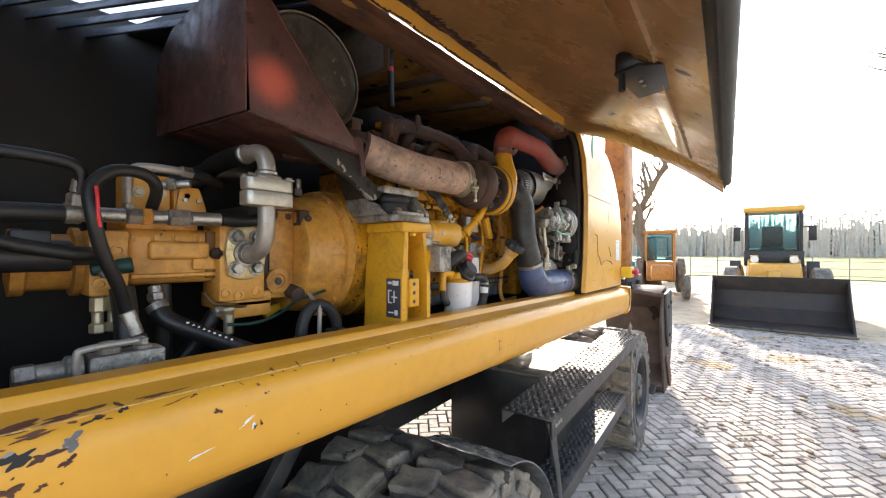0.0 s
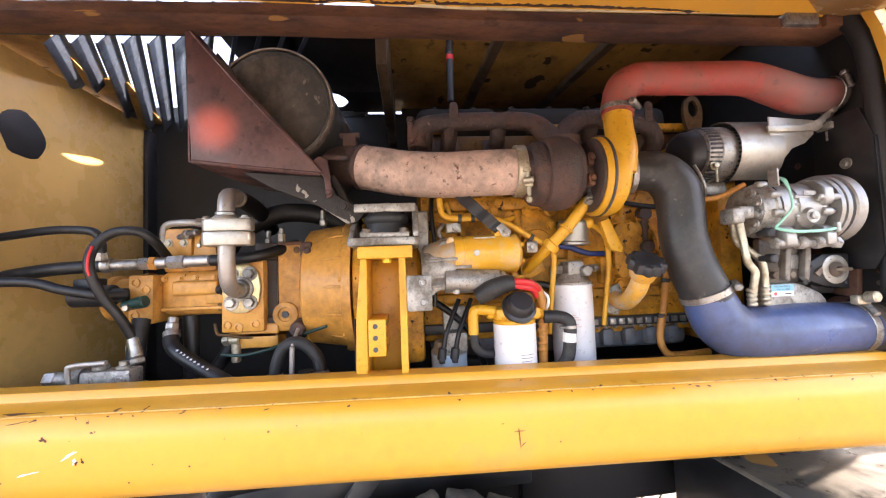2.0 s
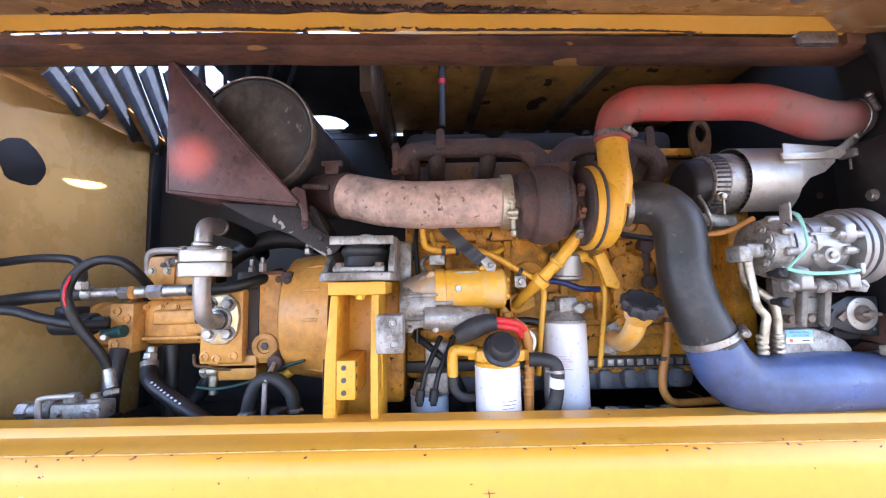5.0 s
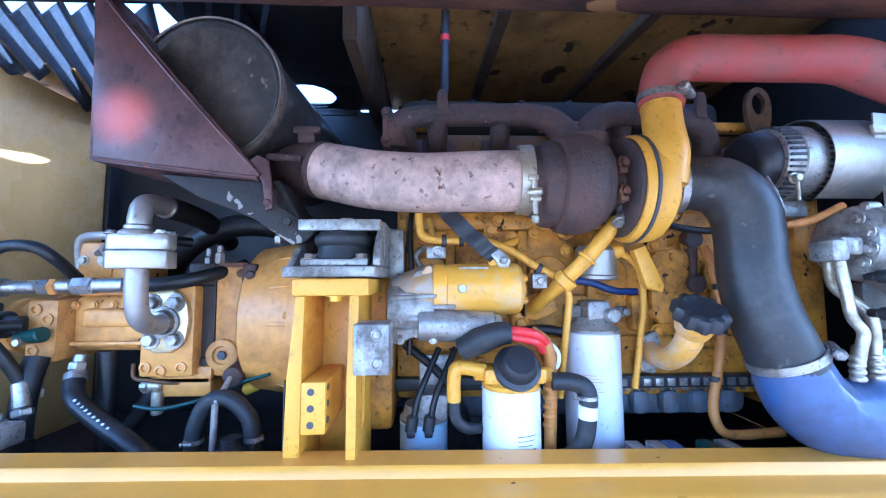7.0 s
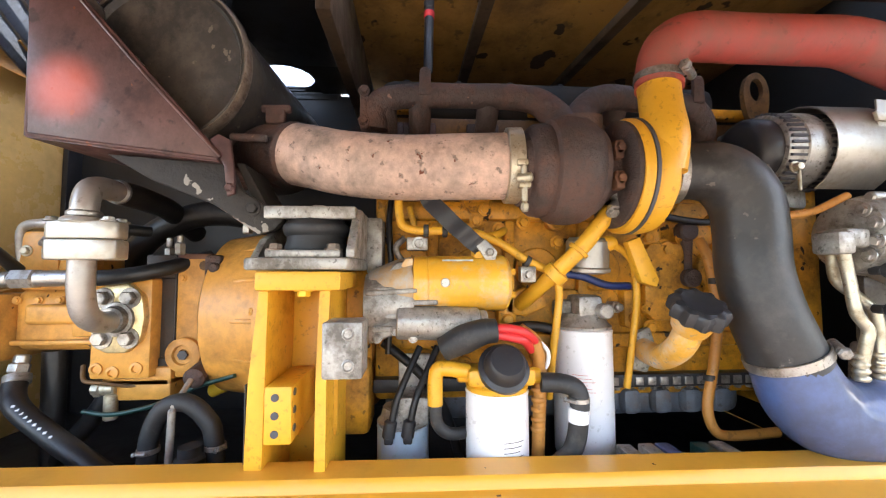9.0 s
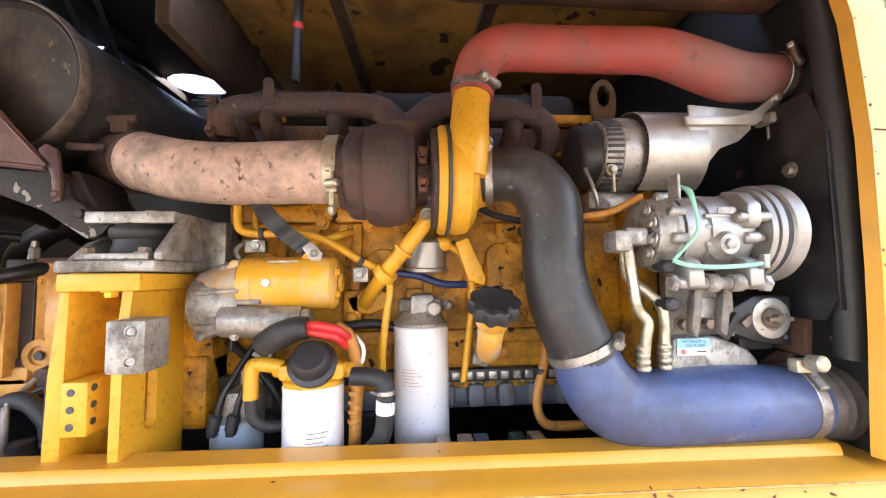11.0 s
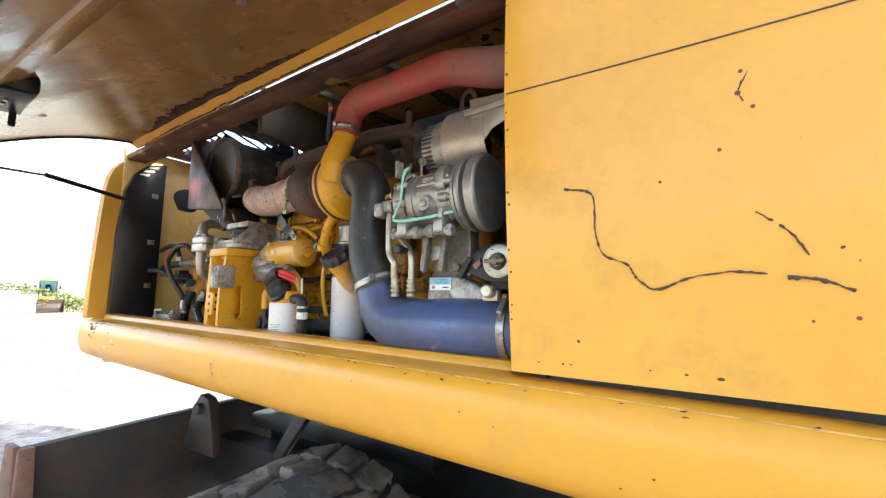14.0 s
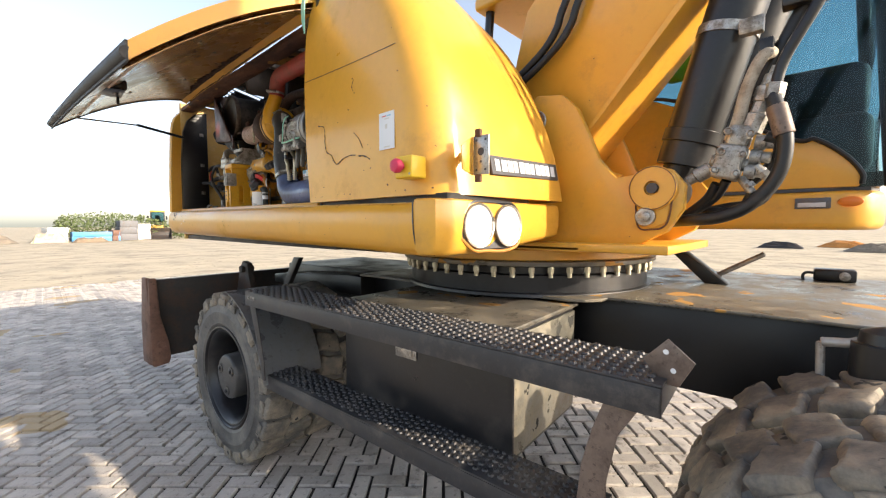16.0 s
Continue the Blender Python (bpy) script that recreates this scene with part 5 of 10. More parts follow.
# engine mount and bracket
mount = thing("engine_mount", (-0.87, 0.91, 1.75), "greasy steel engine mount with rubber cushion", "mount")
part("base_plate", prism([(-1.02, 0.835), (-0.90, 0.83), (-0.80, 0.825), (-0.79, 0.84), (-0.79, 0.98), (-0.82, 0.99), (-1.02, 0.99)], "z", 1.758, 1.777, 0.004), M_ALU, mount)
part("cushion", lathe((-0.885, 0.912, 1.777), (0, 0, 1), [(0, 0.045), (0.008, 0.050), (0.020, 0.053), (0.030, 0.049), (0.038, 0.049), (0.043, 0.054), (0.052, 0.056), (0.058, 0.054), (0.062, 0.048), (0.068, 0.046)], 32), M_RUBBER, mount)
part("top_plate", box(-1.0, -0.85, 0.838, 0.985, 1.847, 1.862, 0.003), M_ALU, mount)
part("side_gusset", prism([(-1.0, 1.777), (-0.80, 1.777), (-0.80, 1.79), (-0.87, 1.862), (-1.0, 1.862)], "y", 0.976, 0.99, 0.003), M_ALU, mount)
part("side_gusset", prism([(-1.0, 1.777), (-0.82, 1.777), (-0.86, 1.81), (-1.0, 1.862)], "y", 0.825, 0.838, 0.003), M_ALU, mount)
part("mount_arm", box(-1.1, -0.95, 0.985, 1.02, 1.73, 1.86, 0.008), M_ALU, mount)
part("retaining_bar", box(-0.825, -0.80, 0.855, 0.968, 1.7775, 1.789, 0.003), M_ALU, mount)
for y_ in (0.868, 0.955):
    part("bar_bolt", hexbolt((-0.812, y_, 1.789), (0, 0, 1), 0.010, 0.010), M_GREYRUST, mount)
part("front_lip", box(-0.852, -0.838, 0.838, 0.985, 1.842, 1.8625, 0.003), M_ALU, mount)
part("nut", hexbolt((-0.90, 0.912, 1.862), (0, 0, 1), 0.016, 0.010), M_STEEL, mount)
bracket = thing("engine_bracket", (-0.80, 0.90, 1.28), "bright yellow welded engine support bracket", "bracket")
part("head_plate", box(-0.93, -0.775, 0.851, 0.974, 1.728, 1.756, 0.004), M_ENGCLEAN, bracket)
part("left_web", prism([(0.858, 1.728), (0.872, 1.728), (0.870, 1.60), (0.866, 1.28), (0.838, 1.28), (0.846, 1.60)], "x", -0.93, -0.775, 0.002), M_ENGCLEAN, bracket)
SLOT = (-0.852, -0.822, 1.50, 1.62)
wb_ = prism([(-0.93, 1.28), (SLOT[0], 1.28), (SLOT[0], 1.728), (-0.93, 1.728)], "y", 0.942, 0.957, 0.0)
wb_ = join(wb_, prism([(SLOT[1], 1.28), (-0.765, 1.28), (-0.768, 1.60), (-0.785, 1.728), (SLOT[1], 1.728)], "y", 0.942, 0.957, 0.0))
wb_ = join(wb_, prism([(SLOT[0], SLOT[3] - 0.012), (SLOT[0] + 0.006, SLOT[3] - 0.003), (-0.837, SLOT[3]), (SLOT[1] - 0.006, SLOT[3] - 0.003), (SLOT[1], SLOT[3] - 0.012), (SLOT[1], 1.728), (SLOT[0], 1.728)], "y", 0.942, 0.957, 0.0))
wb_ = join(wb_, prism([(SLOT[0], SLOT[2] + 0.012), (SLOT[0] + 0.006, SLOT[2] + 0.003), (-0.837, SLOT[2]), (SLOT[1] - 0.006, SLOT[2] + 0.003), (SLOT[1], SLOT[2] + 0.012), (SLOT[1], 1.28), (SLOT[0], 1.28)], "y", 0.942, 0.957, 0.0))
part("right_web", wb_, M_ENGCLEAN, bracket, "web plate with an oblong slot", smooth=False)
part("back_plate", prism([(0.865, 1.728), (0.945, 1.728), (0.94, 1.28), (0.86, 1.28)], "x", -0.93, -0.90, 0.002), M_ENGCLEAN, bracket)
part("hole_block", box(-0.90, -0.768, 0.8715, 0.910, 1.515, 1.595, 0.003), M_ENGCLEAN, bracket)
for z in (1.530, 1.555, 1.580):
    part("bolt_hole", cyl((-0.770, 0.887, z), (-0.7665, 0.887, z), 0.0055, seg=16, bev=0.0003), M_INK, bracket)
    part("bolt_hole", cyl((-0.78, 0.9085, z + 0.005), (-0.78, 0.9115, z + 0.005), 0.0055, seg=16, bev=0.0003), M_INK, bracket)
part("pad_screw", hexbolt((-0.80, 0.915, 1.728), (0, 0, -1), 0.010, 0.010), M_ESTOPY, bracket)
pl = part("aluminium_pad", box(-0.79, -0.73, 0.958, 1.012, 1.612, 1.688, 0.004), M_ALU, bracket, "bare metal pad with two socket screws")
for z in (1.630, 1.672):
    part("socket_screw", lathe((-0.731, 0.993, z), (1, 0, 0), [(0, 0.0085), (0.003, 0.0085), (0.004, 0.0065), (0.0015, 0.005)], 18), M_STEEL, pl)
part("pad_arm", box(-0.79, -0.765, 0.957, 0.985, 1.625, 1.675, 0.003), M_ENGCLEAN, bracket)
pict = part("pictogram_plate", box(-0.868, -0.812, 0.8405, 0.8415, 1.462, 1.572, 0.0004), M_INK, bracket, "black warning plate with white pictograms", m=Matrix.Translation((0.034, 0.001, 0.024)))
for x0, x1, z0, z1 in ((-0.861, -0.846, 1.556, 1.563), (-0.842, -0.819, 1.553, 1.566), (-0.860, -0.856, 1.502, 1.540), (-0.856, -0.846, 1.536, 1.540), (-0.856, -0.846, 1.502, 1.506), (-0.838, -0.834, 1.505, 1.538), (-0.846, -0.824, 1.518, 1.522), (-0.858, -0.838, 1.474, 1.478), (-0.834, -0.822, 1.470, 1.484)):
    part("pictogram_mark", box(x0, x1, 0.8396, 0.8406, z0, z1, 0.0), M_LABEL, pict, m=Matrix.Translation((0.034, 0.001, 0.024)))

# starter motor
starter = thing("starter_motor", (-0.90, 1.15, 1.69), "yellow starter motor with a bare aluminium nose", "starter motor")
part("motor_case", lathe((-0.905, 1.075, 1.735), (0, 1, 0), [(0, 0.040), (0.004, 0.049), (0.026, 0.049), (0.027, 0.0478), (0.029, 0.0478), (0.030, 0.049), (0.12, 0.049), (0.125, 0.050), (0.165, 0.050), (0.172, 0.044), (0.175, 0.03)], 40), M_STARTER, starter)
part("end_cap_boss", join(cyl((-0.905, 1.25, 1.735), (-0.905, 1.258, 1.735), 0.018), hexbolt((-0.88, 1.249, 1.755), (0, 1, 0), 0.006), hexbolt((-0.88, 1.249, 1.715), (0, 1, 0), 0.006)), M_ENGCLEAN, starter)
part("case_screw", join(cyl((-0.857, 1.132, 1.737), (-0.853, 1.132, 1.737), 0.008, seg=16), box(-0.8535, -0.852, 1.127, 1.137, 1.736, 1.738, 0.0), box(-0.8535, -0.852, 1.131, 1.133, 1.732, 1.742, 0.0)), M_STEEL, starter)
part("terminal_block", join(box(-0.93, -0.885, 1.185, 1.215, 1.775, 1.80, 0.005), cyl((-0.905, 1.20, 1.80), (-0.905, 1.20, 1.815), 0.009, seg=6)), M_ENGCLEAN, starter)
part("rating_plate", box(-0.882, -0.8715, 1.128, 1.182, 1.7735, 1.7765, 0.0), M_ALU, starter)
part("nose_casting", join(lathe((-0.91, 0.995, 1.70), (0, 1, 0), [(0, 0.052), (0.02, 0.055), (0.045, 0.05), (0.085, 0.047)], 30), prism([(1.0, 1.63), (1.08, 1.66), (1.09, 1.77), (1.05, 1.775), (1.0, 1.72)], "x", -0.93, -0.87, 0.01)), M_ALU, starter)
for k in range(4):
    part("nose_rib", box(-0.875, -0.862, 1.01, 1.12, 1.655 + k * 0.022, 1.664 + k * 0.022, 0.003), M_ALU, starter)
    part("nose_bolt", hexbolt((-0.862, 1.018 + 0.03 * k, 1.645 + 0.012 * (k % 2)), (1, 0, 0), 0.006, 0.006), M_STEEL, starter)
part("nose_cone", lathe((-0.905, 1.000, 1.728), (0, 1, 0.09), [(0, 0.020), (0.004, 0.030), (0.050, 0.044), (0.079, 0.0475)], 32), M_STARTERNOSE, starter, "bare cast nose with yellow overspray")
part("nose_gusset", prism([(1.005, 1.70), (1.078, 1.705), (1.078, 1.778), (1.066, 1.780)], "x", -0.885, -0.870, 0.004), M_WORNYEL, starter)
part("nose_shelf", prism([(0.998, 1.715), (1.085, 1.72), (1.085, 1.728), (1.0, 1.724)], "x", -0.905, -0.855, 0.003), M_ALU, starter)
part("solenoid", join(cyl((-0.875, 1.05, 1.67), (-0.875, 1.19, 1.665), 0.029), cyl((-0.875, 1.19, 1.665), (-0.875, 1.205, 1.665), 0.024)), M_ALU, starter)
part("cable_boot", tube([(-0.85, 1.128, 1.628), (-0.84, 1.16, 1.645), (-0.83, 1.19, 1.658), (-0.83, 1.212, 1.660)], 0.020, 16, radii=[0.020, 0.024, 0.021, 0.019]), M_RUBBER, starter)
part("red_cable", tube([(-0.83, 1.208, 1.664), (-0.825, 1.235, 1.663), (-0.83, 1.262, 1.655), (-0.85, 1.285, 1.635)], 0.0075), M_WIRERED, starter, "red battery cable")
part("red_cable", tube([(-0.83, 1.208, 1.655), (-0.825, 1.235, 1.65), (-0.83, 1.258, 1.643), (-0.85, 1.275, 1.625)], 0.0075), M_WIRERED, starter)
part("orange_conduit", tube([(-0.85, 1.255, 1.66), (-0.85, 1.282, 1.635), (-0.86, 1.292, 1.57), (-0.86, 1.288, 1.48), (-0.86, 1.28, 1.28)], 0.011), M_ORANGE, starter, "ribbed orange conduit")


def can(name, c, r, z0, z1, material, label, head=None):
    t = thing(name, (c[0], c[1], z0), label, "filter")
    part("canister", lathe((c[0], c[1], z0), (0, 0, 1), [(0, r * 0.75), (0.006, r * 0.93), (0.016, r), (z1 - z0 - 0.006, r), (z1 - z0 - 0.002, r * 1.02), (z1 - z0, r * 0.98)], 40), material, t)
    return t


ff = can("fuel_filter", (-0.855, 1.217), 0.0515, 1.395, 1.562, M_WHITE, "white fuel filter under a yellow head with a black primer knob")
part("head", join(lathe((-0.855, 1.217, 1.562), (0, 0, 1), [(0, 0.05), (0.008, 0.052), (0.012, 0.046), (0.03, 0.042), (0.032, 0.03)], 32), box(-0.88, -0.82, 1.165, 1.275, 1.572, 1.60, 0.008), cyl((-0.85, 1.15, 1.587), (-0.85, 1.29, 1.583), 0.013)), M_ENGCLEAN, ff)
kn = Vector((0.72, 0.02, 0.55))
part("primer_knob", lathe((-0.835, 1.222, 1.592), kn, [(0, 0.034), (0.006, 0.040), (0.018, 0.041), (0.022, 0.034), (0.026, 0.033), (0.040, 0.030), (0.045, 0.025), (0.046, 0.0)], 30), M_PLASTIC, ff, "black primer pump knob")
part("elbow_inlet", tube([(-0.845, 1.17, 1.592), (-0.845, 1.125, 1.598), (-0.845, 1.115, 1.585), (-0.845, 1.114, 1.54)], 0.0125), M_ENGCLEAN, ff)
part("inlet_hose", tube([(-0.845, 1.114, 1.545), (-0.845, 1.118, 1.51), (-0.85, 1.14, 1.492), (-0.87, 1.18, 1.488)], 0.010), M_RUBBER, ff)
part("outlet_hose", tube([(-0.835, 1.286, 1.575), (-0.83, 1.32, 1.574), (-0.825, 1.343, 1.562), (-0.825, 1.344, 1.52), (-0.83, 1.335, 1.47), (-0.84, 1.30, 1.42), (-0.86, 1.27, 1.28)], 0.0155), M_RUBBER, ff)
part("hose_band", cyl((-0.825, 1.3445, 1.538), (-0.8255, 1.343, 1.512), 0.0165), M_LABEL, ff, "cream tape band")
part("clamp", clamp((-0.825, 1.3445, 1.55), (0, 0, 1), 0.0155, 0.008, (0.6, -0.8, 0)), M_STEEL, ff)
for k in range(5):
    w_ = 0.036 - 0.004 * (k % 3)
    lb_ = bmesh.new()
    vs = [[lb_.verts.new((-0.855 + 0.0519 * math.cos(t_), 1.217 + 0.0519 * math.sin(t_), z_)) for z_ in (1.492 - k * 0.0075, 1.4932 - k * 0.0075)] for t_ in [0.0 + (w_ / 0.0515) * q / 8 for q in range(9)]]
    for a_, b_ in zip(vs, vs[1:]):
        lb_.faces.new((a_[0], b_[0], b_[1], a_[1]))
    part("print_line", lb_, M_INK, ff)

of = can("oil_filter", (-0.955, 1.407), 0.0555, 1.40, 1.645, M_WHITE, "tall white oil filter under a bare metal head")
part("head", join(lathe((-0.955, 1.407, 1.645), (0, 0, 1), [(0, 0.053), (0.006, 0.055), (0.012, 0.048), (0.03, 0.04)], 32), box(-0.985, -0.915, 1.385, 1.435, 1.665, 1.71, 0.01), cyl((-0.92, 1.43, 1.682), (-0.895, 1.432, 1.682), 0.014), box(-1.0, -0.95, 1.36, 1.45, 1.66, 1.70, 0.01)), M_ALU, of)
part("sensor", join(cyl((-0.94, 1.455, 1.687), (-0.915, 1.46, 1.688), 0.012, seg=6), cyl((-0.915, 1.46, 1.688), (-0.905, 1.462, 1.688), 0.008)), M_STEEL, of)
for k in range(6):
    lb_ = bmesh.new()
    w_ = 0.5 + 0.13 * (k % 3)
    vs = [[lb_.verts.new((-0.955 + 0.0559 * math.cos(t_), 1.407 + 0.0559 * math.sin(t_), z_)) for z_ in (1.566 - k * 0.006, 1.5668 - k * 0.006)] for t_ in [-0.75 + w_ * q / 10 for q in range(11)]]
    for a_, b_ in zip(vs, vs[1:]):
        lb_.faces.new((a_[0], b_[0], b_[1], a_[1]))
    part("print_line", lb_, M_INKRED, of)

wsf = can("water_separator", (-0.925, 1.06), 0.046, 1.385, 1.485, M_SKYBLUE, "pale blue filter bowl with two black sensor leads")
part("head", join(lathe((-0.925, 1.06, 1.485), (0, 0, 1), [(0, 0.045), (0.006, 0.047), (0.012, 0.04), (0.03, 0.036)], 28), box(-0.96, -0.885, 1.05, 1.105, 1.49, 1.54, 0.006), box(-0.965, -0.955, 1.05, 1.11, 1.49, 1.60, 0.003)), M_ALU, wsf)
for dy in (0.0, 0.032):
    part("sensor_lead", tube([(-0.92, 1.09 + dy, 1.62), (-0.90, 1.068 + dy, 1.575), (-0.885, 1.05 + dy, 1.535), (-0.88, 1.04 + dy, 1.49)], 0.006), M_HOSE, wsf)
    part("plug", join(cyl((-0.88, 1.041 + dy, 1.505), (-0.878, 1.036 + dy, 1.475), 0.011), box(-0.888, -0.868, 1.03 + dy, 1.045 + dy, 1.468, 1.482, 0.003)), M_PLASTIC, wsf)

# oil filler
filler = thing("oil_filler", (-0.86, 1.50, 1.59), "oil filler neck with a scalloped black cap", "filler")
ax = Vector((0.58, 0.0, 0.82)).normalized()
cp = Vector((-0.80, 1.527, 1.682))
part("neck", join(tube([(-0.985, 1.540, 1.602), (-0.94, 1.541, 1.594), (-0.895, 1.535, 1.600), tuple(cp - ax * 0.062), tuple(cp)], 0.0225, 20), lathe(cp - ax * 0.03, ax, [(0, 0.0225), (0.006, 0.028), (0.03, 0.034)], 24)), M_WORNYEL, filler)
capb = lathe(cp, ax, [(0, 0.034), (0.004, 0.041), (0.022, 0.042), (0.028, 0.038), (0.030, 0.030), (0.026, 0.022), (0.026, 0.0)], 48)
d_, u_, w_ = frame_of(ax)
for v in capb.verts:
    r_ = v.co - cp
    ang = math.atan2(r_.dot(w_), r_.dot(u_))
    rad_ = (r_ - d_ * r_.dot(d_))
    if rad_.length > 0.033:
        v.co += rad_.normalized() * 0.0035 * math.cos(10 * ang)
part("cap", capb, M_PLASTIC, filler, "black scalloped filler cap")
part("neck_flange", prism([(1.512, 1.56), (1.546, 1.552), (1.568, 1.598), (1.554, 1.645), (1.524, 1.63)], "x", -0.985, -0.968, 0.004), M_ALU, filler)

# injection lines, breather and loom
lines = thing("fuel_lines", (-0.95, 1.2, 1.75), "yellow-painted fuel and oil pipes along the block", "pipe")
part("pipe", tube([(-0.93, 1.05, 1.90), (-0.925, 1.052, 1.86), (-0.92, 1.062, 1.838), (-0.92, 1.10, 1.831), (-0.92, 1.175, 1.831), (-0.92, 1.232, 1.812), (-0.92, 1.286, 1.779), (-0.92, 1.341, 1.752)], 0.0078), M_ENGCLEAN, lines)
part("oil_drain", tube([(-0.87, 1.43, 1.865), (-0.875, 1.41, 1.838), (-0.88, 1.38, 1.80), (-0.90, 1.345, 1.76), (-0.95, 1.305, 1.71), (-0.98, 1.29, 1.69)], 0.0148), M_ENGCLEAN, lines)
part("drain_flange", prism([(1.25, 1.70), (1.265, 1.672), (1.30, 1.665), (1.345, 1.685), (1.34, 1.71), (1.30, 1.725)], "x", -0.99, -0.975, 0.004), M_ENG, lines)
part("pipe", tube([(-0.93, 1.460, 1.808), (-0.935, 1.488, 1.792), (-0.94, 1.508, 1.765), (-0.94, 1.512, 1.70), (-0.945, 1.502, 1.61), (-0.95, 1.492, 1.53)], 0.0068), M_ENGCLEAN, lines)
part("pipe_ball", lathe((-0.93, 1.437, 1.808), (0, 1, 0.1), [(0, 0.006), (0.004, 0.014), (0.02, 0.016), (0.03, 0.010)], 16), M_ENGCLEAN, lines)
part("pipe", tube([(-0.92, 1.341, 1.755), (-0.91, 1.347, 1.72), (-0.905, 1.34, 1.67), (-0.91, 1.332, 1.60), (-0.93, 1.33, 1.52)], 0.007), M_ENGCLEAN, lines)
part("blue_tube", tube([(-0.93, 1.35, 1.752), (-0.935, 1.40, 1.746), (-0.935, 1.45, 1.729), (-0.945, 1.50, 1.727)], 0.0075), M_BLUEHOSE, lines, "dark blue rubber tube")
part("pipe", tube([(-0.96, 1.07, 1.88), (-0.95, 1.075, 1.86), (-0.95, 1.08, 1.84)], 0.006), M_ENGCLEAN, lines)
part("pipe", tube([(-0.98, 1.26, 1.84), (-0.95, 1.245, 1.83), (-0.93, 1.20, 1.815)], 0.008), M_ENGCLEAN, lines)
for y, z in ((1.10, 1.831), (1.135, 1.831), (1.29, 1.776)):
    part("pipe_clip", lathe((-0.92, y - 0.004, z), (0, 1, 0 if y < 1.2 else -0.6), [(0, 0.0085), (0.001, 0.012), (0.009, 0.012), (0.010, 0.0085)], 14, close=False), M_RUBBER, lines)
part("clip_plate", join(box(-0.945, -0.925, 1.065, 1.105, 1.795, 1.82, 0.003), hexbolt((-0.925, 1.088, 1.808), (1, 0, 0), 0.009)), M_STEEL, lines, "bright steel clip")
part("clip_plate", join(box(-0.93, -0.91, 1.275, 1.305, 1.735, 1.765, 0.003), hexbolt((-0.91, 1.29, 1.75), (1, 0, 0), 0.008)), M_STEEL, lines)
sp_ = spline([(-0.90, 1.098, 1.90), (-0.885, 1.112, 1.876), (-0.872, 1.148, 1.838), (-0.876, 1.178, 1.812), (-0.885, 1.20, 1.795)], 8)
part("earth_strap", thicken(loft([[p_ + Vector((0.003 * math.sin(i_ * 0.7), w_, w_ * 0.75)) for w_ in (-0.0125, -0.005, 0.004, 0.0125)] for i_, p_ in enumerate(sp_)]), 0.004), M_PLASTIC, lines, "flat black braided earth strap")
part("strap_lug", join(prism([(1.188, 1.80), (1.205, 1.813), (1.226, 1.790), (1.222, 1.776), (1.206, 1.774)], "x", -0.882, -0.876, 0.002), cyl((-0.878, 1.211, 1.789), (-0.866, 1.211, 1.789), 0.008, seg=6)), M_ALU, lines, "grey crimped cable lug")
part("thermostat_dome", lathe((-0.952, 1.418, 1.752), (0.08, 0.02, 1), [(0, 0.030), (0.004, 0.044), (0.010, 0.0445), (0.013, 0.041), (0.062, 0.0405), (0.070, 0.034), (0.072, 0.0)], 36), M_ALUCLEAN, lines, "bright spun metal cup")
part("side_bracket", prism([(1.475, 1.81), (1.50, 1.82), (1.535, 1.74), (1.53, 1.725), (1.50, 1.735)], "x", -0.92, -0.90, 0.003), M_ENGCLEAN, lines)
part("drain_collar", join(lathe((-0.905, 1.338, 1.750), (0.35, 0.62, 0.68), [(-0.010, 0.016), (-0.008, 0.0225), (0.010, 0.0225), (0.012, 0.016)], 22), lathe((-0.883, 1.374, 1.793), (0.2, 0.62, 0.75), [(-0.004, 0.0165), (-0.003, 0.0195), (0.003, 0.0195), (0.004, 0.0165)], 20)), M_ENGCLEAN, lines)
part("linkage", join(prism([(1.625, 1.845), (1.655, 1.845), (1.650, 1.79), (1.648, 1.745), (1.632, 1.745), (1.634, 1.79)], "x", -0.985, -0.965, 0.005), cyl((-0.985, 1.642, 1.742), (-0.955, 1.642, 1.742), 0.019), cyl((-0.985, 1.640, 1.838), (-0.958, 1.640, 1.838), 0.020)), M_CAST, lines, "greasy dark link bar")
for y_, z_ in ((1.667, 1.73), (1.667, 1.64), (1.648, 1.545)):
    part("tape_band", lathe((-0.9305, y_ - 0.001, z_), (0, 0.02, 1), [(0, 0.0098), (0.001, 0.0112), (0.011, 0.0112), (0.012, 0.0098)], 14, close=False), M_RUBBER, lines)
part("orange_loom", tube([(-0.96, 1.66, 1.82), (-0.94, 1.663, 1.773), (-0.93, 1.668, 1.672), (-0.93, 1.655, 1.574), (-0.925, 1.636, 1.499), (-0.92, 1.645, 1.456), (-0.92, 1.68, 1.445), (-0.92, 1.77, 1.449)], 0.0095), M_ORANGE, lines, "orange cable conduit")
part("dark_pipe", tube([(-0.99, 1.035, 1.92), (-0.97, 1.03, 1.85), (-0.96, 1.035, 1.75), (-0.96, 1.03, 1.60)], 0.006), M_BLACK, lines)
part("dark_pipe", tube([(-0.95, 1.06, 1.82), (-0.94, 1.045, 1.80), (-0.945, 1.06, 1.775), (-0.96, 1.10, 1.765)], 0.006), M_STEEL, lines)

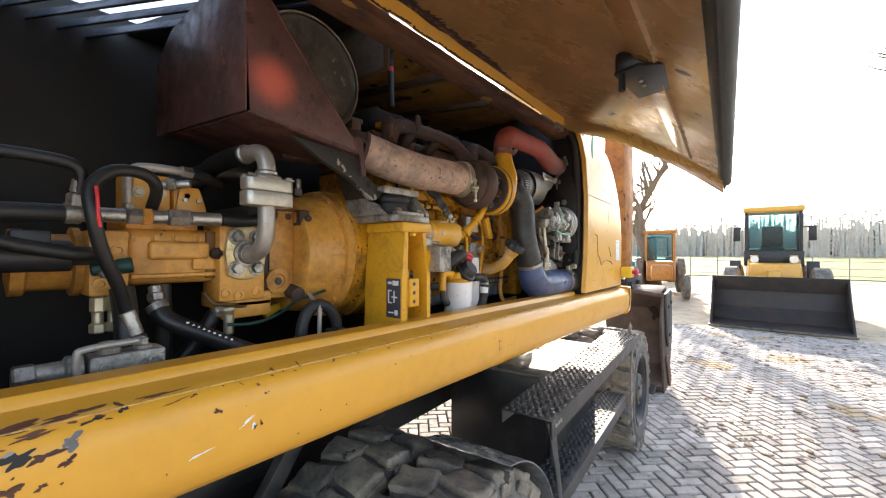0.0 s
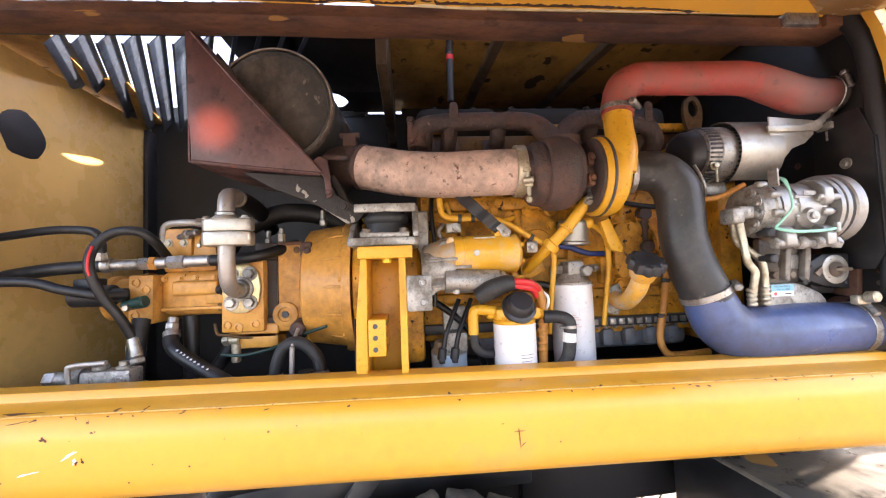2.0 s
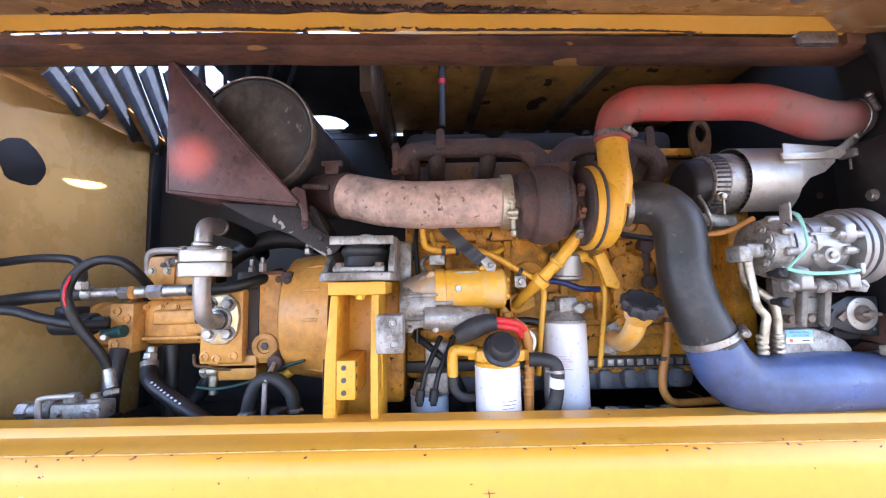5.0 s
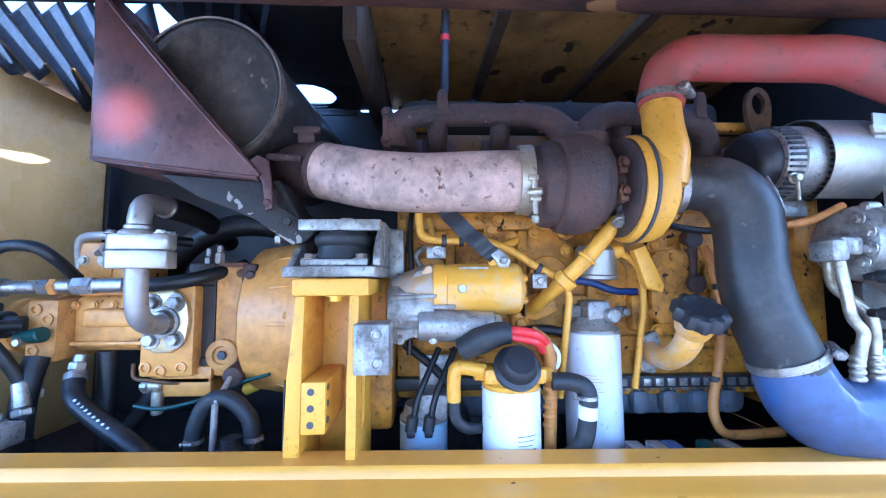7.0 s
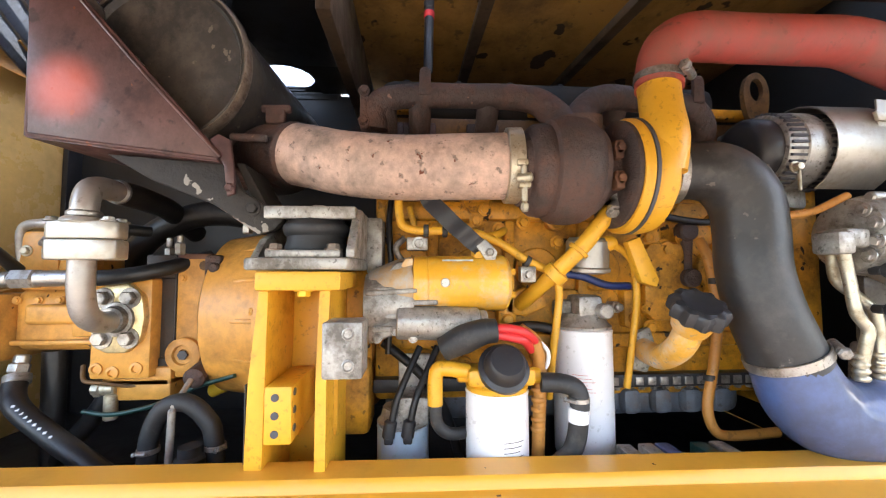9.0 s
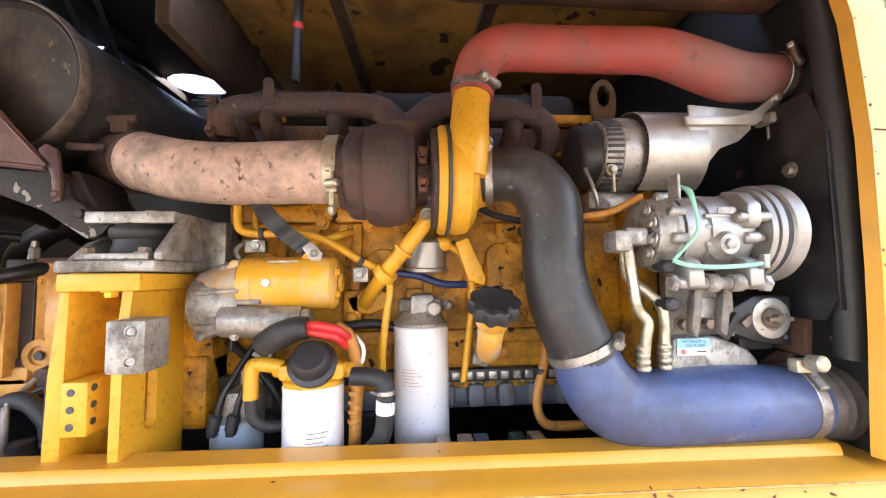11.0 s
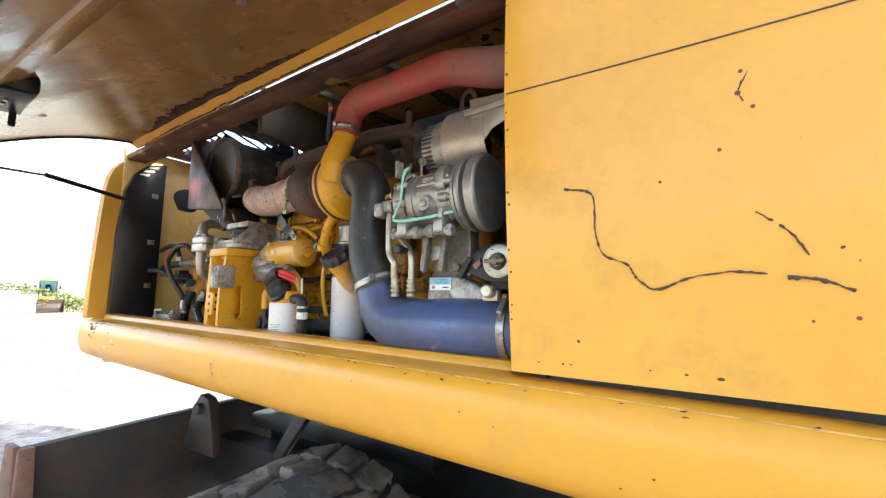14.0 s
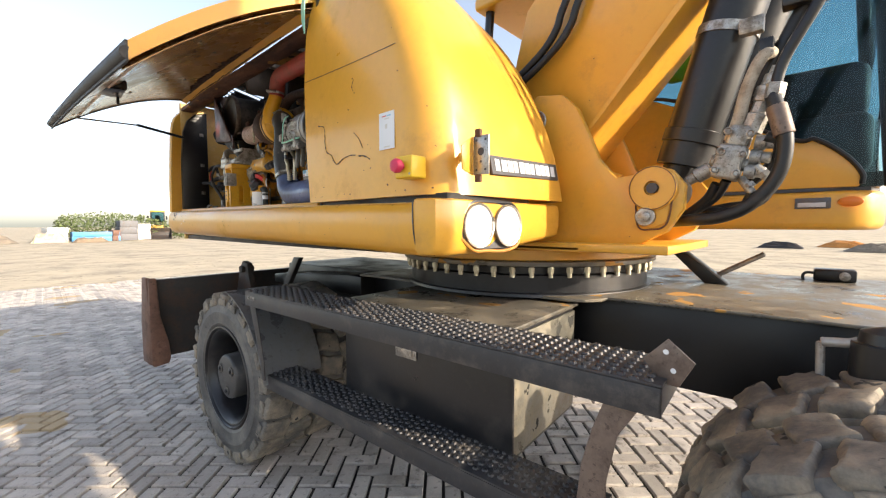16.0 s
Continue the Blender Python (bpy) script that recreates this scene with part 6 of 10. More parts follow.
for y, z, r in ((1.18, 1.57, 0.012), (1.33, 1.59, 0.014), (1.58, 1.585, 0.012), (1.62, 1.70, 0.016), (1.70, 1.62, 0.014), (1.60, 1.80, 0.018), (1.55, 1.68, 0.010), (1.37, 1.86, 0.016), (1.22, 1.88, 0.014)):
    part("block_plug", join(lathe((-0.985, y, z), (1, 0, 0), [(-0.02, r * 1.3), (0.004, r * 1.3), (0.006, r), (0.012, r * 0.9)], 18), lathe((-0.974, y, z), (1, 0, 0), [(0, r * 0.6), (0.008, r * 0.6)], 6)), M_ENG, engine)
for k in range(9):
    part("head_bolt", hexbolt((-1.045, 1.02 + k * 0.098, 2.03), (1, 0, 0), 0.010, 0.012), M_GREASE, engine)
for k in range(5):
    y = 1.10 + k * 0.155
    part("block_web", prism([(y, 1.64), (y + 0.022, 1.64), (y + 0.030, 1.86), (y + 0.008, 1.86)], "x", -1.005, -0.982, 0.006), M_ENG, engine)
part("loom", tube([(-0.975, 1.04, 1.70), (-0.955, 1.12, 1.655), (-0.95, 1.20, 1.64), (-0.955, 1.30, 1.65), (-0.96, 1.36, 1.64)], 0.010), M_HOSE, lines, "black cable loom")
part("loom", tube([(-0.97, 1.02, 1.62), (-0.95, 1.08, 1.575), (-0.94, 1.12, 1.53), (-0.95, 1.15, 1.46), (-0.97, 1.18, 1.34)], 0.009), M_HOSE, lines)
part("loom", tube([(-0.965, 1.52, 1.90), (-0.955, 1.57, 1.87), (-0.955, 1.66, 1.855), (-0.95, 1.72, 1.86)], 0.007), M_HOSE, lines)
part("white_wire", tube([(-0.86, 1.288, 1.64), (-0.85, 1.303, 1.622), (-0.852, 1.302, 1.598), (-0.862, 1.29, 1.585)], 0.0035, 8), M_LABEL, lines, "white looped wire")
for k in range(7):
    part("conduit_rib", lathe((-0.8585, 1.2905 - 0.0006 * k, 1.585 - 0.016 * k), (0, 0, 1), [(0, 0.0112), (0.002, 0.0125), (0.006, 0.0125), (0.008, 0.0112)], 14, close=False), M_ORANGE, starter)

# ---- exhaust, turbocharger ----
muffler = thing("muffler", (-1.2, 0.63, 1.97), "round dark steel muffler behind a rusty heat shield", "muffler")
mc = Vector((-0.90, 0.637, 2.128))
mx = Vector((-1, 0.04, 0.02))
part("shell", lathe(mc, mx, [(0.010, 0.0), (0.011, 0.06), (0.008, 0.124), (0.006, 0.132), (-0.004, 0.138), (-0.002, 0.144), (0.012, 0.145), (0.014, 0.141), (0.55, 0.141), (0.56, 0.12)], 64), M_MUF, muffler)
part("outlet_collar", join(tube([(-1.10, 0.68, 1.995), (-1.04, 0.75, 1.998), (-0.99, 0.80, 1.995), (-0.955, 0.853, 1.982), (-0.951, 0.863, 1.979)], 0.056, 32), box(-0.955, -0.935, 0.80, 0.835, 2.035, 2.065, 0.005), cyl((-0.945, 0.79, 2.065), (-0.945, 0.845, 2.066), 0.008)), M_CAST, muffler)
part("shield_face", prism([(0.447, 2.315), (0.462, 1.978), (0.475, 1.972), (0.757, 1.94), (0.762, 1.95), (0.50, 2.25)], "x", -0.858, -0.853, 0.001), M_BOX, muffler, "rusty dark red heat shield sheet")
part("shield_side", prism([(-0.858, 1.976), (-0.853, 2.315), (-1.30, 2.30), (-1.42, 2.24), (-1.42, 2.02)], "y", 0.452, 0.457, 0.001), M_BOX, muffler)
part("shield_floor", thicken(loft([[(-0.856, 0.458, 1.977), (-0.856, 0.60, 1.958), (-0.856, 0.757, 1.941)], [(-1.02, 0.458, 1.985), (-1.0, 0.62, 1.955), (-0.98, 0.775, 1.940)], [(-1.40, 0.458, 2.02), (-1.25, 0.60, 1.98), (-1.10, 0.775, 1.95)]]), 0.004), M_BOX, muffler)
part("carrier_arm", prism([(0.570, 1.952), (0.757, 1.938), (0.775, 1.925), (0.79, 1.893), (0.83, 1.868), (0.862, 1.845), (0.845, 1.826), (0.820, 1.818), (0.746, 1.868), (0.646, 1.908)], "x", -0.888, -0.868, 0.004), M_SOOT, muffler, "scuffed dark carrier bracket")
part("carrier_web", prism([(0.770, 1.945), (0.785, 1.945), (0.845, 1.835), (0.825, 1.828)], "x", -1.0, -0.889, 0.003), M_SOOT, muffler)
part("carrier_bolt", hexbolt((-0.868, 0.81, 1.862), (1, 0, 0), 0.009), M_SOOT, muffler)
part("disc_rim", lathe(mc + mx * 0.012, mx, [(-0.018, 0.1435), (-0.020, 0.1465), (-0.014, 0.1495), (0.004, 0.1495), (0.010, 0.145)], 72, close=False), M_GREYRUST, muffler, "raised seam of the muffler end")
part("shield_fold", tube([(-0.853, 0.762, 1.945), (-0.8525, 0.63, 2.09), (-0.8525, 0.50, 2.243), (-0.852, 0.448, 2.31)], 0.0028, 8, 4), M_BOX, muffler)
part("stud", cyl((-0.90, 0.755, 1.995), (-0.90, 0.82, 1.992), 0.007), M_CAST, muffler)
part("shield_lip", tube([(-0.8545, 0.462, 1.978), (-0.8535, 0.55, 1.966), (-0.8535, 0.66, 1.953), (-0.854, 0.757, 1.942)], 0.003, 8, 6), M_BOX, muffler)
part("carrier_hook", join(prism([(0.742, 1.975), (0.755, 1.985), (0.775, 1.975), (0.782, 1.93), (0.785, 1.885), (0.772, 1.88), (0.766, 1.93)], "x", -0.864, -0.856, 0.002), cyl((-0.868, 0.776, 1.895), (-0.852, 0.776, 1.895), 0.008, seg=6)), M_BOX, muffler)
part("foil_tape", prism([(0.50, 2.22), (0.515, 2.25), (0.555, 2.20), (0.56, 2.17)], "x", -0.875, -0.868, 0.002), M_MUF, muffler)
exh = thing("exhaust_pipe", (-0.93, 1.05, 1.88), "flaking pinkish-grey exhaust pipe between turbo and muffler", "exhaust pipe")
part("pipe_lip", lathe((-0.957, 0.846, 1.983), (0.38, 0.89, -0.25), [(0, 0.056), (0.001, 0.0605), (0.008, 0.0615), (0.014, 0.0585)], 40, close=False), M_CAST, exh)
part("pipe", tube([(-0.955, 0.850, 1.982), (-0.938, 0.89, 1.971), (-0.915, 0.96, 1.953), (-0.90, 1.06, 1.943), (-0.885, 1.16, 1.942), (-0.875, 1.255, 1.942)], 0.0585, 40), M_EXH, exh)
part("v_clamp", join(lathe((-0.875, 1.238, 1.942), (0.05, 1, 0), [(0, 0.060), (0.002, 0.066), (0.026, 0.067), (0.028, 0.060)], 40, close=False), box(-0.815, -0.80, 1.245, 1.262, 1.925, 1.935, 0.002), cyl((-0.806, 1.256, 1.935), (-0.806, 1.256, 1.865), 0.005), cyl((-0.812, 1.245, 1.905), (-0.800, 1.268, 1.905), 0.008), box(-0.815, -0.80, 1.246, 1.266, 1.888, 1.898, 0.003), cyl((-0.806, 1.256, 1.865), (-0.806, 1.256, 1.85), 0.007, seg=6)), M_ZINC, exh, "steel V-band clamp")
turbo = thing("turbocharger", (-0.88, 1.40, 1.84), "turbocharger with rusty turbine and yellow compressor housing", "turbocharger")
tc = Vector((-0.868, 1.262, 1.932))
part("turbine_housing", lathe(tc, (0.0, 1, 0), [(0, 0.062), (0.010, 0.064), (0.014, 0.074), (0.022, 0.080), (0.038, 0.082), (0.046, 0.080), (0.050, 0.088), (0.062, 0.0935), (0.085, 0.095), (0.108, 0.092), (0.122, 0.084), (0.126, 0.078), (0.135, 0.076), (0.14, 0.05)], 48), M_CAST, turbo)
part("turbine_foot", tube([(-0.88, 1.37, 2.03), (-0.885, 1.372, 1.98), (-0.89, 1.37, 1.93)], 0.05, 20), M_CAST, turbo)
part("bearing_housing", lathe((-0.868, 1.395, 1.93), (0, 1, 0), [(0, 0.052), (0.06, 0.052)], 28), M_CAST, turbo)
for z in (1.905, 1.955):
    part("turbine_clamp", join(box(-0.815, -0.795, 1.403, 1.418, z - 0.018, z + 0.012, 0.003), hexbolt((-0.797, 1.411, z), (1, 0, 0), 0.007)), M_RUSTRAIL, turbo)
part("compressor_back", lathe((-0.865, 1.425, 1.925), (0, 1, 0), [(0, 0.085), (0.004, 0.094), (0.012, 0.094)], 40), M_CAST, turbo)
vol = lathe((-0.865, 1.437, 1.922), (0, 1, 0), [(0, 0.097), (0.006, 0.101), (0.014, 0.101), (0.018, 0.096), (0.022, 0.098), (0.035, 0.102), (0.055, 0.098), (0.068, 0.082), (0.072, 0.06), (0.082, 0.05), (0.098, 0.047)], 48)
part("compressor_housing", vol, M_ENGCLEAN, turbo)
part("compressor_outlet", tube([(-0.80, 1.487, 1.915), (-0.800, 1.49, 1.97), (-0.815, 1.495, 2.02), (-0.828, 1.50, 2.06), (-0.833, 1.503, 2.085)], 0.035, 24, radii=[0.032, 0.036, 0.034, 0.034, 0.036]), M_ENGCLEAN, turbo)
part("v_band", lathe((-0.865, 1.452, 1.922), (0, 1, 0), [(0, 0.0985), (0.001, 0.1025), (0.006, 0.1025), (0.007, 0.0985)], 44, close=False), M_INK, turbo)
part("oil_feed", join(tube([(-0.84, 1.418, 1.86), (-0.845, 1.43, 1.875), (-0.85, 1.425, 1.90)], 0.011), hexbolt((-0.838, 1.418, 1.857), (1, 0, -1), 0.009)), M_STEEL, turbo)

red = thing("charge_air_hose", (-0.83, 1.8, 2.08), "faded red silicone charge-air hose with steel clamps", "hose")
part("hose", tube([(-0.833, 1.503, 2.07), (-0.836, 1.508, 2.11), (-0.836, 1.525, 2.148), (-0.836, 1.57, 2.168), (-0.838, 1.66, 2.170), (-0.84, 1.78, 2.172), (-0.84, 1.87, 2.170), (-0.842, 1.95, 2.148), (-0.845, 2.02, 2.128), (-0.85, 2.08, 2.128), (-0.855, 2.15, 2.135)], 0.043, 32, radii=[0.039, 0.039, 0.040, 0.041, 0.041, 0.042, 0.043, 0.046, 0.048, 0.046, 0.044]), M_RED, red)
part("clamp", clamp((-0.834, 1.5045, 2.088), (0.0, 0.1, 1), 0.0395, 0.013, (1, 0.9, 0)), M_STEEL, red)
part("clamp", clamp((-0.853, 2.118, 2.132), (0, 1, 0.05), 0.047, 0.014, (1, 0, 0.3)), M_STEEL, red)
ih = thing("intake_hose", (-0.80, 1.63, 1.6), "thick black rubber intake hose from the turbo", "hose")
part("hose", tube([(-0.855, 1.518, 1.925), (-0.835, 1.56, 1.928), (-0.82, 1.60, 1.915), (-0.815, 1.632, 1.875), (-0.812, 1.638, 1.82), (-0.808, 1.636, 1.76), (-0.803, 1.645, 1.70), (-0.80, 1.665, 1.645), (-0.80, 1.685, 1.602)], 0.053, 36, radii=[0.048, 0.049, 0.052, 0.054, 0.053, 0.053, 0.054, 0.055, 0.056]), M_INTAKE, ih)
part("clamp", clamp((-0.848, 1.534, 1.927), (0.2, 1, 0), 0.0515, 0.014, (0.6, 0, 0.9)), M_STEEL, ih)
bp = thing("intake_pipe", (-0.80, 1.9, 1.47), "dark blue metal intake pipe with a wide band clamp", "pipe")
part("pipe", tube([(-0.80, 1.668, 1.640), (-0.80, 1.684, 1.600), (-0.80, 1.708, 1.553), (-0.80, 1.748, 1.522), (-0.80, 1.82, 1.515), (-0.80, 1.92, 1.518), (-0.80, 2.00, 1.518), (-0.80, 2.09, 1.516)], 0.060, 40, radii=[0.052, 0.056, 0.062, 0.0645, 0.065, 0.065, 0.063, 0.058]), M_BLUE, bp)
part("band_clamp", clamp((-0.80, 1.678, 1.618), (0.0, -0.38, 0.92), 0.0575, 0.016, (0.55, 0.8, 0.3)), M_STEEL, bp)
part("pipe_stop", join(box(-0.765, -0.745, 2.015, 2.05, 1.578, 1.600, 0.004), cyl((-0.745, 2.035, 1.596), (-0.72, 2.037, 1.598), 0.013)), M_ZINC, bp)
part("band_clamp", clamp((-0.80, 2.056, 1.517), (0, 1, 0), 0.0612, 0.018, (0.8, 0, 0.8)), M_STEEL, bp)
part("bellows", lathe((-0.80, 2.075, 1.516), (0, 1, -0.03), [(0, 0.058), (0.01, 0.062), (0.018, 0.062), (0.022, 0.054), (0.030, 0.062), (0.038, 0.062), (0.043, 0.055), (0.052, 0.063), (0.06, 0.063), (0.07, 0.056), (0.09, 0.06)], 36), M_DUSTRUB, bp, "dusty black ribbed bellows")

# ---- alternator and air-conditioning compressor ----
alt = thing("alternator", (-0.93, 1.80, 1.90), "silver finned alternator with a black end cover", "alternator")
ac_ = Vector((-0.935, 1.738, 1.993))
part("end_cover", lathe(ac_ + Vector((0, -0.012, 0)), (0, 1, 0), [(0, 0.050), (0.004, 0.060), (0.012, 0.065), (0.042, 0.066)], 40), M_PLASTIC, alt)
part("housing", lathe(ac_, (0, 1, 0), [(0.03, 0.068), (0.032, 0.073), (0.065, 0.076), (0.068, 0.079), (0.105, 0.079), (0.108, 0.076), (0.145, 0.073), (0.15, 0.06)], 44), M_ALU, alt)
for k in range(40):
    a = 2 * math.pi * k / 40
    for s in (0.050, 0.128):
        sl = box(-0.0025, 0.0025, -0.015, 0.015, -0.0024, 0.0024, 0.0)
        sl.transform(Matrix.Translation(ac_ + Vector((0, s, 0))) @ Matrix.Rotation(a, 4, "Y") @ Matrix.Translation((0.0755, 0, 0)))
        part("vent_slot", sl, M_INK, alt)
part("terminal", join(hexbolt((-0.862, 1.777, 1.945), (1, 0, 0), 0.008, 0.012), cyl((-0.855, 1.777, 1.945), (-0.855, 1.777, 1.90), 0.003)), M_ZINC, alt)
part("pulley", lathe(ac_ + Vector((0, 0.16, 0)), (0, 1, 0), [(0, 0.035), (0.03, 0.035)], 30), M_BLACK, alt)
part("alternator_lug", box(-1.0, -0.93, 1.76, 1.87, 1.88, 1.92, 0.008), M_ALU, alt)
part("alternator_lug", box(-1.03, -0.95, 1.76, 1.87, 2.03, 2.06, 0.008), M_ALU, alt)
part("lead", tube([(-0.87, 1.728, 1.95), (-0.855, 1.735, 1.91), (-0.86, 1.745, 1.87), (-0.90, 1.735, 1.85)], 0.004), M_STEEL, alt)
sh = thing("heat_guard", (-0.9, 1.92, 1.90), "bent bright sheet guard over the alternator", "guard")
rows = []
for k in range(13):
    a = math.radians(-62 + k * 14)
    rows.append([(ac_.x + 0.092 * math.cos(a), y, ac_.z + 0.092 * math.sin(a)) for y in (1.845, 1.89, 1.93, 1.968)])
part("curved_sheet", thicken(loft(rows), 0.002), M_SHIELD, sh)
part("guard_tab", prism([(1.93, 1.965), (1.97, 1.962), (1.99, 1.985), (2.03, 2.0), (2.057, 2.024), (2.06, 2.062), (1.93, 2.072)], "x", -0.852, -0.848, 0.001), M_SHIELD, sh)
part("guard_arm", join(prism([(1.915, 2.045), (2.02, 2.047), (2.065, 2.062), (2.095, 2.085), (2.112, 2.10), (2.12, 2.085), (2.098, 2.055), (2.06, 2.03), (1.92, 2.028)], "x", -0.846, -0.838, 0.002), cyl((-0.842, 2.105, 2.085), (-0.83, 2.105, 2.085), 0.009)), M_SHIELD, sh)
acc = thing("air_conditioning_compressor", (-0.79, 1.9, 1.73), "silver air-conditioning compressor with a wide belt pulley", "compressor")
cc = Vector((-0.79, 1.785, 1.812))
part("rear_head", lathe(cc, (0, 1, 0), [(-0.0043, 0.045), (0.0, 0.058), (0.0258, 0.062), (0.0292, 0.066), (0.0361, 0.066)], 36), M_ALU, acc)
part("body", lathe(cc, (0, 1, 0), [(0.0361, 0.06), (0.0396, 0.064), (0.060, 0.065), (0.061, 0.062), (0.082, 0.062), (0.083, 0.066), (0.129, 0.065), (0.1462, 0.066), (0.160, 0.06), (0.170, 0.05)], 48), M_ALUCLEAN, acc)
for a in (-0.9, -0.2, 0.5, 1.2):
    bp_ = cc + Vector((0.064 * math.cos(a), 0, 0.064 * math.sin(a)))
    part("bolt_boss", cyl(bp_ + Vector((0, 0.015, 0)), bp_ + Vector((0, 0.042, 0)), 0.009), M_ALUCLEAN, acc)
    part("through_bolt", join(cyl(bp_ + Vector((0, 0.135, 0)), bp_ + Vector((0, 0.160, 0)), 0.010), cyl(bp_ + Vector((0, 0.158, 0)), bp_ + Vector((0, 0.170, 0)), 0.0065, seg=6)), M_ALUCLEAN, acc)
part("ear", join(prism([(-0.79, 1.845), (-0.722, 1.812), (-0.712, 1.822), (-0.712, 1.852), (-0.735, 1.875), (-0.79, 1.878)], "y", 1.918, 1.942, 0.005), cyl((-0.722, 1.905, 1.832), (-0.722, 1.962, 1.832), 0.0085)), M_ALUCLEAN, acc)
for y0_, y1_ in ((1.815, 1.842), (1.915, 1.94)):
    part("foot_ear", prism([(-0.80, 1.79), (-0.722, 1.765), (-0.712, 1.748), (-0.712, 1.722), (-0.738, 1.716), (-0.80, 1.75)], "y", y0_, y1_, 0.005), M_ALUCLEAN, acc)
part("cross_bolt", join(cyl((-0.727, 1.796, 1.729), (-0.727, 1.952, 1.726), 0.0095), cyl((-0.727, 1.792, 1.729), (-0.727, 1.803, 1.729), 0.014, seg=6), cyl((-0.727, 1.944, 1.726), (-0.727, 1.958, 1.726), 0.014, seg=6)), M_ALU, acc, "long pivot bolt")
for y_ in (1.862, 1.902):
    part("pivot_sleeve", cyl((-0.727, y_ - 0.010, 1.728), (-0.727, y_ + 0.010, 1.728), 0.0145), M_ALU, acc)
for z_ in (1.835, 1.818, 1.79):
    part("body_ridge", box(-0.742, -0.7265, 1.858, 1.905, z_ - 0.004, z_ + 0.004, 0.003), M_ALUCLEAN, acc)
part("centre_bolt", join(lathe((-0.732, 1.888, 1.789), (1, 0, 0), [(0, 0.026), (0.004, 0.024), (0.012, 0.017), (0.016, 0.016)], 24), hexbolt((-0.716, 1.888, 1.789), (1, 0, 0), 0.009, 0.006, False)), M_ALUCLEAN, acc)
part("rating_label", box(-0.7265, -0.7245, 1.878, 1.908, 1.838, 1.848, 0.0), M_ALU, acc)
part("clutch_plate", lathe(cc, (0, 1, 0), [(0.171, 0.05), (0.173, 0.078), (0.181, 0.080), (0.184, 0.072)], 44), M_ALUCLEAN, acc)
part("pulley", lathe(cc, (0, 1, 0), [(0.183, 0.07), (0.185, 0.082), (0.193, 0.084), (0.196, 0.079), (0.204, 0.0775), (0.209, 0.084), (0.229, 0.086), (0.233, 0.082), (0.234, 0.076), (0.228, 0.06), (0.230, 0.03)], 52), M_ALUCLEAN, acc)
part("belt", lathe(cc, (0, 1, 0), [(0.1945, 0.0765), (0.1955, 0.0800), (0.2065, 0.0800), (0.2075, 0.0765)], 48, close=False), M_RUBBER, acc)
part("manifold_block", join(box(-0.80, -0.745, 1.735, 1.775, 1.79, 1.82, 0.006), box(-0.785, -0.74, 1.715, 1.745, 1.78, 1.815, 0.006)), M_ALU, acc)
part("refrigerant_pipe", tube([(-0.765, 1.748, 1.79), (-0.760, 1.752, 1.73), (-0.758, 1.756, 1.69), (-0.757, 1.772, 1.665), (-0.76, 1.770, 1.64), (-0.77, 1.768, 1.59)], 0.0085), M_ZINC, acc, "gold-passivated pipe")
part("refrigerant_pipe", tube([(-0.785, 1.752, 1.79), (-0.785, 1.757, 1.74), (-0.78, 1.790, 1.71), (-0.775, 1.810, 1.68), (-0.775, 1.810, 1.60)], 0.0085), M_ZINC, acc)
for p in ((-0.75, 1.797, 1.755), (-0.752, 1.80, 1.695)):
    part("service_port", join(cyl(p, (p[0] + 0.022, p[1], p[2]), 0.011), cyl((p[0] - 0.02, p[1], p[2]), p, 0.007)), M_PLASTIC, acc)
for k in range(4):
    part("pipe_crimp", join(lathe((-0.767, 1.768, 1.585 + 0.011 * k), (0, 0, 1), [(0, 0.009), (0.003, 0.0112), (0.006, 0.0112), (0.009, 0.009)], 16), lathe((-0.775, 1.810, 1.585 + 0.011 * k), (0, 0, 1), [(0, 0.009), (0.003, 0.0112), (0.006, 0.0112), (0.009, 0.009)], 16)), M_ZINC, acc)
for k_ in range(3):
    part("green_wire", tube([(-0.742 + 0.004 * k_, 1.824 + 0.004 * k_, 1.888 - 0.003 * k_), (-0.722, 1.827 + 0.003 * k_, 1.872), (-0.7115, 1.8305, 1.842), (-0.7095, 1.830, 1.808), (-0.716, 1.812, 1.782), (-0.722, 1.797, 1.764)], 0.0026, 8), M_GREEN, acc, "pale green wire")
part("green_wire", tube([(-0.722, 1.797, 1.764), (-0.712, 1.812, 1.757), (-0.7075, 1.845, 1.753), (-0.7075, 1.90, 1.754), (-0.713, 1.94, 1.759), (-0.73, 1.955, 1.765)], 0.0036, 8), M_GREEN, acc)
part("wire_clip", box(-0.716, -0.706, 1.934, 1.944, 1.750, 1.772, 0.002), M_ALU, acc)
part("wire_clip", box(-0.74, -0.715, 1.806, 1.811, 1.86, 1.90, 0.001), M_ALU, acc)
part("head_strap", lathe(cc, (0, 1, 0), [(0.0365, 0.0665), (0.0372, 0.0672), (0.0405, 0.0672), (0.0412, 0.0662)], 36, close=False), M_STAIN, acc)
for k_, a_ in enumerate((-0.75, -0.25, 0.3, 0.85)):
    bp_ = cc + Vector((0.050 * math.cos(a_), -0.006, 0.050 * math.sin(a_)))
    part("head_bolt", hexbolt(bp_, (0, -1, 0), 0.008, 0.008), M_STEEL, acc)
br = thing("compressor_bracket", (-0.80, 1.9, 1.60), "grey cast compressor bracket with open legs", "bracket")
part("bracket_back", prism([(1.845, 1.745), (1.950, 1.745), (1.948, 1.632), (1.845, 1.632)], "x", -0.838, -0.818, 0.004), M_BRKT, br)
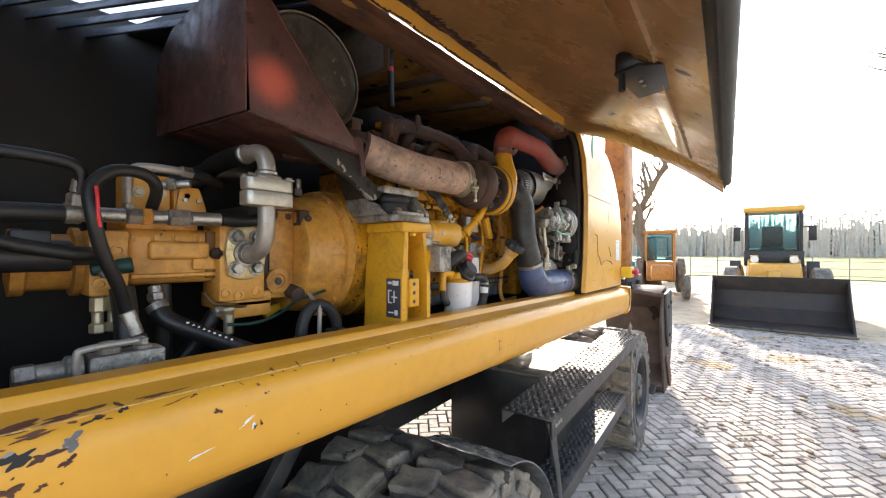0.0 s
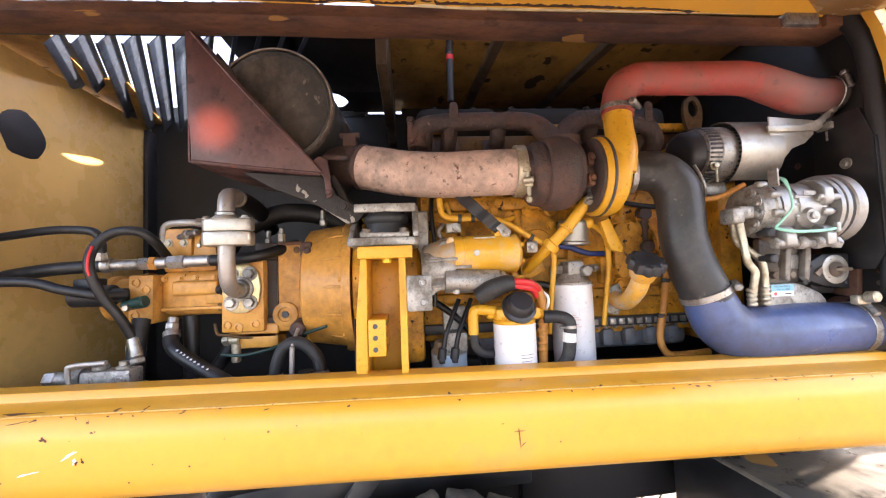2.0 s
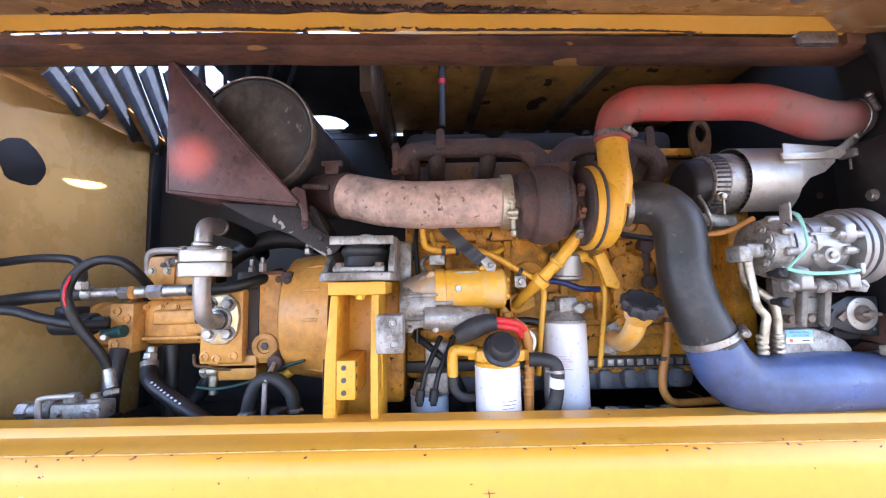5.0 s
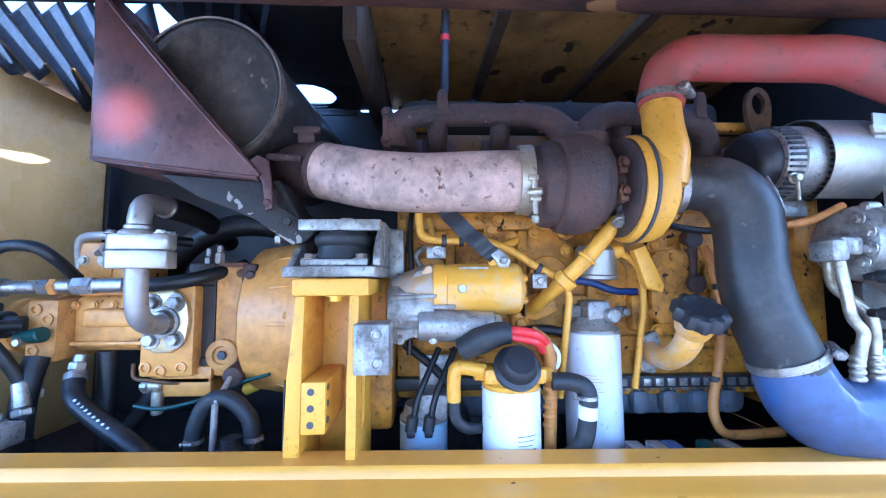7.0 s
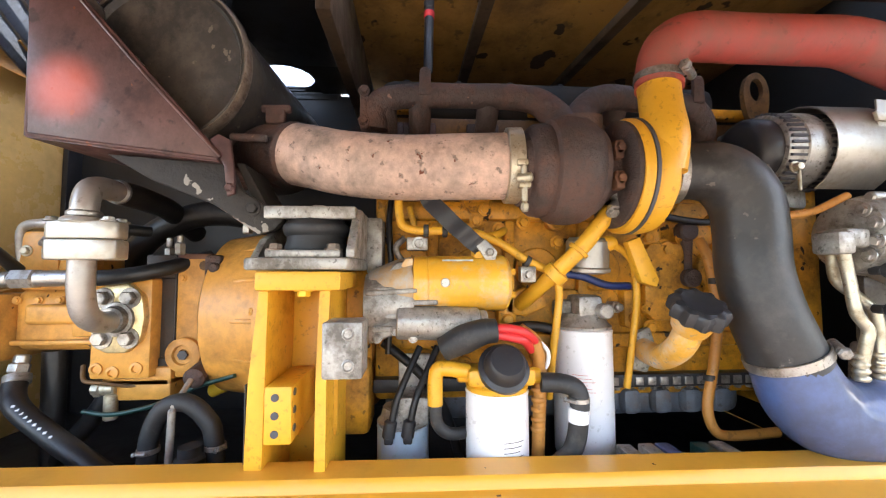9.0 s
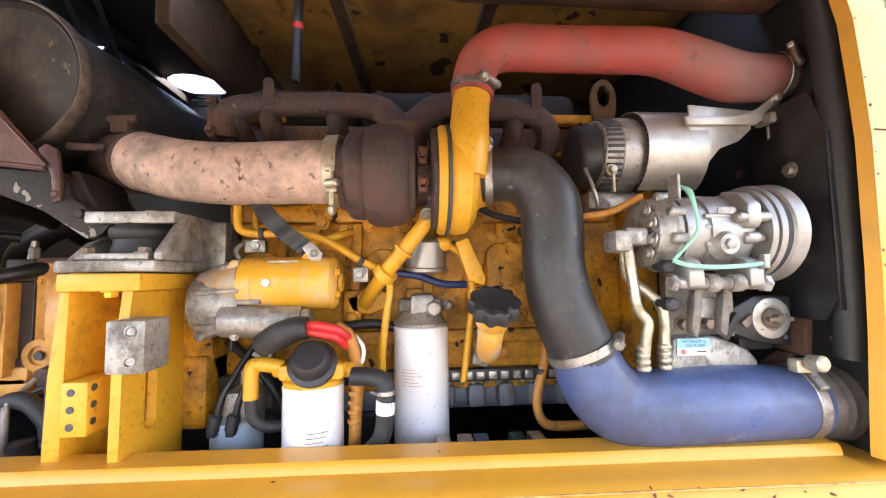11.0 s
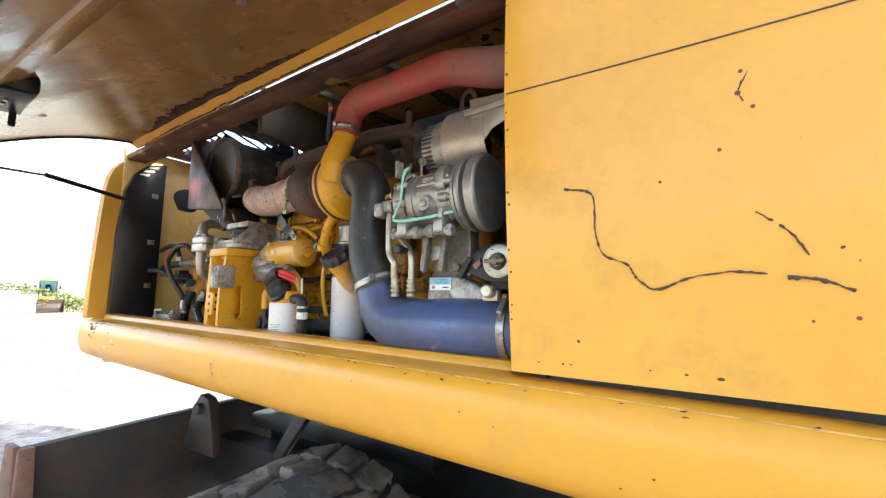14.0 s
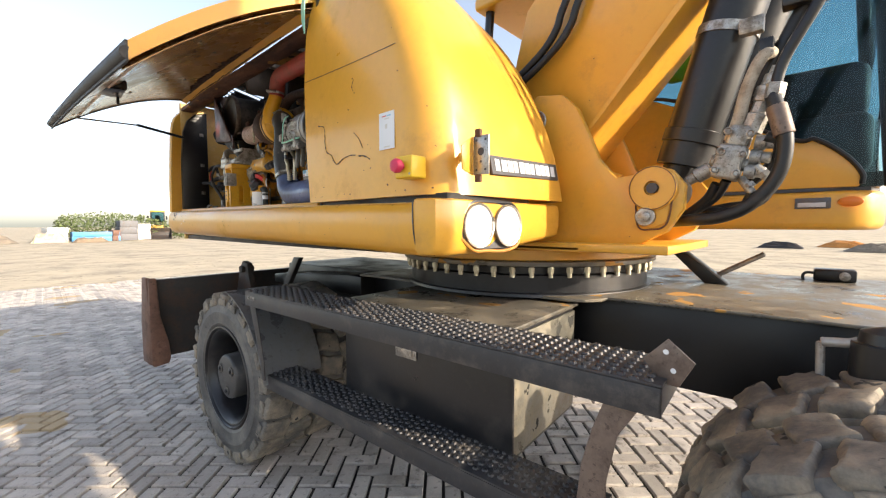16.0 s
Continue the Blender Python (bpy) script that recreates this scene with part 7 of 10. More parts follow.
part("bracket_lip", box(-0.84, -0.80, 1.951, 1.958, 1.632, 1.745, 0.002), M_BRKT, br)
part("base_casting", prism([(1.835, 1.56), (1.838, 1.598), (1.845, 1.632), (1.912, 1.634), (1.935, 1.630), (1.985, 1.606), (2.0, 1.588), (2.0, 1.56)], "x", -0.85, -0.801, 0.007, 3), M_ALU, br, "pale cast base of the bracket")
for y in (1.845, 1.895):
    part("leg", join(prism([(y + 0.014, 1.735), (y + 0.030, 1.735), (y + 0.016, 1.648), (y + 0.012, 1.638), (y + 0.002, 1.648)], "x", -0.775, -0.757, 0.003)), M_BRKT, br)
part("cross_block", box(-0.79, -0.776, 1.862, 1.908, 1.668, 1.702, 0.003), M_ALU, br)
for y in (1.84, 1.885):
    part("bolt", hexbolt((-0.818, y + 0.032, 1.653), (1, 0, 0), 0.0105, 0.014), M_GREYRUST, br)
lab = part("refrigerant_label", box(-0.8005, -0.7985, 1.848, 1.908, 1.601, 1.630, 0.0), M_LABEL, br, "blue and white refrigerant label")
part("label_band", box(-0.7986, -0.7978, 1.848, 1.908, 1.614, 1.630, 0.0), M_LBLUE, lab)


def text_on(body, at, size, material, parent, rot, name="lettering"):
    cu = bpy.data.curves.new("txt", "FONT")
    cu.body, cu.size, cu.align_x, cu.align_y = body, size, "CENTER", "CENTER"
    tmp = new("txt", cu)
    dg = bpy.context.evaluated_depsgraph_get()
    me = bpy.data.meshes.new_from_object(tmp.evaluated_get(dg))
    bpy.data.objects.remove(tmp)
    me.transform(Matrix.Translation(at) @ rot)
    bm = bmesh.new()
    bm.from_mesh(me)
    return part(name, bm, material, parent, smooth=False)


ROT_X = Euler((radians(90), 0, radians(90))).to_matrix().to_4x4()
text_on("HFC134a 0,80 kg", (-0.7974, 1.878, 1.6250), 0.0062, M_INK, lab, ROT_X)
text_on("PAG 4C-2000", (-0.7974, 1.881, 1.6180), 0.0062, M_INK, lab, ROT_X)
part("warning_disc", lathe((-0.7985, 1.859, 1.6075), (1, 0, 0), [(0, 0.0045), (0.0006, 0.0045)], 16), M_INKRED, lab)
part("label_bar", box(-0.7986, -0.798, 1.884, 1.901, 1.606, 1.6085, 0.0), M_INK, lab)
ten = thing("belt_tensioner", (-0.80, 2.02, 1.66), "dark tensioner plate with a white marked ring", "tensioner")
part("plate", prism([(1.945, 1.665), (1.955, 1.68), (1.998, 1.702), (2.068, 1.70), (2.064, 1.612), (1.998, 1.62), (1.945, 1.64)], "x", -0.83, -0.80, 0.004), M_BLACK, ten)
part("ring", lathe((-0.80, 2.026, 1.662), (1, 0, 0), [(0, 0.036), (0.002, 0.036), (0.003, 0.034), (0.003, 0.022), (0.001, 0.021)], 36), M_SHIELD, ten, "pale marked ring")
part("bolt", join(lathe((-0.798, 2.026, 1.662), (1, 0, 0), [(0, 0.019), (0.006, 0.017), (0.010, 0.012)], 20), hexbolt((-0.79, 2.026, 1.662), (1, 0, 0), 0.010, 0.012, False), box(-0.786, -0.777, 2.003, 2.049, 1.658, 1.666, 0.002)), M_GREYRUST, ten)
for a in (0.2, 2.0, 3.9):
    part("ring_mark", box(-0.7972, -0.7965, 2.026 + 0.028 * math.cos(a) - 0.003, 2.026 + 0.028 * math.cos(a) + 0.003, 1.662 + 0.028 * math.sin(a) - 0.0008, 1.662 + 0.028 * math.sin(a) + 0.0008, 0.0), M_INK, ten)
part("stop_pad", prism([(1.925, 1.632), (1.938, 1.625), (1.965, 1.668), (1.955, 1.676)], "x", -0.806, -0.790, 0.003), M_RUBBER, ten, "dark rubber stop pad")
part("plate_hole", cyl((-0.8005, 2.052, 1.628), (-0.7992, 2.052, 1.628), 0.004, seg=14, bev=0.0002), M_INK, ten)
part("plate_rib", prism([(1.965, 1.655), (1.985, 1.672), (1.988, 1.655), (1.975, 1.645)], "x", -0.80, -0.793, 0.003), M_GREYRUST, ten)
part("tensioner_foot", box(-0.90, -0.83, 1.99, 2.06, 1.60, 1.68, 0.008), M_BLACK, ten)
solo("orange_wire", tube([(-0.86, 1.66, 1.845), (-0.81, 1.698, 1.847), (-0.80, 1.739, 1.853), (-0.79, 1.792, 1.879)], 0.0065), M_ORANGE, "orange sheathed wire to the compressor", "wire")
rod_ = solo("antenna_rod", join(cyl((-1.10, 1.115, 2.46), (-1.09, 1.11, 2.22), 0.011), cyl((-1.098, 1.113, 2.40), (-1.096, 1.1125, 2.38), 0.0125)), M_PLASTIC, "black rod with a red band hanging from the roof", "rod")
part("tape_band", cyl((-1.0975, 1.113, 2.375), (-1.0968, 1.1127, 2.355), 0.0128), M_WIRERED, rod_, "red tape band")
# timber and metal blocks on the bay floor
for k, (y, mm) in enumerate(((1.43, M_ALU), (1.47, M_ALU), (1.50, M_BLUE), (1.565, M_TEAL), (1.60, M_ALU))):
    solo("fin_block", box(-0.88, -0.80, y, y + 0.026, 1.28, 1.455, 0.003), mm, "small ribbed metal block standing below the engine", "block", "floor blocks")

# black radiator side and arched seal at the front of the bay
seal = thing("bay_seal", (-0.75, 2.14, 1.3), "black rubber-sealed front bulkhead of the engine bay", "bulkhead", kind="structure")
part("bulkhead", box(-1.66, -0.72, 2.135, 2.155, 1.28, 2.44, 0.003), M_BAY, seal)
part("arch_seal", tube([(-0.752, 2.118, 1.60), (-0.744, 2.114, 1.7), (-0.738, 2.110, 1.95), (-0.745, 2.108, 2.15), (-0.765, 2.106, 2.26), (-0.82, 2.104, 2.345), (-0.92, 2.10, 2.39)], 0.022, 16), M_RUBBER, seal, "thick black rubber arch seal")
part("side_plate", prism([(-0.76, 1.66), (-0.735, 1.70), (-0.735, 1.98), (-0.76, 2.06), (-0.88, 2.06), (-0.88, 1.66)], "y", 2.085, 2.092, 0.003), M_BLACK, seal)
part("plate_edge", box(-0.735, -0.730, 2.082, 2.093, 1.68, 1.98, 0.001), M_BLACK, seal)
part("rust_bracket", prism([(-0.98, 1.60), (-0.83, 1.585), (-0.82, 1.70), (-0.86, 1.80), (-0.99, 1.80)], "y", 2.118, 2.134, 0.004), M_BLADEEND, seal, "rusty plate with two bolts")
part("rust_streak", prism([(-0.90, 1.52), (-0.86, 1.585), (-0.90, 1.584), (-0.96, 1.54)], "y", 2.128, 2.1345, 0.001), M_BLADEEND, seal)
for z in (1.63, 1.69):
    part("bracket_bolt", hexbolt((-0.87, 2.118, z + 0.04), (0, -1, 0), 0.013, 0.014), M_GREYRUST, seal)
part("plate_bolt", hexbolt((-0.80, 2.085, 1.93), (0, -1, 0), 0.010, 0.01), M_STEEL, seal)
rngb = random.Random(9)
for k_ in range(16):
    part("scuff", lathe((-1.0 + 0.24 * rngb.random(), 2.1342, 1.62 + 0.6 * rngb.random()), (0, -1, 0), [(0, 0.003 + 0.008 * rngb.random()), (0.0012, 0.002)], 8), M_GREYRUST if k_ % 3 else M_BLADEEND, seal)
part("plate_hook", join(box(-0.86, -0.82, 2.075, 2.135, 2.03, 2.05, 0.004), cyl((-0.84, 2.09, 2.03), (-0.84, 2.09, 2.0), 0.006)), M_ALU, seal)

# ---- fittings on the body ----
notice = solo("paper_notice", box(-0.6825, -0.6815, 2.602, 2.682, 1.617, 1.740, 0.0), M_LABEL, "white paper notice taped to the side panel", "paper")
for z, y0, y1, mm in ((1.727, 2.619, 2.640, M_INKRED), (1.727, 2.643, 2.664, M_LBLUE), (1.718, 2.630, 2.655, M_PALE), (1.625, 2.627, 2.657, M_PALE)):
    part("print_bar", box(-0.6814, -0.6811, y0, y1, z - 0.002, z + 0.002, 0.0), mm, notice)
part("print_bar", box(-0.6814, -0.6811, 2.634, 2.646, 1.685, 1.700, 0.0), M_PALE, notice)
estop = thing("emergency_stop", (-0.68, 2.80, 1.51), "yellow emergency stop box with a red mushroom button", "switch")
part("switch_box", box(-0.69, -0.628, 2.745, 2.822, 1.505, 1.572, 0.005, 3), M_ESTOPY, estop)
part("button", lathe((-0.628, 2.778, 1.54), (1, 0, 0), [(0, 0.012), (0.012, 0.012), (0.013, 0.021), (0.024, 0.022), (0.032, 0.018), (0.036, 0.008), (0.0365, 0.0)], 32), M_PINK, estop, "red mushroom push button")
for y, z in ((2.754, 1.562), (2.813, 1.516)):
    part("screw", cyl((-0.629, y, z), (-0.6265, y, z), 0.004, seg=12, bev=0.0005), M_STEEL, estop)
scr_a = thing("panel_scratches", (-0.69, 2.35, 1.6), "dark curved scratches through the yellow paint", "scratch")
rngs = random.Random(17)


def scratch(pts, r):
    fine = spline(pts, 7)
    fine = [p_ + Vector((0, rngs.uniform(-1, 1), rngs.uniform(-1, 1))) * 0.0007 for p_ in fine]
    return tube(fine, r, 6, 1, radii=[r * rngs.choice((0.5, 0.8, 1.0, 1.3, 1.9)) for _ in fine])


part("scratch", scratch([(-0.6815, 2.206, 1.765), (-0.6815, 2.238, 1.758), (-0.6815, 2.252, 1.742), (-0.6815, 2.253, 1.687), (-0.682, 2.264, 1.653), (-0.6835, 2.296, 1.637), (-0.684, 2.307, 1.618), (-0.6855, 2.332, 1.599), (-0.6845, 2.375, 1.615), (-0.684, 2.42, 1.622), (-0.684, 2.46, 1.619)], 0.0014), M_SCRATCH, scr_a)
part("scratch", scratch([(-0.6845, 2.48, 1.614), (-0.685, 2.509, 1.61), (-0.686, 2.539, 1.597)], 0.0020), M_SCRATCH, scr_a)
part("scratch", scratch([(-0.6815, 2.454, 1.70), (-0.682, 2.47, 1.686)], 0.0010), M_SCRATCH, scr_a)
part("scratch", scratch([(-0.6825, 2.476, 1.681), (-0.6825, 2.487, 1.668), (-0.684, 2.502, 1.64)], 0.0011), M_SCRATCH, scr_a)
part("scratch", scratch([(-0.6803, 2.458, 1.893), (-0.6803, 2.446, 1.868), (-0.6803, 2.450, 1.852)], 0.0009), M_SCRATCH, scr_a)
for k_ in range(9):
    y_, z_ = rngs.uniform(2.12, 2.86), 1.476 + 0.006 * rngs.random()
    part("edge_chip", lathe((-0.6955 + 0.0005, y_, z_), (1, 0, 0.05), [(0, 0.0012 + 0.0022 * rngs.random() ** 2), (0.0018, 0.001)], 7), M_RUSTRAIL, scr_a, m=Matrix.Translation((0, y_, 0)) @ Matrix.Diagonal((1, 1.8, 1, 1)) @ Matrix.Translation((0, -y_, 0)))
for k_ in range(14):
    z_ = 1.50 + 0.85 * rngs.random()
    part("edge_chip", lathe((float(np.interp(z_, [1.47, 1.7, 1.97, 2.15, 2.30, 2.40], [-0.6955, -0.6825, -0.6805, -0.6925, -0.7205, -0.79])) + 0.0004, 2.102 + 0.004 * rngs.random(), z_), (1, 0, 0), [(0, 0.001 + 0.0025 * rngs.random()), (0.0015, 0.0007)], 7), M_RUSTRAIL, scr_a)
part("crack", tube([(-0.6795, 2.105, 1.962), (-0.6792, 2.3, 1.955), (-0.6792, 2.5, 1.950), (-0.6795, 2.66, 1.948), (-0.6815, 2.69, 1.95)], 0.0011, 6, 6), M_INK, scr_a)
for y, z, r in ((2.445, 1.865, 0.004), (2.45, 1.895, 0.003), (2.46, 1.842, 0.003), (2.218, 1.517, 0.003), (2.50, 1.56, 0.002), (2.63, 1.50, 0.004), (2.42, 1.79, 0.003), (2.70, 1.86, 0.003), (2.54, 1.565, 0.003)):
    part("paint_chip", lathe((np.interp(z, [1.47, 1.7, 1.97], [-0.696, -0.683, -0.681]), y, z), (1, 0, 0), [(0, r), (0.0022, r * 0.8)], 7), M_RUSTRAIL, scr_a)
solo("rope_frayed", join(*[tube([(-0.70 + 0.004 * k, 2.118 + 0.006 * k, 2.37), (-0.668, 2.12 + 0.005 * k, 2.28), (-0.669, 2.115 + 0.004 * k, 2.20 - 0.012 * k)], 0.003, 6) for k in range(5)]), M_GREEN, "frayed green rope hanging over the panel edge", "rope")

lamp = thing("work_lamp", (-0.92, 2.89, 1.30), "twin round work lamp set in the lower front corner", "lamp")
LM = Matrix.Translation((-0.925, 2.890, 1.359)) @ Euler((0, 0, radians(-4.0))).to_matrix().to_4x4()


def stadium(hw, r, n=12):
    pts = [(hw + r * math.cos(k * math.pi / n - math.pi / 2), r * math.sin(k * math.pi / n - math.pi / 2)) for k in range(n + 1)]
    return pts + [(-p[0], -p[1]) for p in pts]


part("housing", prism(stadium(0.077, 0.078), "y", -0.03, 0.012, 0.002), M_PAN, lamp, m=LM)
rim_o, rim_i = stadium(0.077, 0.084, 12), stadium(0.077, 0.077, 12)
part("bezel", loft([[Vector((p[0], yy, p[1])) for p in ring_o] for ring_o, yy in ((rim_o, -0.01), (rim_o, 0.020), (rim_i, 0.022), (rim_i, 0.008))], closed=True), M_BLACK, lamp, m=LM)
part("torn_seal", tube([(-0.15, 0.016, -0.05), (-0.12, 0.02, -0.076), (-0.05, 0.022, -0.088), (0.03, 0.02, -0.084), (0.10, 0.02, -0.080), (0.155, 0.016, -0.04)], 0.006, 8), M_ORANGE, lamp, "torn yellowed seal", m=LM)
for sgn in (-1, 1):
    lens = part("lens", lathe((0.077 * sgn, 0.010, 0), (0, 1, 0), [(0, 0.068), (0.012, 0.068), (0.022, 0.056), (0.028, 0.03), (0.030, 0.0)], 36), M_LENS, lamp, "clear ribbed lens", m=LM)
    part("lens_ring", lathe((0.077 * sgn, 0.010, 0), (0, 1, 0), [(0, 0.069), (0.014, 0.0745), (0.018, 0.073), (0.016, 0.067)], 36, close=False), M_STEEL, lamp, m=LM)
lbk = thing("lamp_bracket", (-0.74, 2.95, 1.5), "bare steel bracket plate with punched holes on the nose", "bracket")
part("plate", prism([(2.925, 1.515), (2.985, 1.515), (2.985, 1.634), (2.925, 1.634)], "x", -0.797, -0.792, 0.002), M_STEEL, lbk)
part("flange", prism([(-0.792, 1.515), (-0.740, 1.53), (-0.735, 1.60), (-0.792, 1.634)], "y", 2.922, 2.926, 0.001), M_BODY, lbk)
for z in (1.642, 1.505):
    part("ear", box(-0.800, -0.786, 2.935, 2.955, z - 0.012, z + 0.012, 0.003), M_RUSTRAIL, lbk)
for y, z, r in ((2.955, 1.585, 0.012), (2.938, 1.62, 0.004), (2.972, 1.62, 0.004), (2.938, 1.53, 0.004), (2.972, 1.53, 0.004), (2.955, 1.555, 0.004)):
    part("hole", cyl((-0.7915, y, z), (-0.793, y, z), r, seg=16, bev=0.0002), M_INK, lbk)
part("bracket_arm", box(-0.80, -0.79, 2.84, 2.926, 1.565, 1.59, 0.002), M_BODY, lbk)
plate = thing("name_plate", (-1.05, 2.99, 1.52), "black name plate with pale raised shapes on the nose", "plate")
pm = Matrix.Translation((-1.152, nose_y(1.573) - 0.004, 1.573)) @ Euler((radians(90 - 11), 0, radians(180 - 2.4))).to_matrix().to_4x4() @ Matrix.Rotation(radians(1.6), 4, "Z")
part("plate_body", box(-0.222, 0.222, -0.034, 0.034, -0.012, 0.002, 0.003), M_INK, plate, m=pm)
for k in range(11):
    part("raised_bar", box(-0.200 + k * 0.0366, -0.200 + k * 0.0366 + (0.030 if k % 3 else 0.024), -0.021, 0.021, 0.002, 0.0035, 0.002, 1), M_LABEL, plate, m=pm)

# scuffs on the sill: thin irregular flakes that follow its curved face
solo("sill_crease", tube([(-0.6758 + 0.0004 * math.sin(k * 1.3), -0.02 + 0.1 * k, rz(-0.02 + 0.1 * k) - 0.0245) for k in range(29)], 0.0016, 6, 3), M_SILLEDGE, "rubbed pale edge line along the sill", "edge", kind="structure")
scuff = thing("sill_scuffs", (-0.66, 0.5, 1.4), "bare rusty scuffs on the sill's paint", "scuff")
rng = random.Random(11)


def sill_x(dz):
    return np.interp(dz, [-0.193, -0.184, -0.165, -0.135, -0.095, -0.058, -0.036, -0.024, -0.019], [-0.725, -0.690, -0.668, -0.656, -0.651, -0.654, -0.662, -0.676, -0.70])


def flake(y, dz, ly, lz, tilt, material, n=18, ragged=0.45):
    b = bmesh.new()
    ph_ = [rng.uniform(0, 6.28) for _ in range(4)]
    rad_ = [1 - ragged * (0.5 + 0.24 * math.sin(2 * 6.28 * k / n + ph_[0]) + 0.2 * math.sin(3 * 6.28 * k / n + ph_[1]) + 0.14 * math.sin(5 * 6.28 * k / n + ph_[2]) + 0.1 * math.sin(8 * 6.28 * k / n + ph_[3])) for k in range(n)]
    rings = []
    for f in (1.0, 0.55):
        row = []
        for k in range(n):
            a = 2 * math.pi * k / n
            u, v = ly * rad_[k] * f * math.cos(a), lz * rad_[k] * f * math.sin(a)
            yy = y + u * math.cos(tilt) - v * math.sin(tilt)
            dd = max(-0.19, min(-0.0192, dz + u * math.sin(tilt) + v * math.cos(tilt)))
            row.append(b.verts.new((sill_x(dd) + 0.0007, yy, rz(yy) + dd + 0.0006)))
        rings.append(row)
    for k in range(n):
        b.faces.new((rings[0][k], rings[0][(k + 1) % n], rings[1][(k + 1) % n], rings[1][k]))
    b.faces.new(rings[1])
    part("flake", b, material, scuff)


for k in range(60):
    y = 0.05 + 2.6 * rng.random() ** 1.2
    if rng.random() < 0.7:
        flake(y, -0.021 - 0.012 * rng.random(), 0.002 + 0.005 * rng.random(), 0.0009 + 0.0012 * rng.random(), rng.uniform(-0.2, 0.3), M_RUSTRAIL, 10)
    else:
        flake(y, -0.045 - 0.10 * rng.random(), 0.0012 + 0.0018 * rng.random(), 0.0012 + 0.0016 * rng.random(), rng.uniform(-0.6, 0.9), M_RUSTRAIL, 9)
# the worn rear end: smeared rust above, bare dark patches below
for y, dz, ly, lz, tl, mm in ((0.10, -0.0235, 0.050, 0.0035, 0.03, M_RUSTRAIL), (0.155, -0.022, 0.040, 0.0026, 0.02, M_RUSTRAIL), (0.12, -0.031, 0.032, 0.004, 0.06, M_RUSTRAIL),
                              (0.075, -0.036, 0.026, 0.005, 0.05, M_RUSTRAIL), (0.175, -0.030, 0.018, 0.003, 0.1, M_SOOT), (0.105, -0.050, 0.024, 0.013, 0.3, M_SOOT), (0.152, -0.047, 0.018, 0.011, 0.4, M_PAN),
                              (0.128, -0.055, 0.020, 0.008, 0.2, M_RUSTRAIL), (0.148, -0.068, 0.011, 0.008, 0.7, M_RUSTRAIL), (0.10, -0.082, 0.018, 0.008, -0.3, M_RUSTRAIL), (0.125, -0.088, 0.008, 0.005, 0.4, M_RUSTRAIL),
                              (0.205, -0.027, 0.008, 0.004, 0.2, M_SOOT), (0.25, -0.022, 0.05, 0.0012, 0.02, M_RUSTRAIL), (0.265, -0.032, 0.024, 0.0012, 0.12, M_RUSTRAIL), (0.29, -0.030, 0.006, 0.003, 0.3, M_RUSTRAIL),
                              (0.318, -0.059, 0.007, 0.008, 0.8, M_RUSTRAIL), (0.362, -0.088, 0.024, 0.0028, 0.55, M_LABEL), (0.372, -0.098, 0.010, 0.004, 0.9, M_LABEL),
                              (0.385, -0.098, 0.003, 0.009, 0.1, M_RUSTRAIL), (0.375, -0.101, 0.003, 0.008, -0.5, M_RUSTRAIL), (0.292, -0.116, 0.024, 0.0028, 0.25, M_LABEL),
                              (0.47, -0.024, 0.006, 0.003, 0.6, M_RUSTRAIL), (0.42, -0.0225, 0.008, 0.002, 0.2, M_RUSTRAIL), (0.36, -0.030, 0.005, 0.0015, -0.6, M_RUSTRAIL), (0.385, -0.036, 0.003, 0.005, 0.5, M_RUSTRAIL)):
    flake(y, dz, ly, lz, tl, mm, 36, 0.85)
flake(1.165, -0.105, 0.0016, 0.027, 0.1, M_RUSTRAIL)
flake(1.165, -0.092, 0.013, 0.0013, 0.05, M_RUSTRAIL)
flake(1.172, -0.118, 0.010, 0.0012, 0.7, M_RUSTRAIL)

# ---- undercarriage ----


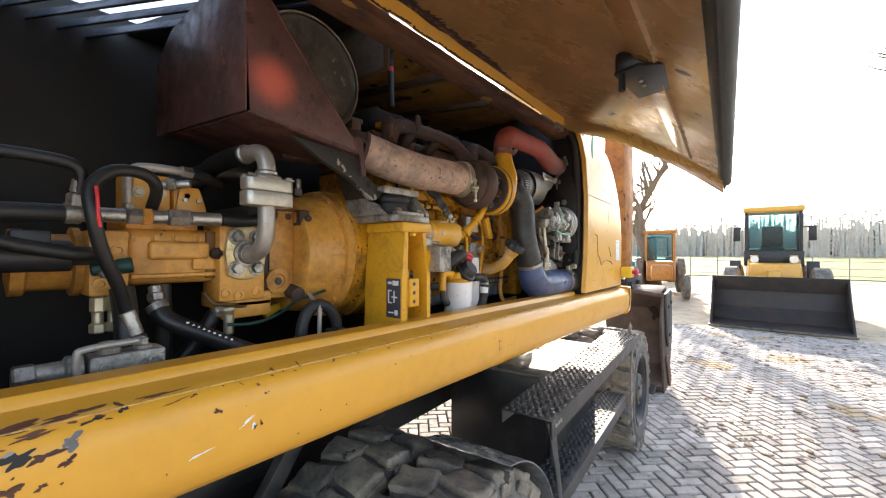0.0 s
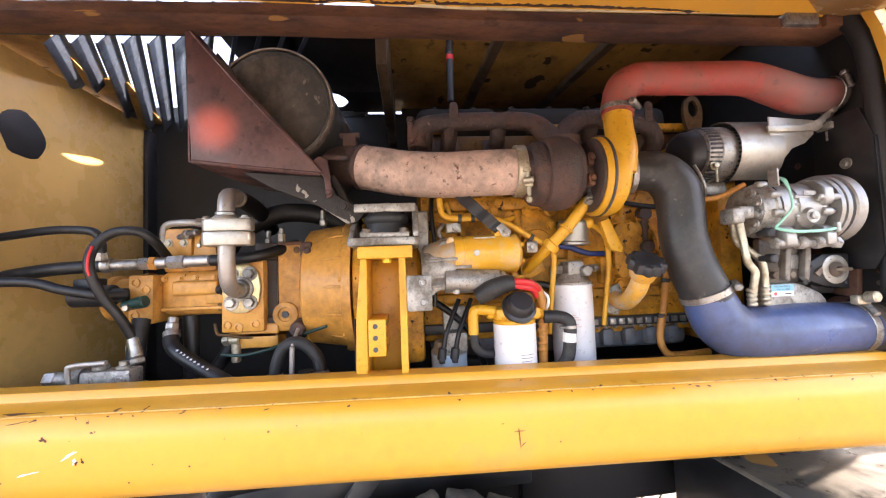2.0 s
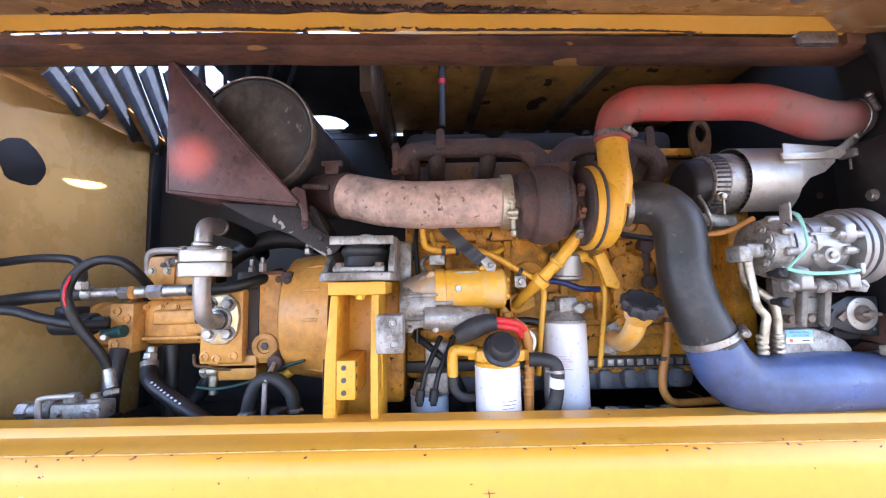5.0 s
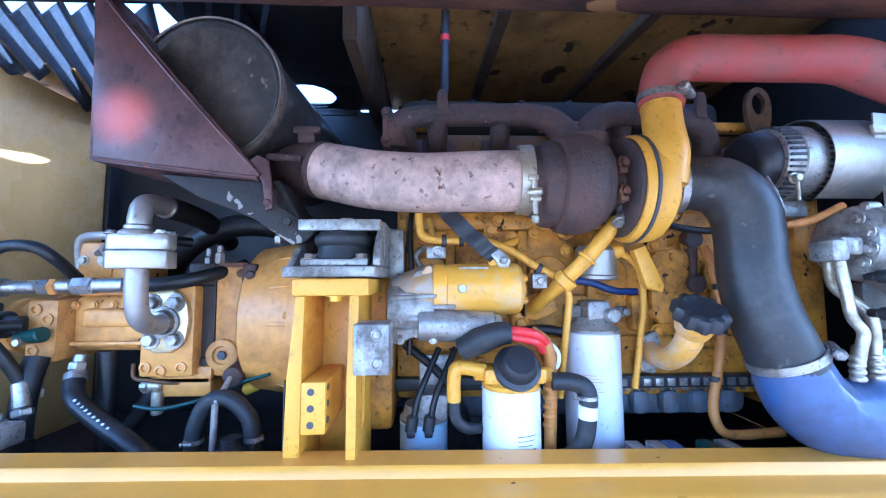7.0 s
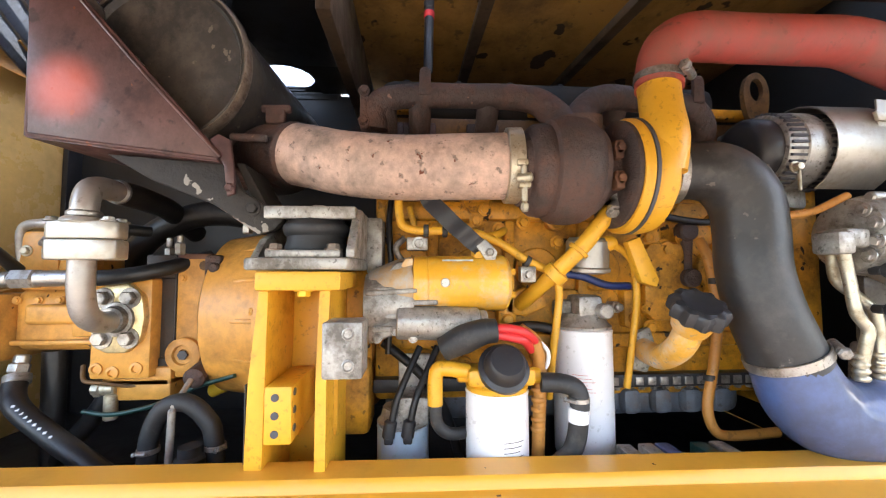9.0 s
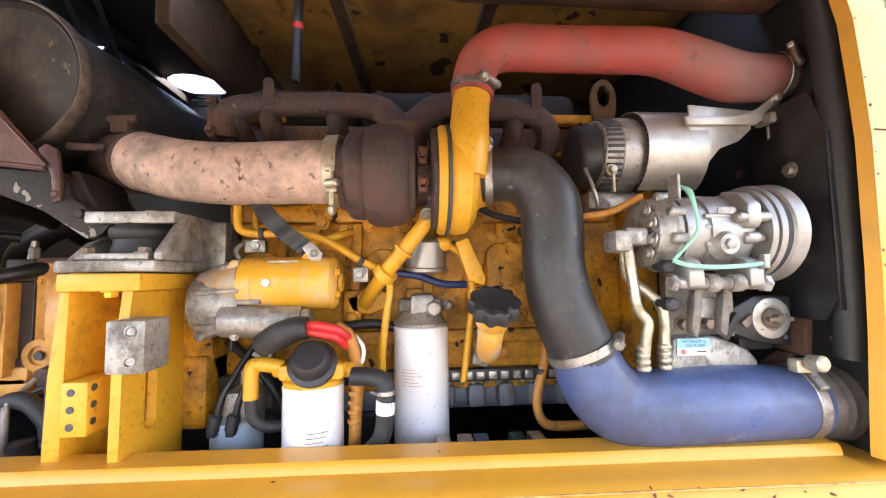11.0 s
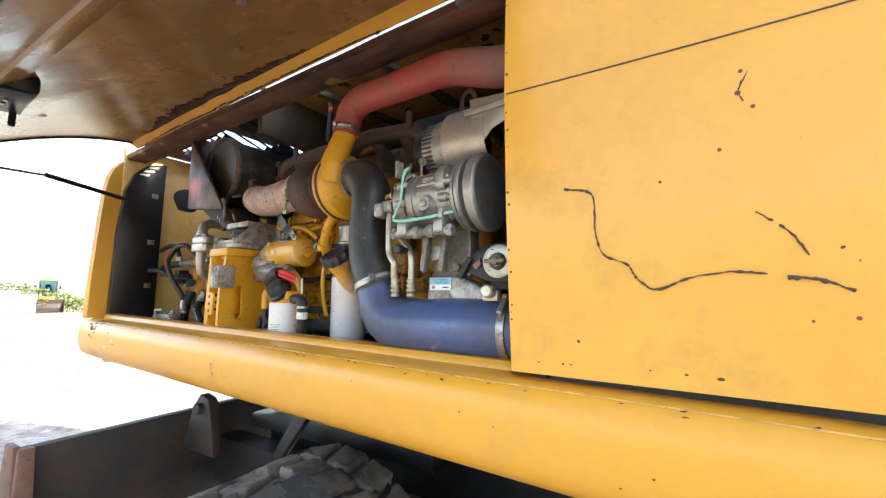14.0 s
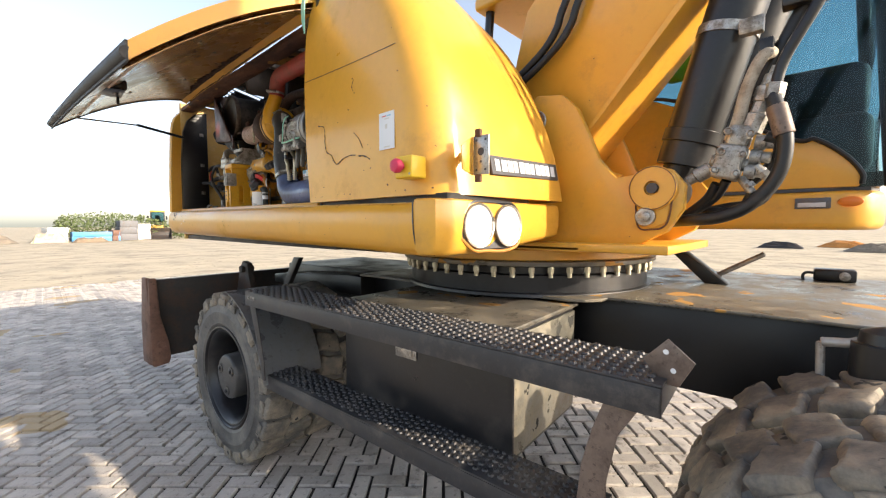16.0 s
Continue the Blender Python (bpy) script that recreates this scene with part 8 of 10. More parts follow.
def wheel_build(at_b):
    w = thing("wheel", UM @ Vector((-0.70, at_b, 0.43)), "black steel wheel with a dusty coarse-lugged twin tyre", "wheel", "road wheels")
    c = Vector((-0.72, at_b, 0.43))
    for k, a0 in enumerate((-0.585, -0.93)):
        # one tyre: carcass from outer to inner side
        prof = [(0.02, 0.30), (0.0, 0.318), (-0.008, 0.335), (-0.006, 0.342), (-0.014, 0.375), (-0.014, 0.405), (-0.008, 0.412), (-0.006, 0.44), (0.006, 0.478), (0.03, 0.497), (0.27, 0.497), (0.285, 0.478), (0.30, 0.43), (0.306, 0.36), (0.295, 0.31), (0.275, 0.30)]
        ty = lathe((a0, at_b, 0.43), (-1, 0, 0), prof, 48, close=False)
        part("tyre", ty, M_TYREWALL, w, m=UM)
        lug = bmesh.new()
        for i in range(22):
            for side in (0, 1):
                ang = 2 * math.pi * (i + 0.5 * side) / 22
                x0 = a0 - (0.004 if side == 0 else 0.155)
                x1 = a0 - (0.145 if side == 0 else 0.296)
                b = box(-0.077, 0.077, -0.056, 0.056, -0.05, 0.024, 0.014, 3)
                bmesh.ops.subdivide_edges(b, edges=[e for e in b.edges if e.calc_length() > 0.03], cuts=3, use_grid_fill=True)
                mm = Matrix.Translation((0.5 * (x0 + x1), at_b, 0.43)) @ Matrix.Rotation(ang, 4, "X") @ Matrix.Translation((0, 0, 0.492)) @ Matrix.Rotation(0.22 if side else -0.22, 4, "Z")
                b.transform(mm)
                for v in b.verts:
                    v.co += noise.noise_vector(v.co * 9) * 0.012 + noise.noise_vector(v.co * 30) * 0.007 + noise.noise_vector(v.co * 75) * 0.0045
                lug = join(lug, b)
                sh = box(-0.002, 0.010, -0.046, 0.046, -0.030, 0.012, 0.005, 2)
                sh.transform(Matrix.Translation((a0 - (0.0 if side == 0 else 0.30), at_b, 0.43)) @ Matrix.Rotation(ang, 4, "X") @ Matrix.Translation((0, 0, 0.475)))
                lug = join(lug, sh)
        part("tread", lug, M_TYRE, w, m=UM)
    part("rim", lathe((-0.588, at_b, 0.43), (-1, 0, 0), [(0.02, 0.322), (0.0, 0.318), (-0.009, 0.312), (-0.011, 0.304), (-0.004, 0.298), (0.004, 0.296), (0.006, 0.290), (0.000, 0.286), (0.004, 0.280), (0.03, 0.268), (0.05, 0.258), (0.12, 0.250), (0.17, 0.235), (0.18, 0.17), (0.19, 0.10)], 56, close=False), M_BLACK, w, "black dished rim", m=UM)
    hub = part("hub", join(lathe((-0.60, at_b, 0.43), (-1, 0, 0), [(-0.010, 0.0), (-0.010, 0.122), (-0.006, 0.130), (0.004, 0.135), (0.17, 0.142)], 36)), M_HUB, w, "dark grey planetary hub cover", m=UM)
    for i in range(10):
        a = 2 * math.pi * i / 10
        part("wheel_nut", hexbolt((-0.755, at_b + 0.165 * math.cos(a), 0.43 + 0.165 * math.sin(a)), (1, 0, 0), 0.015, 0.03), M_BLACK, w, m=UM)
    for i in range(3):
        a = 2 * math.pi * i / 3 + 0.6
        part("hub_boss", prism([(at_b + 0.085 * math.cos(a) + 0.030 * math.cos(k * math.pi / 6 + a), 0.43 + 0.085 * math.sin(a) + 0.030 * math.sin(k * math.pi / 6 + a)) for k in range(-6, 7)], "x", -0.590, -0.583, 0.002), M_HUB, hub, m=UM)
        part("hub_bolt", hexbolt((-0.583, at_b + 0.085 * math.cos(a), 0.43 + 0.085 * math.sin(a)), (1, 0, 0), 0.011, 0.008), M_BLACK, hub, m=UM)
    return w


wheel_build(1.14)
wheel_build(4.00)

chassis = thing("chassis", UM @ Vector((-1.9, 2.4, 0.6)), "black welded undercarriage frame with worn deck plates", "chassis")
part("main_beam", box(-2.35, -1.52, 0.25, 4.9, 0.66, 1.014, 0.01), M_CHASSIS, chassis, m=UM)
part("deck_plate", prism([(-3.0, 1.55), (-1.30, 1.55), (-1.30, 2.99), (-1.33, 3.07), (-1.39, 3.12), (-1.45, 3.13), (-1.45, 4.9), (-3.0, 4.9)], "z", 1.016, 1.03, 0.004), M_DECK, chassis, "worn deck plate with bare and yellow patches", m=UM)
part("rear_cover", prism([(0.30, 0.86), (1.50, 0.86), (1.50, 1.0), (1.36, 1.005), (0.62, 0.965), (0.30, 0.93)], "x", -2.2, -1.35, 0.012), M_CHASSIS, chassis, m=UM)
part("rear_axle", box(-3.0, -0.85, 1.02, 1.26, 0.33, 0.53, 0.05), M_BLACK, chassis, m=UM)
part("front_axle", box(-3.0, -0.85, 3.88, 4.12, 0.33, 0.53, 0.05), M_BLACK, chassis, m=UM)
part("stay", prism([(0.50, 0.55), (0.56, 0.55), (1.0, 1.12), (0.92, 1.12)], "x", -1.22, -1.18, 0.004), M_BLACK, chassis, m=UM)
part("side_web", box(-1.519, -1.49, 1.5, 4.9, 0.67, 1.014, 0.004), M_CHASSIS, chassis, m=UM)

toolbox = thing("tool_box", UM @ Vector((-1.0, 2.5, 0.55)), "black steel tool box with a dusty worn lid", "box")
part("box_body", box(-1.38, -0.76, 2.12, 3.00, 0.50, 0.985, 0.012), M_BLACK, toolbox, m=UM)
part("box_lid", box(-1.385, -0.755, 2.10, 3.02, 0.986, 1.006, 0.006), M_DECK, toolbox, "scuffed dusty lid", m=UM)
part("box_end", box(-1.36, -0.80, 3.003, 3.012, 0.53, 0.97, 0.003), M_WORNMETAL, toolbox, "rubbed bare end sheet", m=UM)
part("front_door", prism([(2.13, 0.985), (2.13, 0.52), (2.99, 0.50), (3.04, 0.53), (3.04, 0.955), (3.0, 0.985)], "x", -0.757, -0.742, 0.005), M_BLACK, toolbox, "black front door of the box", m=UM)
part("box_hinge", join(cyl((-0.79, 3.018, 0.90), (-0.79, 3.018, 0.975), 0.010), box(-0.80, -0.765, 3.013, 3.019, 0.91, 0.965, 0.002)), M_TABBROWN, toolbox, m=UM)
part("box_latch", join(box(-0.742, -0.736, 2.48, 2.60, 0.81, 0.88, 0.002), box(-0.737, -0.730, 2.50, 2.58, 0.825, 0.865, 0.003)), M_STEEL, toolbox, "dull steel latch plate", m=UM)


def tread_step(name, a0, a1, b0, b1, z, label):
    s = thing(name, UM @ Vector((a0, b0, z - 0.06)), label, "step", "access steps")
    part("tread_plate", box(a0, a1, b0, b1, z - 0.006, z, 0.001), M_STEP, s, m=UM)
    part("front_flange", box(a1 - 0.006, a1, b0, b1, z - 0.075, z - 0.007, 0.002), M_STEP, s, m=UM)
    part("back_flange", box(a0, a0 + 0.006, b0, b1, z - 0.06, z - 0.007, 0.002), M_STEP, s, m=UM)
    # raised dimples, staggered
    d = bmesh.new()
    nb_, na = int((b1 - b0) / 0.029), int((a1 - a0) / 0.031)
    for i in range(nb_):
        for j in range(na):
            c = (a0 + 0.015 + j * 0.031 + (0.010 if i % 2 else 0), b0 + 0.015 + i * 0.029, z - 0.0005)
            r = 0.0118
            vs = []
            for q, (rr, hh) in enumerate(((r, 0), (r * 0.72, 0.006), (r * 0.40, 0.0065))):
                vs.append([d.verts.new((c[0] + rr * math.cos(k * math.pi / 4), c[1] + rr * math.sin(k * math.pi / 4), c[2] + hh)) for k in range(8)])
            for u_, v_ in zip(vs, vs[1:]):
                for k in range(8):
                    d.faces.new((u_[k], u_[(k + 1) % 8], v_[(k + 1) % 8], v_[k]))
            low = [d.verts.new((p.co.x, p.co.y, c[2] + 0.001)) for p in vs[-1]]
            for k in range(8):
                d.faces.new((vs[-1][k], vs[-1][(k + 1) % 8], low[(k + 1) % 8], low[k]))
            d.faces.new(low)
    tagged(part("tread_relief", d, M_STEP, s, m=UM), "raised anti-slip dimples", kind="stuff")
    return s


st = tread_step("upper_step", -0.75, -0.53, 1.56, 3.52, 1.015, "long black anti-slip upper step along the chassis")
tab = part("end_tab", prism([(3.425, 1.05), (3.475, 1.105), (3.53, 1.06), (3.50, 1.0), (3.46, 1.0)], "x", -0.812, -0.804, 0.002), M_TABBROWN, st, "browned steel end tab")
# white discs paint the daylight showing through the tab's two holes
for y, z in ((3.472, 1.075), (3.488, 1.035)):
    part("tab_hole", cyl((-0.8035, y, z), (-0.8045, y, z), 0.006, seg=12, bev=0.0002), M_LABEL, tab)
part("end_flange", box(-0.75, -0.53, 3.514, 3.52, 0.945, 1.008, 0.002), M_STEP, st, m=UM)
part("support_leg", prism([(3.325, 0.50), (3.395, 0.50), (3.398, 0.62), (3.402, 0.74), (3.425, 0.86), (3.475, 0.945), (3.395, 0.945), (3.365, 0.86), (3.340, 0.76), (3.328, 0.64)], "x", -0.56, -0.552, 0.002), M_TABBROWN, st, "curved plate leg", m=UM)
fend = loft([[(x_, 1.14 + (0.555 + 0.03 * max(0, k - 9) / 5) * math.cos(radians(10 + 5.0 * k)), 0.43 + 0.555 * math.sin(radians(10 + 5.0 * k))) for x_ in (-0.90, -0.74, -0.575, -0.555)] for k in range(15)])
part("fender", thicken(fend, 0.005), M_FENDER, st, "curved grey mudguard sheet behind the wheel", m=UM)
part("fender_plate", prism([(1.545, 1.005), (1.575, 0.945), (1.63, 0.80), (1.675, 0.65), (1.69, 0.565), (1.72, 0.565), (1.715, 0.66), (1.68, 0.80), (1.64, 0.945), (1.66, 1.005)], "x", -0.549, -0.543, 0.002), M_STEP, st, m=UM)
for k in range(3):
    part("bolt", hexbolt((-0.529, 1.60 + 0.028 * k, 0.985), (1, 0, 0), 0.006, 0.004), M_STEEL, st, m=UM)
tread_step("lower_step", -0.76, -0.58, 1.66, 3.36, 0.575, "black anti-slip lower step hung under the upper one")

blade = thing("dozer_blade", UM @ Vector((-1.8, -0.1, 0.3)), "black dozer blade with rusty scraped edges", "blade")
part("blade_face", prism([(-0.12, 0.30), (-0.06, 0.30), (-0.075, 0.6), (-0.03, 0.93), (-0.09, 0.93), (-0.135, 0.6)], "x", -3.0, -0.505, 0.006), M_BLADE, blade, m=UM)
part("side_cheek", prism([(-0.15, 0.28), (0.04, 0.28), (0.06, 0.6), (0.0, 0.955), (-0.10, 0.955), (-0.16, 0.6)], "x", -0.505, -0.48, 0.006), M_BLADEEND, blade, "rust-brown cheek plate", m=UM)
part("end_bar", prism([(-0.535, 0.955), (-0.485, 0.955), (-0.482, 0.60), (-0.485, 0.285), (-0.50, 0.265), (-0.60, 0.275), (-0.612, 0.33), (-0.60, 0.45), (-0.55, 0.66)], "y", 0.03, 0.062, 0.008), M_BLADEEND, blade, "rust-brown worn end bar", m=UM)
part("end_boss", lathe((-0.555, 0.060, 0.43), (0, 1, 0), [(0, 0.034), (0.006, 0.034), (0.010, 0.029), (0.007, 0.020), (0.007, 0.0)], 24), M_BLADEEND, blade, m=UM)
part("blade_arm", box(-1.5, -1.35, -0.03, 0.6, 0.5, 0.75, 0.01), M_BLADE, blade, m=UM)
part("blade_arm", box(-2.4, -2.25, -0.03, 0.6, 0.5, 0.75, 0.01), M_BLADE, blade, m=UM)
part("lug", join(prism([(0.0, 0.75), (0.3, 0.75), (0.22, 1.03), (0.14, 1.05), (0.08, 0.98)], "x", -1.20, -1.15, 0.006), cyl((-1.23, 0.16, 0.98), (-1.12, 0.16, 0.98), 0.03)), M_BLADE, blade, m=UM)

# ---- slew ring ----
ring = thing("slew_ring", (-2.06, 2.33, 1.03), "toothed slew ring with a row of bolts on the deck", "slew ring")
RC = (-2.06, 2.33)
part("ring_base", lathe((*RC, 1.02), (0, 0, 1), [(0, 0.745), (0.014, 0.742), (0.018, 0.722), (0.10, 0.722), (0.105, 0.71)], 80), M_BLACK, ring)
part("ring_flange", lathe((*RC, 1.165), (0, 0, 1), [(0, 0.755), (0.004, 0.765), (0.022, 0.765), (0.026, 0.75)], 80), M_DECK, ring)
part("ring_top", lathe((*RC, 1.192), (0, 0, 1), [(0, 0.735), (0.004, 0.74), (0.05, 0.74), (0.055, 0.73)], 80), M_BODY, ring, "yellow flange above the bolts")
part("ring_core", lathe((*RC, 1.10), (0, 0, 1), [(0, 0.69), (0.12, 0.69)], 72), M_BLACK, ring)
for i in range(52):
    a = 2 * math.pi * i / 52
    p = Vector((RC[0] + 0.735 * math.cos(a), RC[1] + 0.735 * math.sin(a), 1.125))
    part("ring_bolt", join(lathe(p, (0, 0, 1), [(-0.012, 0.012), (0.045, 0.012)], 8), lathe(p + Vector((0, 0, 0.012)), (0, 0, 1), [(0, 0.0165), (0.022, 0.0165)], 6)), M_ZINC, ring)
part("upper_base", join(box(-2.5, -1.40, 1.7, 3.0, 1.248, 1.27, 0.005)), M_BODY, ring)

# ---- boom foot, boom and cylinder ----
foot = thing("boom_mount", (-1.7, 3.0, 1.27), "yellow welded boom mounting with heavy lugs", "boom mount")
prof_foot = [(2.45, 1.27), (3.18, 1.27), (3.30, 1.335), (3.352, 1.42), (3.355, 1.51), (3.31, 1.57), (3.235, 1.585), (3.172, 1.559), (3.106, 1.553), (3.035, 1.635), (2.984, 1.754), (2.931, 1.871), (2.865, 1.938), (2.74, 1.96), (2.6, 1.85), (2.45, 1.5)]
part("side_lug", prism(prof_foot, "x", -1.545, -1.50, 0.006), M_BODY, foot)
part("side_lug", prism(prof_foot, "x", -2.02, -1.975, 0.006), M_BODY, foot)
part("foot_web", box(-1.975, -1.545, 2.5, 2.98, 1.27, 1.62, 0.01), M_BODY, foot)
part("foot_base", box(-2.15, -1.40, 2.50, 3.33, 1.25, 1.285, 0.006), M_BODY, foot)
part("pin_boss", lathe((-1.52, 3.25, 1.50), (1, 0, 0), [(0, 0.085), (0.045, 0.085), (0.05, 0.08), (0.05, 0.028), (0.02, 0.026)], 32), M_BODY, foot)
part("pin_plate", join(prism([(3.19, 1.50), (3.20, 1.36), (3.25, 1.345), (3.30, 1.37), (3.32, 1.50), (3.30, 1.56), (3.22, 1.565)], "x", -1.497, -1.487, 0.004)), M_BODY, foot)
part("pin_bolt", join(cyl((-1.49, 3.228, 1.392), (-1.468, 3.228, 1.392), 0.036, seg=24), hexbolt((-1.468, 3.228, 1.392), (1, 0, 0), 0.022, 0.012, False)), M_STEEL, foot)
part("pin_seam", tube([(-1.486, 3.188 + 0.0, 1.50), (-1.486, 3.198, 1.36), (-1.486, 3.25, 1.343), (-1.486, 3.302, 1.368), (-1.486, 3.322, 1.50)], 0.0035, 8), M_RUSTRAIL, foot, "rusty rim of the keeper plate")
part("pin_seam", lathe((-1.470, 3.25, 1.50), (1, 0, 0), [(0.0, 0.079), (0.002, 0.082), (0.003, 0.079)], 40, close=False), M_RUSTRAIL, foot)
part("pin_hole", cyl((-1.50, 3.25, 1.50), (-1.4665, 3.25, 1.50), 0.020, seg=24, bev=0.001), M_INK, foot)

boom = thing("boom", (-1.76, 2.7, 1.75), "yellow box-section excavator boom rising from its foot", "boom")
part("boom_box", prism([(2.46, 1.80), (2.52, 1.70), (2.86, 1.69), (4.20, 3.28), (4.6, 4.6), (4.15, 4.7), (3.75, 3.55), (2.62, 2.42)], "x", -1.95, -1.60, 0.008), M_BODY, boom)
part("boom_edge", prism([(2.85, 1.68), (2.89, 1.70), (4.22, 3.275), (4.18, 3.29)], "x", -1.965, -1.585, 0.003), M_BODY, boom)
part("boom_pin", cyl((-1.99, 2.74, 1.84), (-1.49, 2.74, 1.84), 0.05), M_STEEL, boom)
cylr = thing("boom_cylinder", (-1.66, 3.25, 1.5), "black hydraulic boom cylinder with a clamp band", "cylinder")
part("barrel", cyl((-1.70, 3.30, 1.60), (-1.70, 3.75, 3.2), 0.098, seg=36), M_BLACK, cylr)
part("eye", join(cyl((-1.78, 3.25, 1.50), (-1.56, 3.25, 1.50), 0.075), cyl((-1.70, 3.25, 1.50), (-1.70, 3.30, 1.62), 0.06)), M_BLACK, cylr)
part("band", lathe((-1.70, 3.432, 2.07), (0, 0.45, 1.6), [(0, 0.099), (0.001, 0.104), (0.035, 0.104), (0.036, 0.099)], 36, close=False), M_STEEL, cylr)
part("band_lug", box(-1.62, -1.58, 3.44, 3.51, 2.02, 2.075, 0.006), M_ALU, cylr, m=Matrix.Translation((0, 0.045, 0.005)))
part("barrel_ring", lathe((-1.70, 3.325, 1.685), (0, 0.45, 1.6), [(0, 0.098), (0.004, 0.106), (0.05, 0.106), (0.054, 0.098)], 36, close=False), M_BLACK, cylr)
cylf = thing("boom_cylinder", (-2.05, 3.25, 1.5), "second black hydraulic boom cylinder behind the first", "cylinder")
part("barrel", cyl((-2.08, 3.32, 1.60), (-2.08, 3.77, 3.2), 0.098, seg=36), M_BLACK, cylf)
part("eye", cyl((-2.17, 3.25, 1.50), (-1.98, 3.25, 1.50), 0.075), M_BLACK, cylf)

valve = thing("boom_valve", (-1.60, 3.45, 1.6), "grey hydraulic safety valve with pipes beside the cylinder", "valve")
VT = Matrix.Translation((-1.58, 3.49, 1.61)) @ Matrix.Rotation(-0.27, 4, "X")
part("valve_body", join(box(-0.05, 0.05, -0.050, 0.035, -0.09, 0.03, 0.012, 3), box(-0.045, 0.04, -0.040, 0.030, 0.02, 0.10, 0.016, 3), lathe((0, 0.02, 0.08), (0, 0.05, 1), [(0, 0.034), (0.06, 0.034), (0.066, 0.026), (0.10, 0.026), (0.104, 0.032), (0.125, 0.032)], 8), cyl((0.0, -0.065, -0.03), (0.0, 0.05, -0.03), 0.022)), M_ALU, valve, "dusty grey cast body", m=VT)
for z in (-0.05, 0.0, 0.05):
    part("port_boss", lathe((0, 0.045, z), (0, 1, 0.1), [(0, 0.026), (0.03, 0.026), (0.034, 0.02), (0.055, 0.019), (0.06, 0.014)], 20), M_ALU, valve, m=VT)
for y, z in ((-0.035, 0.07), (0.03, 0.07), (-0.035, 0.0), (0.03, -0.0), (-0.035, -0.065), (0.03, -0.065)):
    part("body_screw", lathe((0.05, y, z), (1, 0, 0), [(0, 0.013), (0.012, 0.013), (0.013, 0.010), (0.008, 0.006)], 14), M_STEEL, valve, m=VT)
part("spring_cap", lathe((0.0, 0.02, 0.20), (0, 0.05, 1), [(0, 0.03), (0.03, 0.03), (0.035, 0.022), (0.07, 0.022), (0.075, 0.014), (0.10, 0.013)], 20), M_ALU, valve, m=VT)
part("lower_cap", lathe((-0.01, -0.06, -0.06), (0, -0.7, -0.7), [(0, 0.028), (0.05, 0.028), (0.055, 0.02), (0.08, 0.018)], 20), M_ALU, valve, m=VT)
for y, z, yy, zz in ((3.55, 1.565, 3.60, 1.50), (3.51, 1.53, 3.545, 1.47)):
    part("hose_tail", join(cyl((-1.57, y, z), (-1.57, yy, zz), 0.014), cyl((-1.57, y + 0.02, z - 0.025), (-1.57, y + 0.032, z - 0.04), 0.019, seg=6)), M_ALU, valve)
part("rigid_pipe", tube([(-1.57, 3.475, 1.66), (-1.565, 3.50, 1.74), (-1.56, 3.519, 1.834), (-1.56, 3.55, 1.915), (-1.575, 3.572, 1.94), (-1.62, 3.58, 1.945)], 0.020, 16), M_TANPIPE, valve, "dusty tan steel pipe")
part("rigid_pipe", tube([(-1.56, 3.591, 1.80), (-1.56, 3.616, 1.909), (-1.56, 3.691, 2.062), (-1.58, 3.85, 2.42), (-1.60, 4.02, 2.9)], 0.017, 16), M_BLACK, valve)
part("pipe_nut", cyl((-1.56, 3.588, 1.78), (-1.56, 3.596, 1.83), 0.030, seg=6), M_ALU, valve)
part("pipe_clip", box(-1.64, -1.56, 3.545, 3.585, 1.93, 1.99, 0.006), M_BLACK, valve)
part("dark_pipe", tube([(-1.62, 3.53, 1.72), (-1.62, 3.56, 1.86), (-1.62, 3.62, 2.0), (-1.64, 3.80, 2.4)], 0.024), M_HOSE, valve)
part("hose", tube([(-1.555, 3.589, 1.79), (-1.54, 3.602, 1.74), (-1.54, 3.626, 1.65), (-1.54, 3.622, 1.56), (-1.54, 3.592, 1.485), (-1.54, 3.53, 1.42), (-1.55, 3.45, 1.387), (-1.58, 3.355, 1.378), (-1.68, 3.22, 1.37)], 0.0225, 18), M_HOSE, valve, "thick black hydraulic hose")
part("hose_cuff", tube([(-1.545, 3.60, 1.75), (-1.54, 3.613, 1.70), (-1.54, 3.624, 1.655)], 0.029, 18), M_TABBROWN, valve, "browned hose cuff")
part("pipe_band", lathe((-1.57, 3.72, 2.12), (0, 0.45, 1), [(0, 0.018), (0.001, 0.023), (0.020, 0.023), (0.021, 0.018)], 18, close=False), M_STEEL, valve)
part("clamp_block", box(-1.625, -1.565, 3.60, 3.74, 2.075, 2.12, 0.006), M_BLACK, valve)
for k, (y0, z0) in enumerate(((3.60, 1.50), (3.545, 1.47), (3.47, 1.52), (3.44, 1.51))):
    part("hose", tube([(-1.57, y0, z0), (-1.60, y0 - 0.04, z0 - 0.06), (-1.64, y0 - 0.14, 1.425 - 0.012 * k), (-1.74, y0 - 0.30, 1.40)], 0.016), M_HOSE, valve)
part("hose", tube([(-1.56, 3.575, 1.66), (-1.57, 3.61, 1.64), (-1.60, 3.60, 1.58), (-1.64, 3.52, 1.50)], 0.018), M_HOSE, valve)
